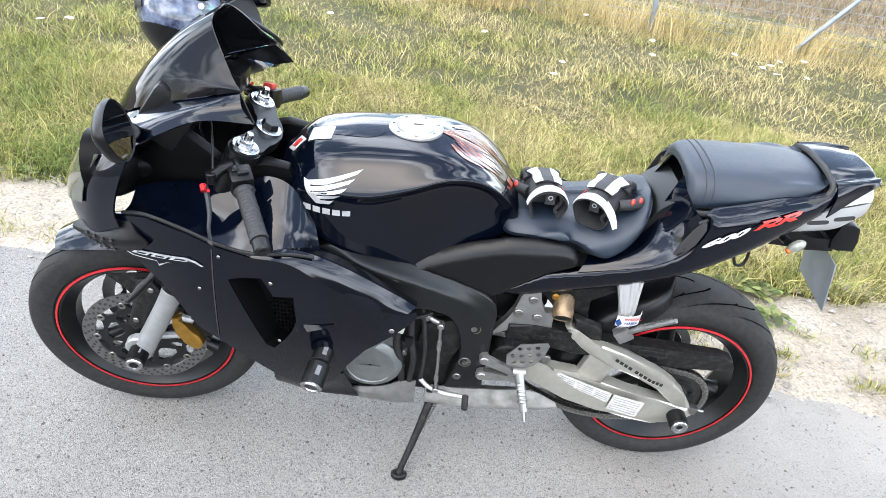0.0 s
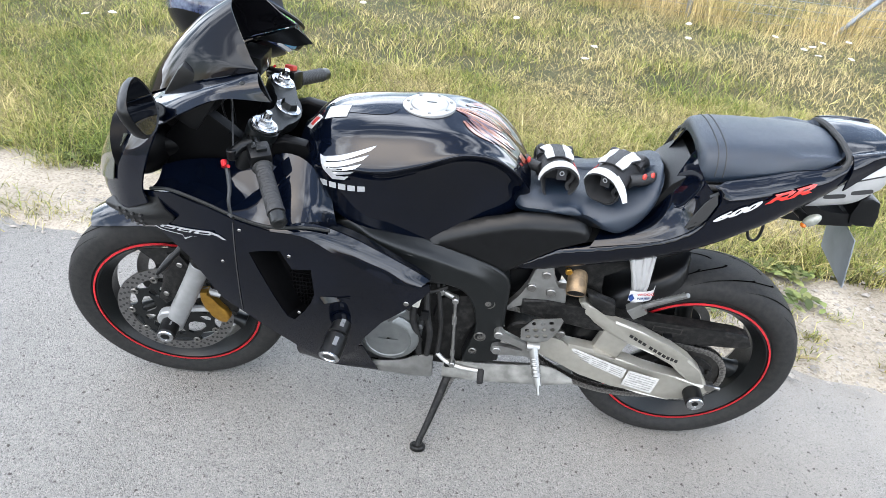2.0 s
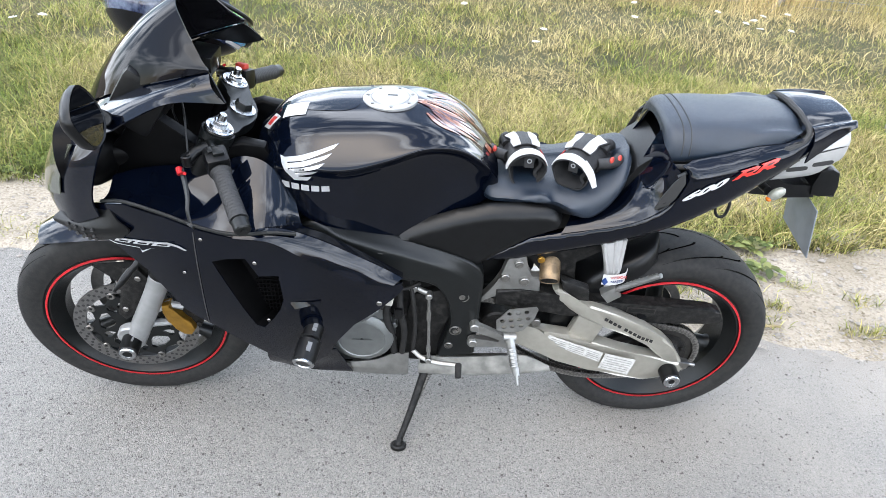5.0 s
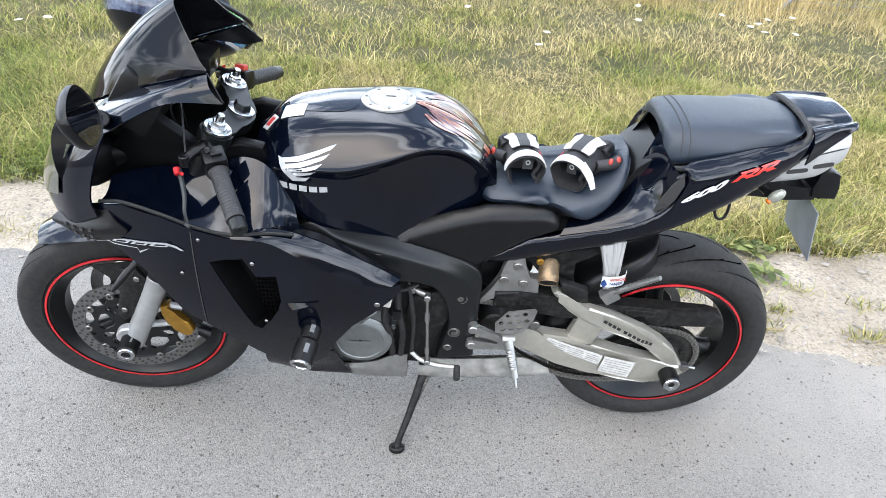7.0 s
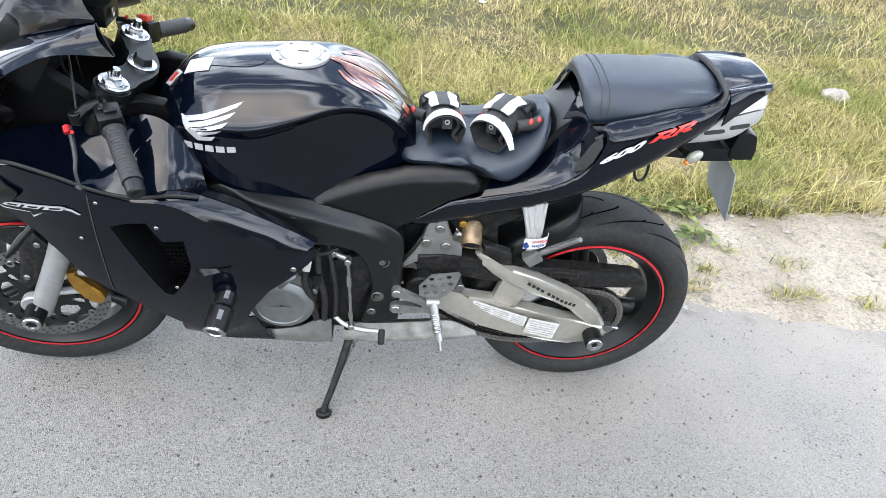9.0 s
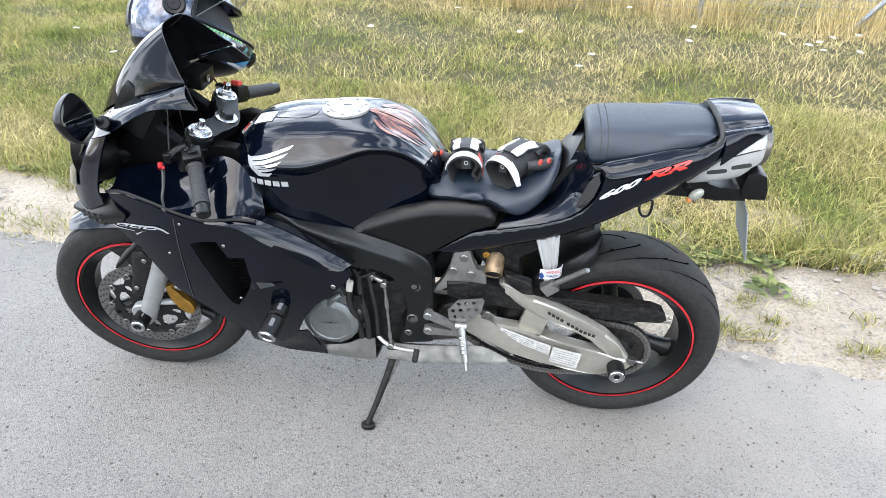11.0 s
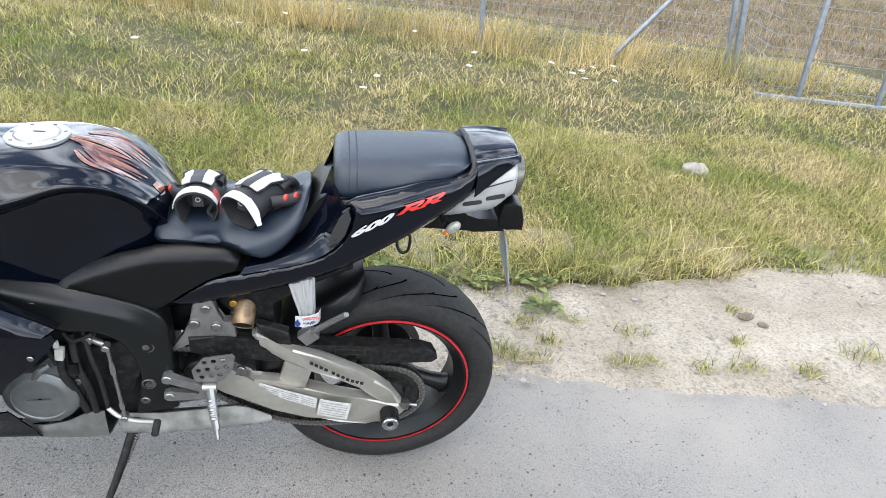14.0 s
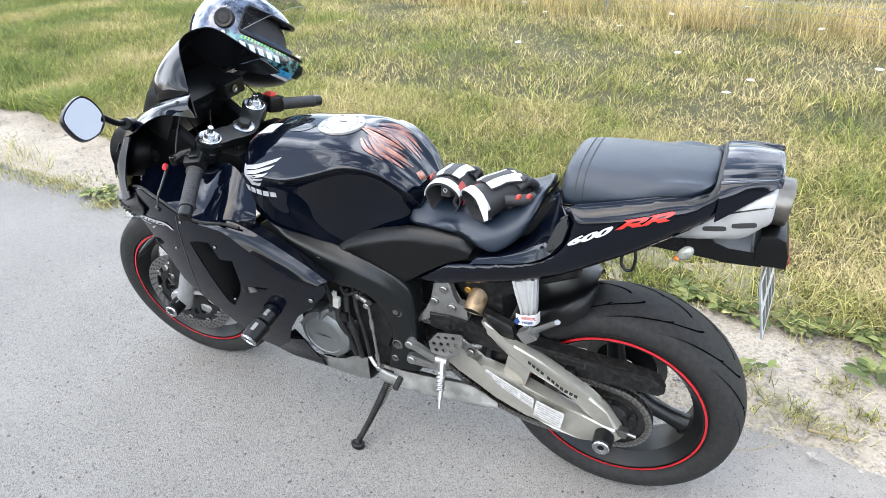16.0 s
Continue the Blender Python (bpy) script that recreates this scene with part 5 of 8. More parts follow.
for k in range(5):
    x, z = 0.437 + 0.0212 * k, 0.824 - 0.0008 * k
    bars.append([(x, z), (x + 0.0165, z - 0.0005), (x + 0.0165, z - 0.0140), (x, z - 0.0135)])
side_decal("badge_bars", bars, decal_silver, tank, tank_side, "row of silver bars below the badge", step=0.006)

# main frame: twin spars with a tilted upper face, running down into the swingarm plates
SPAR = [((0.450, 0.135, 0.700), (0.458, 0.158, 0.708), (0.469, 0.172, 0.700)),
        ((0.500, 0.135, 0.721), (0.498, 0.164, 0.727), (0.500, 0.177, 0.690)),
        ((0.526, 0.135, 0.722), (0.526, 0.170, 0.716), (0.525, 0.180, 0.676)),
        ((0.558, 0.135, 0.708), (0.560, 0.177, 0.697), (0.560, 0.181, 0.656)),
        ((0.634, 0.138, 0.687), (0.640, 0.177, 0.668), (0.628, 0.179, 0.620)),
        ((0.680, 0.140, 0.675), (0.695, 0.174, 0.650), (0.690, 0.176, 0.584)),
        ((0.726, 0.143, 0.662), (0.745, 0.170, 0.630), (0.740, 0.172, 0.577)),
        ((0.797, 0.146, 0.639), (0.800, 0.165, 0.606), (0.780, 0.167, 0.557)),
        ((0.860, 0.150, 0.613), (0.850, 0.159, 0.572), (0.806, 0.161, 0.515)),
        ((0.886, 0.148, 0.575), (0.874, 0.155, 0.530), (0.818, 0.157, 0.470)),
        ((0.888, 0.146, 0.500), (0.879, 0.152, 0.480), (0.822, 0.155, 0.414)),
        ((0.886, 0.146, 0.312), (0.877, 0.150, 0.312), (0.797, 0.153, 0.302))]
for s in (-1, 1):
    rails = []
    for top, fold, low in SPAR:
        t, f, b = (Vector((x, s * y, z)) for x, y, z in (top, fold, low))
        inn = Vector((0, -s * 0.045, 0))
        rails.append([t + inn, t + inn * 0.1, t.lerp(f, 0.12), t.lerp(f, 0.5), t.lerp(f, 0.9), f.lerp(b, 0.1), f.lerp(b, 0.5), f.lerp(b, 0.9), b + inn * 0.12, b + inn])
    bm = bmesh.new()
    skin(bm, patch(rails, 60, 40), 0.004)
    spar = part("frame_spar", bm, frame_mat, bike, "satin black aluminium frame spar", 50)
    for p, r in (((0.843, 0.517), 0.015), ((0.834, 0.400), 0.013), ((0.82, 0.345), 0.009)):
        bm = bmesh.new()
        lathe(bm, (p[0], s * 0.1555, p[1]), (0, s, 0), [(0, r * 1.25), (0.004, r * 1.2), (0.005, r), (0.002, r * 0.9), (0.002, r * 0.55), (0.007, r * 0.5), (0.007, 0.001)], 24, False)
        part("pivot_bolt", bm, steel, spar)
    bm = bmesh.new()
    for k in range(10):
        q = Vector((0.660, s * 0.139, 0.682)).lerp(Vector((0.646, s * 0.180, 0.658)), k / 9)
        tube(bm, [q - Vector((0.0055, 0, -0.001)), q + Vector((0.0055, 0, -0.001))], 0.0023, 6)
    tagged(part("weld_bead", bm, frame_mat, spar), kind="stuff")

# rider seat
bm = bmesh.new()
rows = []
for x, w, zt, ze in ((0.868, 0.060, 0.786, 0.764), (0.878, 0.094, 0.796, 0.764), (0.895, 0.112, 0.800, 0.766), (0.93, 0.120, 0.802, 0.770), (1.00, 0.130, 0.806, 0.777), (1.03, 0.136, 0.808, 0.778), (1.055, 0.140, 0.808, 0.768), (1.085, 0.144, 0.812, 0.754), (1.115, 0.143, 0.820, 0.752), (1.150, 0.132, 0.836, 0.773), (1.178, 0.112, 0.857, 0.803), (1.192, 0.090, 0.868, 0.830), (1.200, 0.062, 0.872, 0.850), (1.203, 0.030, 0.870, 0.858)):
    rows.append([(x, 0, zt), (x, -w * 0.5, zt + 0.001), (x, -w * 0.8, zt - 0.010), (x, -w * 0.96, zt - 0.026 if zt - ze > 0.03 else zt - 0.008), (x, -w, ze + 0.012 if zt - ze > 0.03 else ze + 0.004), (x, -w + 0.006, ze)])
skin(bm, patch([whole(r) for r in rows], 44, 45))
bmesh.ops.holes_fill(bm, edges=[e for e in bm.edges if e.is_boundary], sides=0)
part("rider_seat", bm, vinyl, bike, "black vinyl rider seat", 45)

bm = bmesh.new()
prism(bm, [(0.840, 0.660), (0.872, 0.742), (1.00, 0.738), (1.08, 0.734), (1.16, 0.770), (1.192, 0.828), (1.212, 0.862), (1.256, 0.900), (1.262, 0.740), (1.10, 0.690), (0.95, 0.650)], -0.086, 0.086, 0.004)
part("seat_pan", bm, plastic, bike)
# panel under the seat, tail cowl
for s in (-1, 1):
    bm = bmesh.new()
    panel_top = lambda x: glide(x, (0.655, 0.74, 0.81, 0.886, 0.95, 1.03, 1.06), (0.680, 0.718, 0.745, 0.766, 0.771, 0.770, 0.742))
    sheet(bm, [(0.655, 0.680), (0.695, 0.699), (0.740, 0.718), (0.810, 0.745), (0.886, 0.766), (0.95, 0.771), (1.02, 0.771), (1.042, 0.764), (1.056, 0.740), (1.045, 0.716), (0.985, 0.690), (0.930, 0.652), (0.868, 0.604), (0.845, 0.612), (0.78, 0.645), (0.72, 0.660)],
          lambda x, z: glide(x, (0.66, 0.8, 0.9, 1.06), (0.148, 0.148, 0.146, 0.142)) - 0.8 * max(0, z - panel_top(x) + 0.026), 0.005, 0.010, side=s, rim=0.008)
    part("side_panel", bm, plastic, bike, "matt black side panel below the seat", 40)

    def tail_y(x, z):
        top = glide(x, (1.25, 1.35, 1.44, 1.53, 1.56, 1.66), (0.902, 0.920, 0.938, 0.956, 0.974, 0.986))
        fold = max(0, z - top + 0.040) * min(1, max(0, (x - 1.26) / 0.04)) * min(1, max(0, (1.55 - x) / 0.04))
        return glide(x, (0.86, 1.05, 1.2, 1.3, 1.4, 1.5, 1.6, 1.66), (0.148, 0.152, 0.160, 0.172, 0.160, 0.130, 0.094, 0.076)) - 0.40 * max(0, 0.82 - z) ** 2 - 14 * fold ** 2
    TAIL = [(0.868, 0.600), (0.985, 0.688), (1.055, 0.706), (1.102, 0.720), (1.150, 0.735), (1.194, 0.752), (1.230, 0.772), (1.256, 0.795), (1.272, 0.815), (1.281, 0.836), (1.287, 0.858), (1.290, 0.878), (1.285, 0.897), (1.275, 0.905), (1.336, 0.918), (1.438, 0.938), (1.519, 0.950), (1.542, 0.958), (1.552, 0.970), (1.556, 0.972), (1.60, 0.978), (1.646, 0.985), (1.651, 0.981), (1.634, 0.967), (1.612, 0.951), (1.580, 0.925), (1.540, 0.896), (1.504, 0.873), (1.430, 0.831), (1.366, 0.797), (1.304, 0.760), (1.230, 0.713), (1.169, 0.682), (1.061, 0.645), (0.96, 0.612)]
    bm = bmesh.new()
    sheet(bm, TAIL, tail_y, 0.004, 0.012, side=s, rim=0.016)
    tail = part("tail_cowl", bm, paint, bike, "gloss black tail cowl side", 75)
    # inner shoulder between seats
    bm = bmesh.new()
    rows = [[(1.055, s * 0.142, 0.706), (1.194, s * 0.157, 0.752), (1.256, s * 0.163, 0.795), (1.281, s * 0.166, 0.836), (1.289, s * 0.166, 0.880)],
            [(1.07, s * 0.125, 0.722), (1.175, s * 0.134, 0.765), (1.226, s * 0.130, 0.806), (1.248, s * 0.126, 0.850), (1.262, s * 0.120, 0.902)],
            [(1.09, s * 0.08, 0.73), (1.18, s * 0.08, 0.78), (1.212, s * 0.07, 0.84), (1.232, s * 0.06, 0.885), (1.250, s * 0.055, 0.935)]]
    skin(bm, patch(rows, 12, 20), 0.004)
    part("tail_shoulder", bm, paint, tail)
    # slatted intake on the flank
    for k in range(6):
        z = 0.806 + 0.0165 * k
        x = glide(z, (0.797, 0.830, 0.868, 0.904), (1.250, 1.265, 1.277, 1.276))
        bm = bmesh.new()
        block(bm, (x, s * 0.1625, z), (0.019, 0.010, 0.0030), 0.001, pose(0, 0, 0, 0, -38, 0))
        part("intake_slat", bm, plastic, tail)
    bm = bmesh.new()
    sheet(bm, [(1.240, 0.800), (1.253, 0.797), (1.276, 0.832), (1.287, 0.872), (1.280, 0.896), (1.262, 0.868), (1.246, 0.826)], lambda x, z: tail_y(x, z) - 0.001, 0.003, 0.015, side=s)
    part("intake", bm, hole_mat, tail)
    # red-white model mark: digits and two slanted red shapes
    if s < 0:
        mark = lettering("size_mark", "600", 0.034, Matrix(), decal_white, tail, 0.0, "white slanted digits", 0.0, 1.0, 0.0019)
        wx, wz = max(v.co.x for v in mark.data.vertices), max(v.co.y for v in mark.data.vertices)
        for v in mark.data.vertices:
            a, b = v.co.x / wx, v.co.y / wz
            x, z = 1.286 + a * 0.082 + b * 0.014, 0.829 + a * 0.043 + b * 0.024
            v.co = (x, -(tail_y(x, z) + 0.0035), z)
        for k in range(2):
            ox, oz = 1.380 + 0.045 * k, 0.884 + 0.0115 * k
            sh = [(0.0, 0.0), (0.30, 0.02), (0.36, 0.30), (0.46, 0.32), (0.66, 0.02), (1.06, 0.06), (0.80, 0.38), (1.02, 0.56), (1.06, 0.84), (0.86, 1.0), (0.10, 1.0), (0.26, 0.80), (0.16, 0.50)]
            side_decal("red_mark", [[(ox + 0.048 * u + 0.010 * v, oz + 0.012 * u + 0.020 * v) for u, v in sh]], decal_red, tail, lambda x, z: tail_y(x, z) + 0.0075, "slanted bold red mark", step=0.006)
            side_decal("mark_eye", [[(ox + 0.048 * u + 0.010 * v, oz + 0.012 * u + 0.020 * v) for u, v in ((0.46, 0.58), (0.74, 0.58), (0.80, 0.74), (0.50, 0.74))]], paint, tail, lambda x, z: tail_y(x, z) + 0.0085, step=0.006)

# tail hump behind the pillion seat
bm = bmesh.new()
rows = []
for x, w, zt, ze in ((1.552, 0.100, 0.984, 0.962), (1.57, 0.098, 0.987, 0.966), (1.60, 0.093, 0.990, 0.973), (1.632, 0.082, 0.991, 0.979), (1.648, 0.075, 0.991, 0.983), (1.653, 0.070, 0.988, 0.984)):
    low = glide(x, (1.54, 1.58, 1.612, 1.634, 1.651), (0.896, 0.925, 0.951, 0.967, 0.980))
    side = [(x, -tail_y(x, z) - 0.004, z) for z in (ze - 0.008, 0.5 * (ze - 0.008 + low), low)]
    rows.append([(x, 0, zt), (x, -w * 0.55, zt - 0.002), (x, -w * 0.85, zt - 0.010), (x, -w, 0.5 * (zt + ze)), *side])
skin(bm, patch([whole(r) for r in rows], 24, 49), 0.003)
part("tail_hump", bm, paint, bike, "gloss black tail hump")
# pillion seat
bm = bmesh.new()
rows = []
for x, w, zt, ze in ((1.250, 0.076, 0.940, 0.900), (1.253, 0.100, 0.956, 0.886), (1.268, 0.112, 0.966, 0.884), (1.31, 0.117, 0.971, 0.890), (1.39, 0.116, 0.975, 0.908), (1.47, 0.110, 0.978, 0.926), (1.518, 0.101, 0.979, 0.942), (1.540, 0.088, 0.977, 0.956), (1.547, 0.070, 0.973, 0.962)):
    rows.append([(x, 0, zt), (x, -w * 0.45, zt - 0.003), (x, -w * 0.74, zt - 0.012), (x, -w * 0.93, zt - 0.034 if zt - ze > 0.06 else zt - 0.014), (x, -w, ze + 0.014), (x, -w + 0.008, ze)])
skin(bm, patch([whole(r) for r in rows], 48, 45))
bmesh.ops.holes_fill(bm, edges=[e for e in bm.edges if e.is_boundary], sides=0)
bmesh.ops.recalc_face_normals(bm, faces=bm.faces[:])
PSEAT = BVHTree.FromBMesh(bm)
pillion = part("pillion_seat", bm, vinyl, bike, "black vinyl pillion seat with a stitched seam", 45)
for xs in (1.283, 1.299):
    bm = bmesh.new()
    line = []
    for a in np.linspace(-62, 242, 40):
        d = Vector((0, -math.cos(radians(a)), -math.sin(radians(a)) * -1))
        o = Vector((xs, 0, 0.925))
        h = PSEAT.ray_cast(o + d, -d)[0]
        if h:
            line.append(h - d * 0.0002)
    tube(bm, line, 0.0016, 6)
    part("seam", bm, hole_mat, pillion)
bm = bmesh.new()
for s in (-1, 1):
    tube(bm, [(1.256, s * 0.120, 0.882), (1.30, s * 0.124, 0.886), (1.38, s * 0.126, 0.902), (1.46, s * 0.119, 0.920), (1.522, s * 0.110, 0.940), (1.543, s * 0.102, 0.954), (1.550, s * 0.090, 0.970), (1.551, s * 0.04, 0.980), (1.551, 0, 0.981)], 0.007, 8, 40)
part("seat_gasket", bm, hole_mat, bike)
bm = bmesh.new()
prism(bm, [(1.235, 0.800), (1.25, 0.890), (1.38, 0.905), (1.50, 0.935), (1.535, 0.955), (1.545, 0.905), (1.45, 0.850), (1.34, 0.800)], -0.112, 0.112, 0.004)
part("seat_base", bm, plastic, bike)

# exhaust under the tail
bm = bmesh.new()
rows = []
for x, zc, w, h in ((1.45, 0.842, 0.070, 0.034), (1.51, 0.868, 0.092, 0.044), (1.574, 0.892, 0.099, 0.056), (1.610, 0.908, 0.100, 0.062), (1.636, 0.926, 0.098, 0.052), (1.645, 0.929, 0.096, 0.048), (1.650, 0.930, 0.090, 0.042)):
    rows.append([(x, w * np.sign(math.cos(a)) * abs(math.cos(a)) ** 0.6, zc + h * np.sign(math.sin(a)) * abs(math.sin(a)) ** 0.7) for a in np.linspace(0, 2 * math.pi, 41)[:-1]])
g = np.array([[r[k] for k in range(40)] for r in rows])
g = np.array([smooth_line(g[:, k], 20) for k in range(40)]).transpose(1, 0, 2)
ids = skin(bm, g, close_v=True)
bm.faces.new(ids[0][-1])
muf = part("silencer", bm, alu_cover, bike, "silver silencer cover under the tail", 45)
SIL = lambda x: float(np.interp(x, (1.45, 1.51, 1.574, 1.625, 1.65), (0.070, 0.092, 0.099, 0.100, 0.095)))
for s in (-1, 1):
    bm = bmesh.new()
    for x0, z0 in ((1.534, 0.874), (1.584, 0.892)):
        sheet(bm, smooth_line([(x0, z0), (x0 + 0.004, z0 + 0.006), (x0 + 0.036, z0 + 0.0135), (x0 + 0.042, z0 + 0.010), (x0 + 0.038, z0 + 0.004), (x0 + 0.005, z0 - 0.004)], 18, True).tolist(), lambda x, z: SIL(x) + 0.0012, 0.002, 0.01, side=s)
    part("slot", bm, hole_mat, muf)
    bm = bmesh.new()
    tube(bm, [(x, s * (SIL(x) * 0.975 + 0.001), z) for x, z in ((1.52, 0.892), (1.574, 0.916), (1.62, 0.934), (1.645, 0.940))], 0.0016, 6, 16)
    part("cover_edge", bm, frame_mat, muf)
bm = bmesh.new()
lathe(bm, (1.632, 0, 0.908), (1, 0, -0.06), [(0, 0.050), (0.045, 0.048), (0.048, 0.046), (0.046, 0.040), (0.0, 0.038)], 36, False)
part("exhaust_tip", bm, titan, muf, "dull titanium exhaust tip")
bm = bmesh.new()
cyl(bm, (1.646, 0, 0.907), (1.650, 0, 0.9068), 0.039, seg=24)
part("exhaust_bore", bm, hole_mat, muf)

# under tail, lamp, plate
bm = bmesh.new()
prism(bm, [(1.36, 0.782), (1.449, 0.800), (1.527, 0.846), (1.560, 0.822), (1.587, 0.808), (1.629, 0.808), (1.644, 0.822), (1.655, 0.780), (1.578, 0.775), (1.570, 0.785), (1.515, 0.783), (1.449, 0.786), (1.42, 0.784)], -0.055, 0.055, 0.005)
tailtray = part("under_tail", bm, plastic, bike, "black under-tail tray")
bm = bmesh.new()
prism(bm, [(1.634, 0.815), (1.640, 0.856), (1.666, 0.860), (1.686, 0.851), (1.697, 0.816), (1.698, 0.786), (1.658, 0.788), (1.640, 0.790)], -0.060, 0.060, 0.006)
lamp = part("lamp_housing", bm, plastic, tailtray, "black tail lamp housing")
bm = bmesh.new()
block(bm, (1.6985, 0, 0.796), (0.004, 0.100, 0.012), 0.002, pose(0, 0, 0, 0, 6, 0))
part("rear_reflector", bm, red_lens, tailtray, "red rear reflector")
pm = Matrix.Translation((1.680, 0, 0.695)) @ pose(0, 0, 0, 0, -12, -6)
bm = bmesh.new()
block(bm, (0, 0, 0), (0.003, 0.176, 0.140), 0.001, Matrix())
bmesh.ops.transform(bm, matrix=pm, verts=bm.verts[:])
plate = part("number_plate", bm, zinc, bike, "white number plate with unreadable dark bars")
bm = bmesh.new()
block(bm, Vector((0.0018, 0, 0)), (0.0008, 0.172, 0.136))
bmesh.ops.transform(bm, matrix=pm, verts=bm.verts[:])
part("plate_face", bm, decal_white, plate)
for k in range(7):
    bm = bmesh.new()
    y, z, w = (-0.052 + 0.052 * k, 0.036, 0.036) if k < 3 else (-0.060 + 0.040 * (k - 3), -0.033, 0.030)
    block(bm, Vector((0.0026, y, z)), (0.0008, w, 0.044))
    bmesh.ops.transform(bm, matrix=pm, verts=bm.verts[:])
    part("plate_bar", bm, ink, plate)
for s in (-1, 1):
    bm = bmesh.new()
    tube(bm, [(1.500, s * 0.070, 0.825), (1.500, s * 0.115, 0.832)], 0.009, 10)
    ind = part("rear_indicator", bm, plastic, bike, "small rear indicator with a clear lens")
    bm = bmesh.new()
    bmesh.ops.create_uvsphere(bm, u_segments=20, v_segments=12, radius=1, matrix=Matrix.Translation((1.512, s * 0.132, 0.834)) @ pose(0, 0, 0, 0, -50, s * 20) @ Matrix.Diagonal((0.021, 0.012, 0.012, 1)))
    part("indicator_lens", bm, clear_lens, ind)
    bm = bmesh.new()
    bmesh.ops.create_uvsphere(bm, u_segments=14, v_segments=8, radius=1, matrix=Matrix.Translation((1.499, s * 0.132, 0.820)) @ Matrix.Diagonal((0.006, 0.008, 0.005, 1)))
    part("amber_lens", bm, orange_lens, ind)
    bm = bmesh.new()
    tube(bm, [(1.395, s * 0.120, 0.812), (1.392, s * 0.128, 0.785), (1.402, s * 0.132, 0.768), (1.416, s * 0.132, 0.772), (1.420, s * 0.128, 0.800), (1.414, s * 0.120, 0.822)], 0.0035, 8, 24)
    part("luggage_hook", bm, plastic, bike)

# engine
bm = bmesh.new()
prism(bm, [(0.470, 0.520), (0.560, 0.590), (0.700, 0.590), (0.800, 0.560), (0.850, 0.480), (0.850, 0.300), (0.760, 0.235), (0.560, 0.250), (0.480, 0.360)], -0.118, 0.118, 0.012)
prism(bm, [(0.72, 0.50), (0.80, 0.52), (0.825, 0.44), (0.79, 0.36), (0.73, 0.37), (0.71, 0.43)], -0.140, -0.110, 0.008)
engine = part("engine", bm, dusty, bike, "black engine block between the frame spars", 30)
bm = bmesh.new()
gc = Vector((0.598, -0.118, 0.368))
lathe(bm, gc, (0, -1, 0), [(0, 0.085), (0.030, 0.084), (0.046, 0.079), (0.054, 0.068), (0.0555, 0.060), (0.0535, 0.058), (0.0535, 0.022), (0.0525, 0.004)], 56, False)
for k in range(7):
    a = 2 * math.pi * k / 7 + 0.4
    p = gc + Vector((math.cos(a) * 0.087, 0, math.sin(a) * 0.087))
    boss = bmesh.new()
    cyl(boss, p, p - Vector((0, 0.034, 0)), 0.010, 0.009, 14, bevel=0.002)
    part("cover_boss", boss, engine_grey, engine)
part("generator_cover", bm, engine_grey, engine, "silver-grey round generator cover", 35)
bm = bmesh.new()
prism(bm, [(0.585, 0.438), (0.635, 0.488), (0.66, 0.47), (0.655, 0.43), (0.61, 0.425)], -0.160, -0.115, 0.006)
tube(bm, [(0.60, -0.168, 0.435), (0.618, -0.176, 0.462), (0.64, -0.170, 0.476)], 0.008, 8, 10)
part("cover_lug", bm, engine_grey, engine)
bm = bmesh.new()
block(bm, gc + Vector((0, -0.0565, 0)), (0.05, 0.0012, 0.006))
part("cover_bar", bm, engine_grey, engine)
for pts, r in (([(0.665, -0.150, 0.52), (0.660, -0.165, 0.45), (0.672, -0.155, 0.38), (0.680, -0.14, 0.29)], 0.013), ([(0.690, -0.150, 0.55), (0.695, -0.168, 0.47), (0.705, -0.165, 0.40), (0.700, -0.145, 0.30)], 0.011),
               ([(0.715, -0.150, 0.57), (0.725, -0.165, 0.50), (0.732, -0.160, 0.42), (0.728, -0.145, 0.30)], 0.008), ([(0.68, -0.16, 0.56), (0.70, -0.17, 0.545), (0.74, -0.165, 0.56)], 0.006), ([(0.62, -0.15, 0.57), (0.64, -0.165, 0.53), (0.65, -0.16, 0.47)], 0.009)):
    bm = bmesh.new()
    tube(bm, pts, r * 0.72, 10, 20)
    part("hose", bm, rubber, engine)
bm = bmesh.new()
block(bm, (0.668, -0.172, 0.512), (0.018, 0.014, 0.034), 0.003, pose(0, 0, 0, 0, 10, 0))
block(bm, (0.664, -0.170, 0.536), (0.010, 0.010, 0.018), 0.002)
part("plug_connector", bm, white_plastic, engine, "cream plastic wiring connector")
bm = bmesh.new()
block(bm, (0.690, -0.176, 0.470), (0.020, 0.012, 0.030), 0.003)
part("plug_connector", bm, plastic, engine)
bm = bmesh.new()
prism(bm, [(0.30, 0.62), (0.36, 0.66), (0.46, 0.40), (0.42, 0.36)], -0.17, 0.17, 0.004)
part("radiator", bm, dusty, bike)

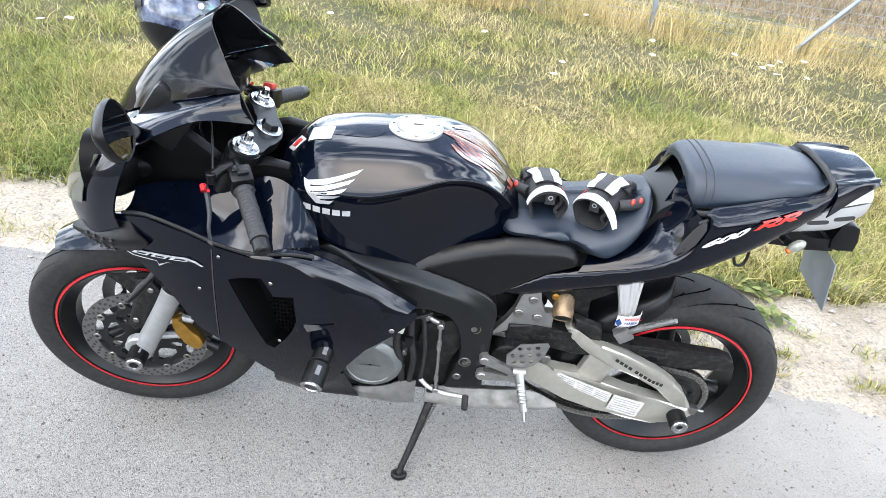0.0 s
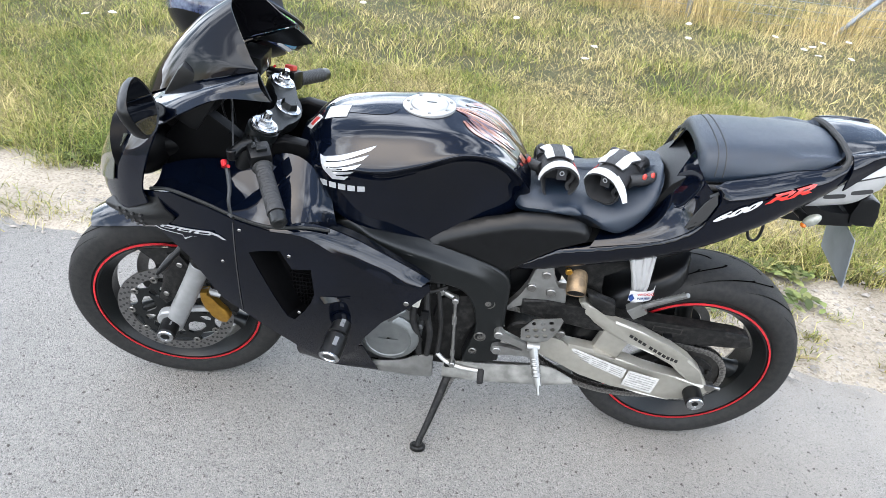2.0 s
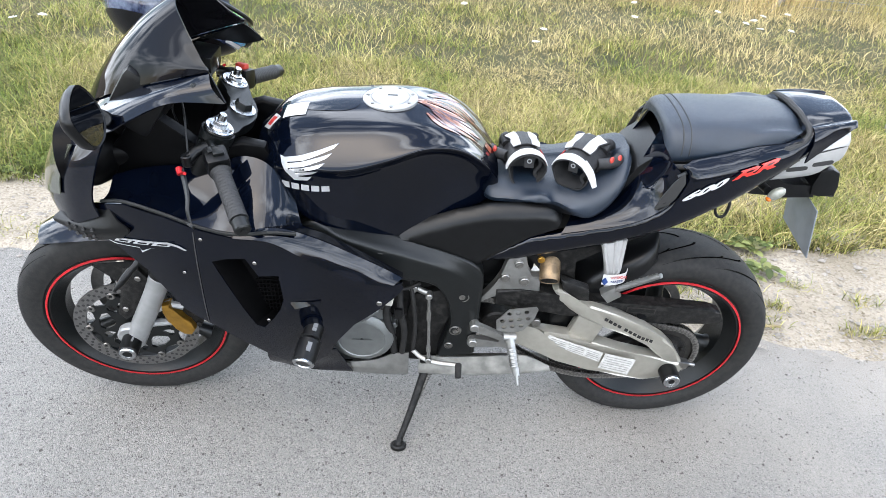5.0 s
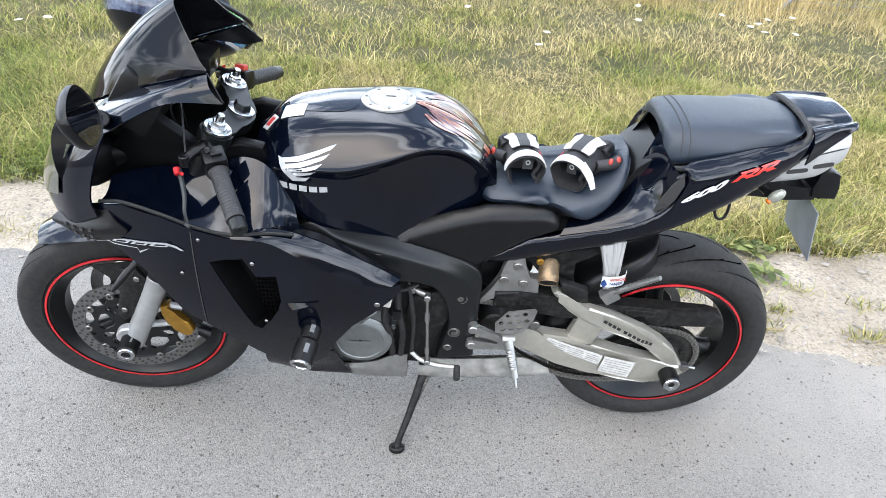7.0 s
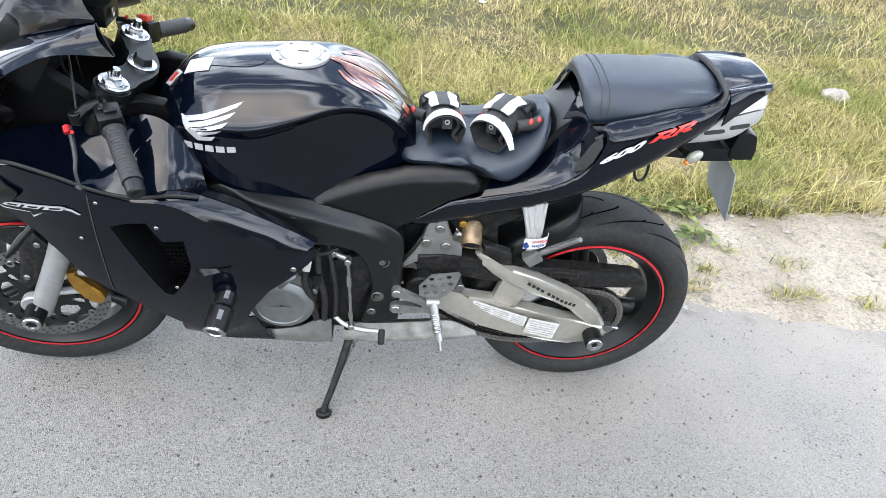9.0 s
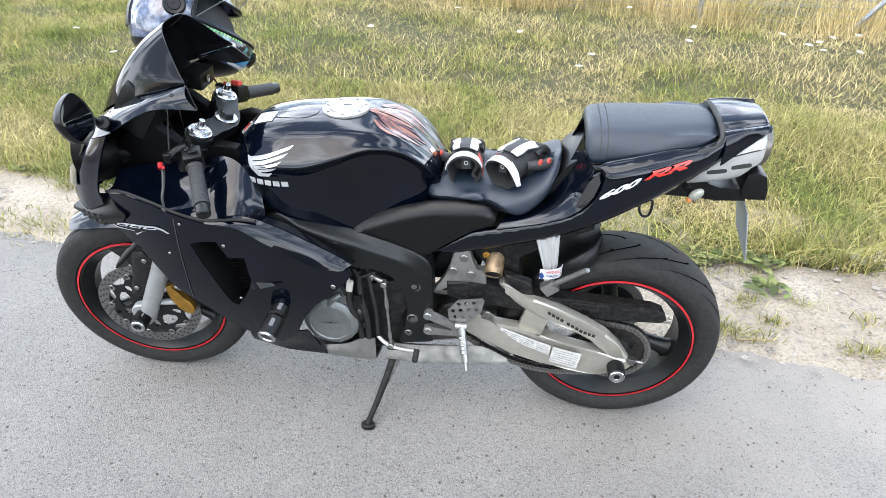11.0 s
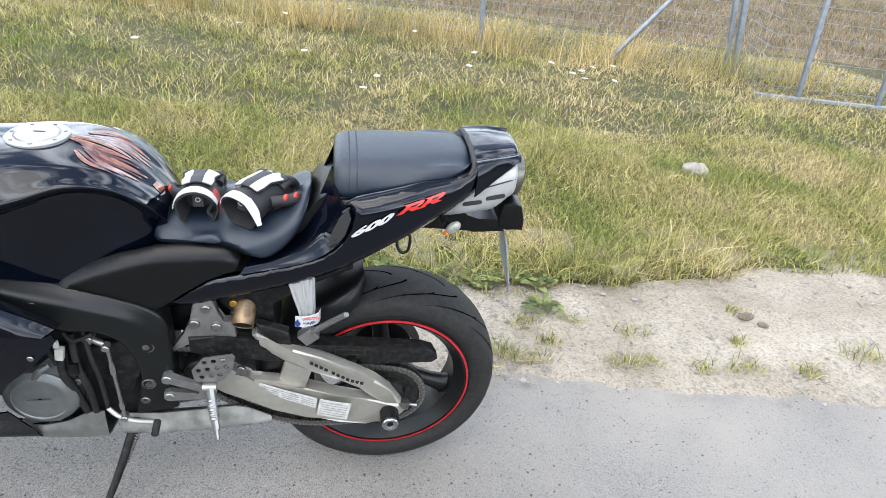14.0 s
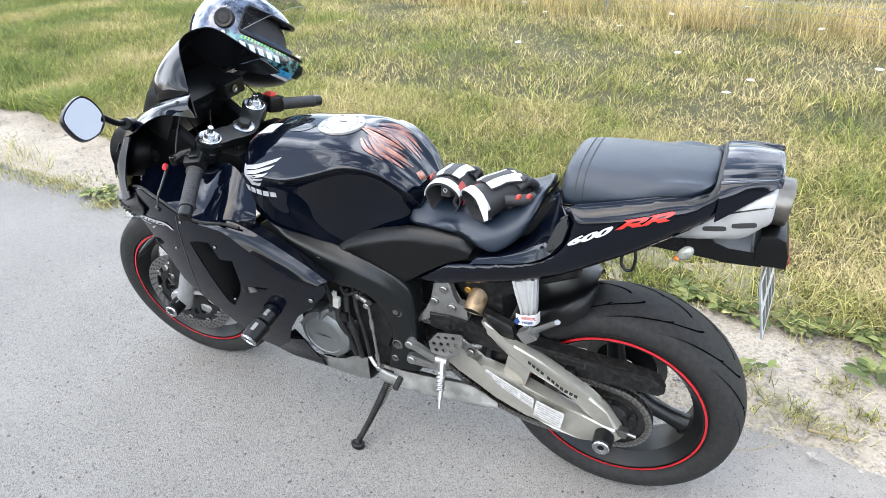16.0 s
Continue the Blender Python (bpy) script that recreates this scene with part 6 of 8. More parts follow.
# lower cowl and silver belly
for s in (-1, 1):
    bm = bmesh.new()
    skin(bm, patch([[(0.36, s * 0.195, 0.350), (0.46, s * 0.205, 0.350), (0.535, s * 0.190, 0.350)], [(0.36, s * 0.180, 0.290), (0.45, s * 0.172, 0.268), (0.560, s * 0.165, 0.262)], [(0.372, s * 0.150, 0.262), (0.45, s * 0.158, 0.238), (0.570, s * 0.155, 0.226)], [(0.385, s * 0.06, 0.235), (0.45, s * 0.08, 0.215), (0.56, s * 0.09, 0.205)]], 10, 12), 0.004)
    part("lower_cowl", bm, paint, bike, "gloss black lower cowl")
    bm = bmesh.new()
    skin(bm, patch([[(0.500, s * 0.135, 0.256), (0.56, s * 0.146, 0.256), (0.63, s * 0.150, 0.272), (0.675, s * 0.150, 0.296), (0.718, s * 0.148, 0.300)], [(0.50, s * 0.142, 0.238), (0.56, s * 0.152, 0.236), (0.63, s * 0.156, 0.236), (0.675, s * 0.156, 0.238), (0.718, s * 0.152, 0.240)], [(0.50, s * 0.130, 0.222), (0.56, s * 0.140, 0.216), (0.63, s * 0.144, 0.213), (0.675, s * 0.145, 0.213), (0.718, s * 0.142, 0.214)], [(0.50, s * 0.04, 0.205), (0.56, s * 0.04, 0.198), (0.63, s * 0.05, 0.192), (0.675, s * 0.05, 0.190), (0.718, s * 0.05, 0.190)]], 16, 24), 0.004)
    part("belly_guard", bm, silver, bike, "silver metal belly guard")
    bm = bmesh.new()
    skin(bm, patch([[(0.745, s * 0.128, 0.270), (0.83, s * 0.130, 0.270), (0.93, s * 0.130, 0.277), (1.030, s * 0.128, 0.283), (1.104, s * 0.120, 0.240)], [(0.745, s * 0.136, 0.208), (0.83, s * 0.138, 0.207), (0.93, s * 0.138, 0.212), (1.03, s * 0.134, 0.217), (1.110, s * 0.122, 0.222)], [(0.745, s * 0.05, 0.192), (0.83, s * 0.05, 0.194), (0.93, s * 0.05, 0.200), (1.03, s * 0.05, 0.208), (1.110, s * 0.05, 0.214)]], 12, 28), 0.004)
    part("belly_tail", bm, belly_mat, bike, "dusty silver rear belly plate")
bm = bmesh.new()
tube(bm, [(0.52, 0, 0.22), (0.75, 0, 0.215), (1.0, 0.03, 0.23)], 0.045, 16, 12)
part("exhaust_pipe", bm, titan, bike)

# gear linkage and rider pegs
bm = bmesh.new()
tube(bm, [(0.762, -0.162, 0.520), (0.766, -0.165, 0.42), (0.770, -0.168, 0.305)], 0.0042, 10)
cyl(bm, (0.762, -0.154, 0.524), (0.762, -0.176, 0.524), 0.0085, seg=16, bevel=0.002)
cyl(bm, (0.764, -0.163, 0.470), (0.7645, -0.164, 0.44), 0.0062, seg=6)
cyl(bm, (0.768, -0.167, 0.350), (0.7685, -0.1675, 0.330), 0.0062, seg=6)
link_rod = part("gear_rod", bm, silver, bike, "polished gear linkage rod")
bm = bmesh.new()
tube(bm, [(0.724, -0.148, 0.536), (0.742, -0.155, 0.530), (0.762, -0.160, 0.524)], 0.0075, 10)
cyl(bm, (0.724, -0.135, 0.536), (0.724, -0.162, 0.536), 0.011, seg=16, bevel=0.002)
part("gear_arm", bm, silver, link_rod)
bm = bmesh.new()
tube(bm, [(0.728, -0.148, 0.312), (0.752, -0.162, 0.300), (0.790, -0.176, 0.298), (0.846, -0.190, 0.306)], 0.0062, 10, 14, flat=0.7)
cyl(bm, (0.770, -0.156, 0.301), (0.770, -0.178, 0.301), 0.0085, seg=14, bevel=0.002)
ped = part("gear_pedal", bm, silver, bike, "polished gear pedal")
bm = bmesh.new()
cyl(bm, (0.848, -0.186, 0.307), (0.847, -0.222, 0.294), 0.009, 0.0085, 14, bevel=0.002)
part("toe_peg", bm, rubber, ped)
for s in (-1, 1):
    bm = bmesh.new()
    sheet(bm, [(0.868, 0.428), (0.880, 0.440), (0.892, 0.434), (0.960, 0.398), (0.985, 0.400), (0.985, 0.372), (0.970, 0.355), (0.955, 0.360), (0.880, 0.356), (0.866, 0.366), (0.868, 0.382), (0.882, 0.388), (0.945, 0.378), (0.948, 0.384), (0.878, 0.414)], lambda x, z: 0.172, 0.014, 0.012, side=s)
    for z in (0.427, 0.372):
        cyl(bm, (0.880, s * 0.15, z), (0.880, s * 0.178, z), 0.012, seg=18, bevel=0.002)
    hang = part("peg_hanger", bm, silver, bike, "forged silver footpeg hanger", 30)
    bm = bmesh.new()
    holes = []
    for i, j in ((0, 0), (1, 0), (2, 0), (0, 1), (1, 1), (2, 1), (3, 1), (1, 2), (2, 2), (3, 2)):
        cx, cz = 0.955 + 0.021 * i - 0.006 * j, 0.424 + 0.021 * j + 0.004 * i
        holes.append([(cx + 0.0062 * math.cos(a), cz + 0.0062 * math.sin(a)) for a in np.linspace(0, 2 * math.pi, 11)[:-1]])
    sheet(bm, [(0.938, 0.412), (0.934, 0.446), (0.962, 0.484), (1.028, 0.496), (1.034, 0.488), (1.026, 0.450), (1.005, 0.416), (0.975, 0.402)], lambda x, z: 0.164, 0.003, 0.012, holes, s)
    part("heel_guard", bm, silver, hang, "perforated silver heel guard", 30)
    bm = bmesh.new()
    p0, p1 = Vector((0.972, s * 0.172, 0.396)), Vector((0.992, s * 0.240, 0.330))
    d = (p1 - p0).normalized()
    tube(bm, [p0, p0 + d * 0.03, p1], 0.013, 8, flat=0.75, taper=(1.15, 0.8))
    ridges = []
    for k in range(5):
        ridges += [(0.026 + 0.0105 * k, 0.0100), (0.028 + 0.0105 * k, 0.0122), (0.032 + 0.0105 * k, 0.0122), (0.034 + 0.0105 * k, 0.0100)]
    lathe(bm, p0, d, ridges, 10, False)
    cyl(bm, p1 - d * 0.004, p1 + d * 0.020 + Vector((0, 0, -0.006)), 0.005, 0.004, 10, bevel=0.001)
    cyl(bm, p0 + Vector((-0.016, 0, 0.002)), p0 + Vector((0.016, 0, 0.002)), 0.011, seg=12)
    part("footpeg", bm, silver, hang, "ribbed silver footpeg")

# side stand
bm = bmesh.new()
tube(bm, [(0.770, -0.115, 0.225), (0.755, -0.140, 0.180), (0.728, -0.190, 0.105), (0.703, -0.232, 0.045)], 0.0095, 12, 14, taper=(1.35, 0.9))
block(bm, (0.770, -0.120, 0.235), (0.045, 0.03, 0.05), 0.006)
stand = part("side_stand", bm, dusty, bike, "black side stand holding the leaning motorcycle")
bm = bmesh.new()
foot = BIKE.inverted() @ Vector((0.708, -0.252, 0.010))
fr = BIKE.inverted().to_3x3().to_4x4()
g = []
for h, k in ((-0.009, 0.92), (-0.006, 1.0), (0.004, 1.0), (0.008, 0.8), (0.009, 0.1)):
    g.append([foot + fr @ Vector((0.022 * k * math.cos(a), 0.016 * k * math.sin(a), h)) for a in np.linspace(0, 2 * math.pi, 21)[:-1]])
ids = skin(bm, np.array(g), close_v=True)
bm.faces.new(ids[0][0])
cyl(bm, foot + Vector((0, 0, 0.004)), (0.704, -0.231, 0.05), 0.009, seg=12)
part("stand_foot", bm, dusty, stand)
bm = bmesh.new()
helix = [Vector((0.782, -0.125, 0.215)) + (Vector((0.744, -0.168, 0.128)) - Vector((0.782, -0.125, 0.215))) * (k / 90) + Vector((math.cos(k * 0.9) * 0.007, 0, math.sin(k * 0.9) * 0.007)) for k in range(91)]
tube(bm, helix, 0.0016, 5)
tagged(part("stand_spring", bm, chain_mat, stand), kind="")

# swingarm, chain and guards
sw_y = lambda x: float(np.interp(x, (0.95, 1.05, 1.15, 1.3, 1.42), (0.118, 0.130, 0.152, 0.186, 0.176)))
for s in (-1, 1):
    bm = bmesh.new()
    f = lambda x, z, s=s: s * sw_y(x)
    h = lambda x, z, s=s: s * (sw_y(x) - 0.034)
    prism(bm, [(0.930, 0.400), (0.940, 0.352), (0.993, 0.330), (1.040, 0.306), (1.111, 0.286), (1.195, 0.276), (1.277, 0.271), (1.345, 0.268), (1.395, 0.272), (1.432, 0.286), (1.448, 0.306), (1.430, 0.330), (1.347, 0.352), (1.267, 0.366), (1.188, 0.371), (1.133, 0.389), (1.068, 0.385), (1.048, 0.378), (1.030, 0.402), (1.005, 0.418), (0.970, 0.415)], f, h, 0.010)
    prism(bm, [(1.069, 0.524), (1.082, 0.536), (1.106, 0.514), (1.126, 0.503), (1.165, 0.500), (1.230, 0.482), (1.308, 0.457), (1.364, 0.419), (1.403, 0.376), (1.440, 0.322), (1.395, 0.325), (1.381, 0.343), (1.357, 0.375), (1.328, 0.401), (1.274, 0.425), (1.209, 0.437), (1.149, 0.453), (1.114, 0.474), (1.090, 0.497)], lambda x, z, s=s: s * (sw_y(x) - 0.002), h, 0.009)
    prism(bm, [(1.128, 0.380), (1.148, 0.462), (1.212, 0.442), (1.192, 0.364)], lambda x, z, s=s: s * (sw_y(x) - 0.010), h, 0.004)
    arm = part("swingarm", bm, grey_alu, bike, "champagne-silver braced swingarm", 28)
    bm = bmesh.new()
    sheet(bm, [(1.074, 0.352), (1.082, 0.376), (1.150, 0.362), (1.223, 0.350), (1.219, 0.314), (1.150, 0.329)], lambda x, z: sw_y(x) + 0.0008, 0.0006, 0.015, side=s)
    part("warning_label", bm, label_mat, arm, "worn white label strip")
    bm = bmesh.new()
    sheet(bm, [(1.229, 0.349), (1.306, 0.346), (1.296, 0.288), (1.221, 0.292)], lambda x, z: sw_y(x) + 0.0008, 0.0006, 0.015, side=s)
    part("warning_label", bm, label_mat, arm, "worn white label with grey lines")
    bm = bmesh.new()
    for k in range(6):
        z = 0.341 - 0.0082 * k
        sheet(bm, [(1.234 - 0.0012 * k, z), (1.298 - 0.0012 * k, z - 0.002), (1.298 - 0.0012 * k, z - 0.0042), (1.234 - 0.0012 * k, z - 0.0022)], lambda x, z: sw_y(x) + 0.0014, 0.0004, 0.02, side=s)
    for k in range(4):
        z = 0.368 - 0.0068 * k
        for xa, xb in ((1.086, 1.128), (1.134, 1.176), (1.182, 1.214)):
            za, zb = z - 0.19 * (xa - 1.086), z - 0.19 * (xb - 1.086)
            sheet(bm, [(xa, za), (xb, zb), (xb, zb - 0.0024), (xa, za - 0.0024)], lambda x, z: sw_y(x) + 0.0014, 0.0004, 0.02, side=s)
    part("label_lines", bm, faint_print, arm)
    bm = bmesh.new()
    for k in range(11):
        x = 1.205 + 0.0115 * k + (0.006 if k > 3 else 0)
        z = 0.470 - 0.42 * (x - 1.205)
        sheet(bm, [(x, z), (x + 0.008, z - 0.0036), (x + 0.006, z - 0.0125), (x - 0.002, z - 0.009)], lambda x, z: sw_y(x) - 0.0008, 0.0006, 0.02, side=s)
    part("arm_marks", bm, rubber, arm, "row of dark printed marks")
    bm = bmesh.new()
    a = REAR_AXLE + Vector((0.002, s * 0.150, 0.003))
    cyl(bm, a, a + Vector((0, s * 0.066, 0)), 0.025, 0.0235, 28, bevel=0.004)
    sl = part("axle_slider", bm, plastic, bike, "black crash bobbin on the rear axle")
    bm = bmesh.new()
    lathe(bm, a + Vector((0, s * 0.066, 0)), (0, s, 0), [(0, 0.008), (0.002, 0.012), (0.003, 0.019), (0, 0.021), (-0.004, 0.02), (-0.005, 0.008)], 28)
    part("end_ring", bm, chrome, sl)
    bm = bmesh.new()
    block(bm, (1.440, s * 0.165, 0.318), (0.030, 0.020, 0.022), 0.003, pose(0, 0, 0, 0, 10, 0))
    cyl(bm, (1.445, s * 0.165, 0.318), (1.475, s * 0.165, 0.313), 0.005, seg=10)
    part("chain_adjuster", bm, steel, arm)
    bm = bmesh.new()
    bolt(bm, (1.040, s * 0.132, 0.420), (0, s, 0), 0.012, 0.010)
    part("arm_bolt", bm, steel, arm)
bm = bmesh.new()
cyl(bm, (0.945, -0.12, 0.385), (0.945, 0.12, 0.385), 0.045, seg=28, bevel=0.005)
part("swingarm_pivot", bm, dusty, bike)
bm = bmesh.new()
prism(bm, [(0.928, 0.521), (0.988, 0.524), (1.066, 0.517), (1.165, 0.500), (1.268, 0.494), (1.358, 0.490), (1.476, 0.483), (1.506, 0.472), (1.520, 0.446), (1.507, 0.434), (1.417, 0.434), (1.314, 0.433), (1.208, 0.444), (1.103, 0.444), (1.002, 0.464), (0.928, 0.474)], -0.136, -0.100, 0.006)
guard = part("chain_guard", bm, dusty, bike, "dusty black chain guard", 30)
bm = bmesh.new()
block(bm, (1.300, -0.1368, 0.474), (0.074, 0.0012, 0.017), 0, pose(0, 0, 0, 0, 3, 0))
part("guard_label", bm, chain_dark, guard)
bm = bmesh.new()
block(bm, (1.300, -0.1376, 0.474), (0.068, 0.0008, 0.012), 0, pose(0, 0, 0, 0, 3, 0))
part("label_field", bm, dusty, guard)
bm = bmesh.new()
prism(bm, [(1.291, 0.461), (1.314, 0.460), (1.316, 0.412), (1.308, 0.405), (1.300, 0.412)], -0.152, -0.134, 0.003)
part("guard_tab", bm, plastic, guard)
# hugger over the rear tyre
bm = bmesh.new()
rows = []
for a in np.linspace(102, 172, 22):
    t = radians(a)
    q_ = min(1, (a - 102) / 14)
    k_ = 0.35 + 0.65 * math.sqrt(1 - (1 - q_) ** 2)
    rows.append([REAR_AXLE + Vector((math.cos(t) * (r + 0.012 * (1 - q_) + (0.340 - r) * (1 - k_)), y * k_, math.sin(t) * (r + 0.012 * (1 - q_) + (0.340 - r) * (1 - k_)))) for y, r in ((-0.102, 0.285), (-0.100, 0.315), (-0.085, 0.333), (-0.04, 0.340), (0.04, 0.340), (0.085, 0.333), (0.100, 0.315), (0.102, 0.285))])
g = np.array([smooth_line(r, 25) for r in rows])
skin(bm, g, 0.003)
part("rear_hugger", bm, plastic, bike, "black inner mudguard over the rear tyre")
bm = bmesh.new()
prism(bm, [(0.985, 0.62), (1.10, 0.66), (1.30, 0.745), (1.30, 0.70), (1.20, 0.66), (1.11, 0.60), (1.13, 0.52), (1.09, 0.50), (1.03, 0.57)], -0.105, 0.105, 0.006)
part("inner_tray", bm, dusty, bike)
# sprocket and chain
bm = bmesh.new()
sc = REAR_AXLE + Vector((0, -0.104, 0))
prof_r = []
for k in range(43 * 4):
    a = 2 * math.pi * k / (43 * 4)
    r = 0.0975 if k % 4 in (0, 1) else 0.0915
    prof_r.append((sc.x + math.cos(a) * r, sc.z + math.sin(a) * r))
prism(bm, prof_r, sc.y - 0.003, sc.y + 0.003)
part("sprocket", bm, sprocket_mat, rear_wheel, "worn steel rear sprocket", 30)
bm = bmesh.new()
lathe(bm, sc, (0, -1, 0), [(0.004, 0.07), (0.010, 0.068), (0.012, 0.050), (0.030, 0.042), (0.034, 0.020), (0.034, 0.004)], 40, False)
for k in range(5):
    a = 2 * math.pi * k / 5 + 0.4
    p = sc + Vector((math.cos(a) * 0.058, 0, math.sin(a) * 0.058))
    bolt(bm, p + Vector((0, -0.008, 0)), (0, -1, 0), 0.008, 0.010)
part("sprocket_hub", bm, dusty, rear_wheel)
fc, fr_, rr_ = Vector((0.895, -0.104, 0.430)), 0.040, 0.0955
dv = sc - fc
L = math.hypot(dv.x, dv.z)
th = math.atan2(dv.z, dv.x)
off = math.asin((rr_ - fr_) / L)


def loop_point(u):
    """A place on the chain's loop, u in 0..1."""
    tan = math.sqrt(L * L - (rr_ - fr_) ** 2)
    ang_r, ang_f = math.pi + 2 * off, math.pi - 2 * off
    total = 2 * tan + rr_ * ang_r + fr_ * ang_f
    q = u * total
    up_a = th + math.pi / 2 + off
    if q < tan:
        p = fc + Vector((math.cos(up_a), 0, math.sin(up_a))) * fr_
        d = Vector((math.cos(th + off), 0, math.sin(th + off)))
        return p + d * q
    q -= tan
    if q < rr_ * ang_r:
        a = up_a - q / rr_
        return sc + Vector((math.cos(a), 0, math.sin(a))) * rr_
    q -= rr_ * ang_r
    low_a = th - math.pi / 2 - off
    if q < tan:
        p = sc + Vector((math.cos(low_a), 0, math.sin(low_a))) * rr_
        d = Vector((-math.cos(th - off), 0, -math.sin(th - off)))
        sag = Vector((0, 0, -0.084 * math.sin(math.pi * q / tan)))
        return p + d * q + sag
    q -= tan
    a = low_a - q / fr_
    return fc + Vector((math.cos(a), 0, math.sin(a))) * fr_


chain = thing("chain", "", "")
chain.parent = bike
link_meshes = []
for wide in (0.0095, 0.0070):
    bm = bmesh.new()
    for s in (-1, 1):
        a, b = [], []
        for k in range(14):
            t = 2 * math.pi * k / 14
            ox = 0.0079 if math.cos(t) > 0 else -0.0079
            q = (ox + 0.0080 * math.cos(t), 0.0098 * math.sin(t) * (1.0 if abs(math.cos(t)) > 0.3 else 0.86))
            a.append(bm.verts.new((q[0], s * wide, q[1])))
            b.append(bm.verts.new((q[0], s * (wide - 0.0018), q[1])))
        bm.faces.new(a)
        bm.faces.new(b)
        for k in range(14):
            bm.faces.new((a[k], a[(k + 1) % 14], b[(k + 1) % 14], b[k]))
    for ox in (-0.0079, 0.0079):
        cyl(bm, (ox, -wide - 0.0012, 0), (ox, wide + 0.0012, 0), 0.0032, seg=8)
        if wide < 0.009:
            cyl(bm, (ox, -0.0055, 0), (ox, 0.0055, 0), 0.0050, seg=8)
    bmesh.ops.recalc_face_normals(bm, faces=bm.faces[:])
    me = bpy.data.meshes.new("chain_link")
    bm.to_mesh(me)
    bm.free()
    me.materials.append(chain_mat if wide > 0.009 else chain_dark)
    link_meshes.append(me)
LINKS = 104
for k in range(LINKS):
    p, q = loop_point((k - 0.5) / LINKS % 1), loop_point((k + 0.5) / LINKS % 1)
    c, d = (p + q) / 2, q - p
    ob = new("chain_link", link_meshes[k % 2])
    ob.parent = chain
    ob.matrix_basis = Matrix.Translation(c) @ Matrix.Rotation(-math.atan2(d.z, d.x), 4, "Y")

# shock bracket, reservoir, pillion peg
bm = bmesh.new()
BRK_OUT = [(0.884, 0.484), (0.924, 0.528), (0.934, 0.562), (0.944, 0.610), (0.960, 0.632), (0.988, 0.634), (0.998, 0.590), (1.006, 0.561), (1.031, 0.568), (1.036, 0.516), (0.960, 0.508), (0.921, 0.500), (0.888, 0.468)]
prism(bm, [(0.885, 0.500), (0.885, 0.640), (1.02, 0.660), (1.02, 0.560), (1.0, 0.500)], -0.085, 0.085, 0.004)
part("frame_tail", bm, plastic, bike)
bm = bmesh.new()
prism(bm, BRK_OUT, -0.130, -0.108, 0.005)
brk = part("shock_bracket", bm, silver, bike, "cast silver shock absorber bracket", 30)
for p, r in (((0.974, 0.604), 0.011), ((0.945, 0.560), 0.012), ((0.993, 0.551), 0.012)):
    bm = bmesh.new()
    bolt(bm, (p[0], -0.128, p[1]), (0, -1, 0), r, 0.009)
    part("bracket_bolt", bm, steel, brk)
bm = bmesh.new()
p0, p1 = Vector((1.052, -0.138, 0.560)), Vector((1.058, -0.072, 0.604))
d = (p1 - p0).normalized()
lathe(bm, p0, d, [(0.003, 0.003), (0.003, 0.0205), (0.0, 0.0215), (0.0, 0.0240), (0.004, 0.0250), (0.105, 0.0250)], 36, False)
rsv = part("shock_reservoir", bm, bronze, bike, "bronze anodised shock reservoir", 35)
bm = bmesh.new()
cyl(bm, p0 + d * 0.001, p0 + d * 0.004, 0.0205, seg=28)
part("reservoir_end", bm, dusty, rsv)
bm = bmesh.new()
bolt(bm, (1.030, -0.100, 0.602), (0, -1, 0), 0.009, 0.012)
part("brass_bolt", bm, gold, bike)
bm = bmesh.new()
prism(bm, [(1.080, 0.566), (1.097, 0.558), (1.155, 0.538), (1.163, 0.498), (1.152, 0.490), (1.119, 0.508), (1.091, 0.534)], -0.138, -0.112, 0.006)
part("linkage_boot", bm, dusty, bike)
for s in (-1, 1):
    bm = bmesh.new()
    hang_y = lambda x, z: 0.142 + 0.10 * max(0, 0.69 - z)
    sheet(bm, [(1.152, 0.690), (1.184, 0.700), (1.214, 0.704), (1.215, 0.650), (1.216, 0.610), (1.210, 0.578), (1.202, 0.556), (1.186, 0.556), (1.182, 0.585), (1.176, 0.615), (1.164, 0.655)], hang_y, 0.016, 0.008, side=s, rim=0.012)
    for line in ([(1.160, 0.688), (1.170, 0.650), (1.182, 0.610), (1.188, 0.575)], [(1.206, 0.698), (1.207, 0.650), (1.208, 0.610), (1.203, 0.580)], [(1.186, 0.694), (1.192, 0.650), (1.197, 0.612), (1.197, 0.584)]):
        tube(bm, [(x, s * (hang_y(x, z) - 0.0008), z) for x, z in line], 0.0042, 10, 14)
    pb = part("pillion_hanger", bm, alu_cover, bike, "cast silver pillion peg hanger", 30)
    bm = bmesh.new()
    p0, p1 = Vector((1.205, s * 0.155, 0.553)), Vector((1.284, s * 0.208, 0.650))
    d = (p1 - p0).normalized()
    tube(bm, [p0, p0 + d * 0.02, p1], 0.011, 8, flat=0.7, taper=(1.2, 0.75))
    for k in range(8):
        q = p0 + d * (0.035 + 0.0115 * k)
        block(bm, q + Vector((0.004, -s * 0.0, 0.005)), (0.012, 0.016, 0.003), 0, pose(0, 0, 0, 0, -40, 0))
    block(bm, p0 + Vector((-0.004, 0, -0.006)), (0.040, 0.026, 0.036), 0.005, pose(0, 0, 0, 0, -40, 0))
    part("pillion_peg", bm, silver, pb, "folded silver pillion peg")
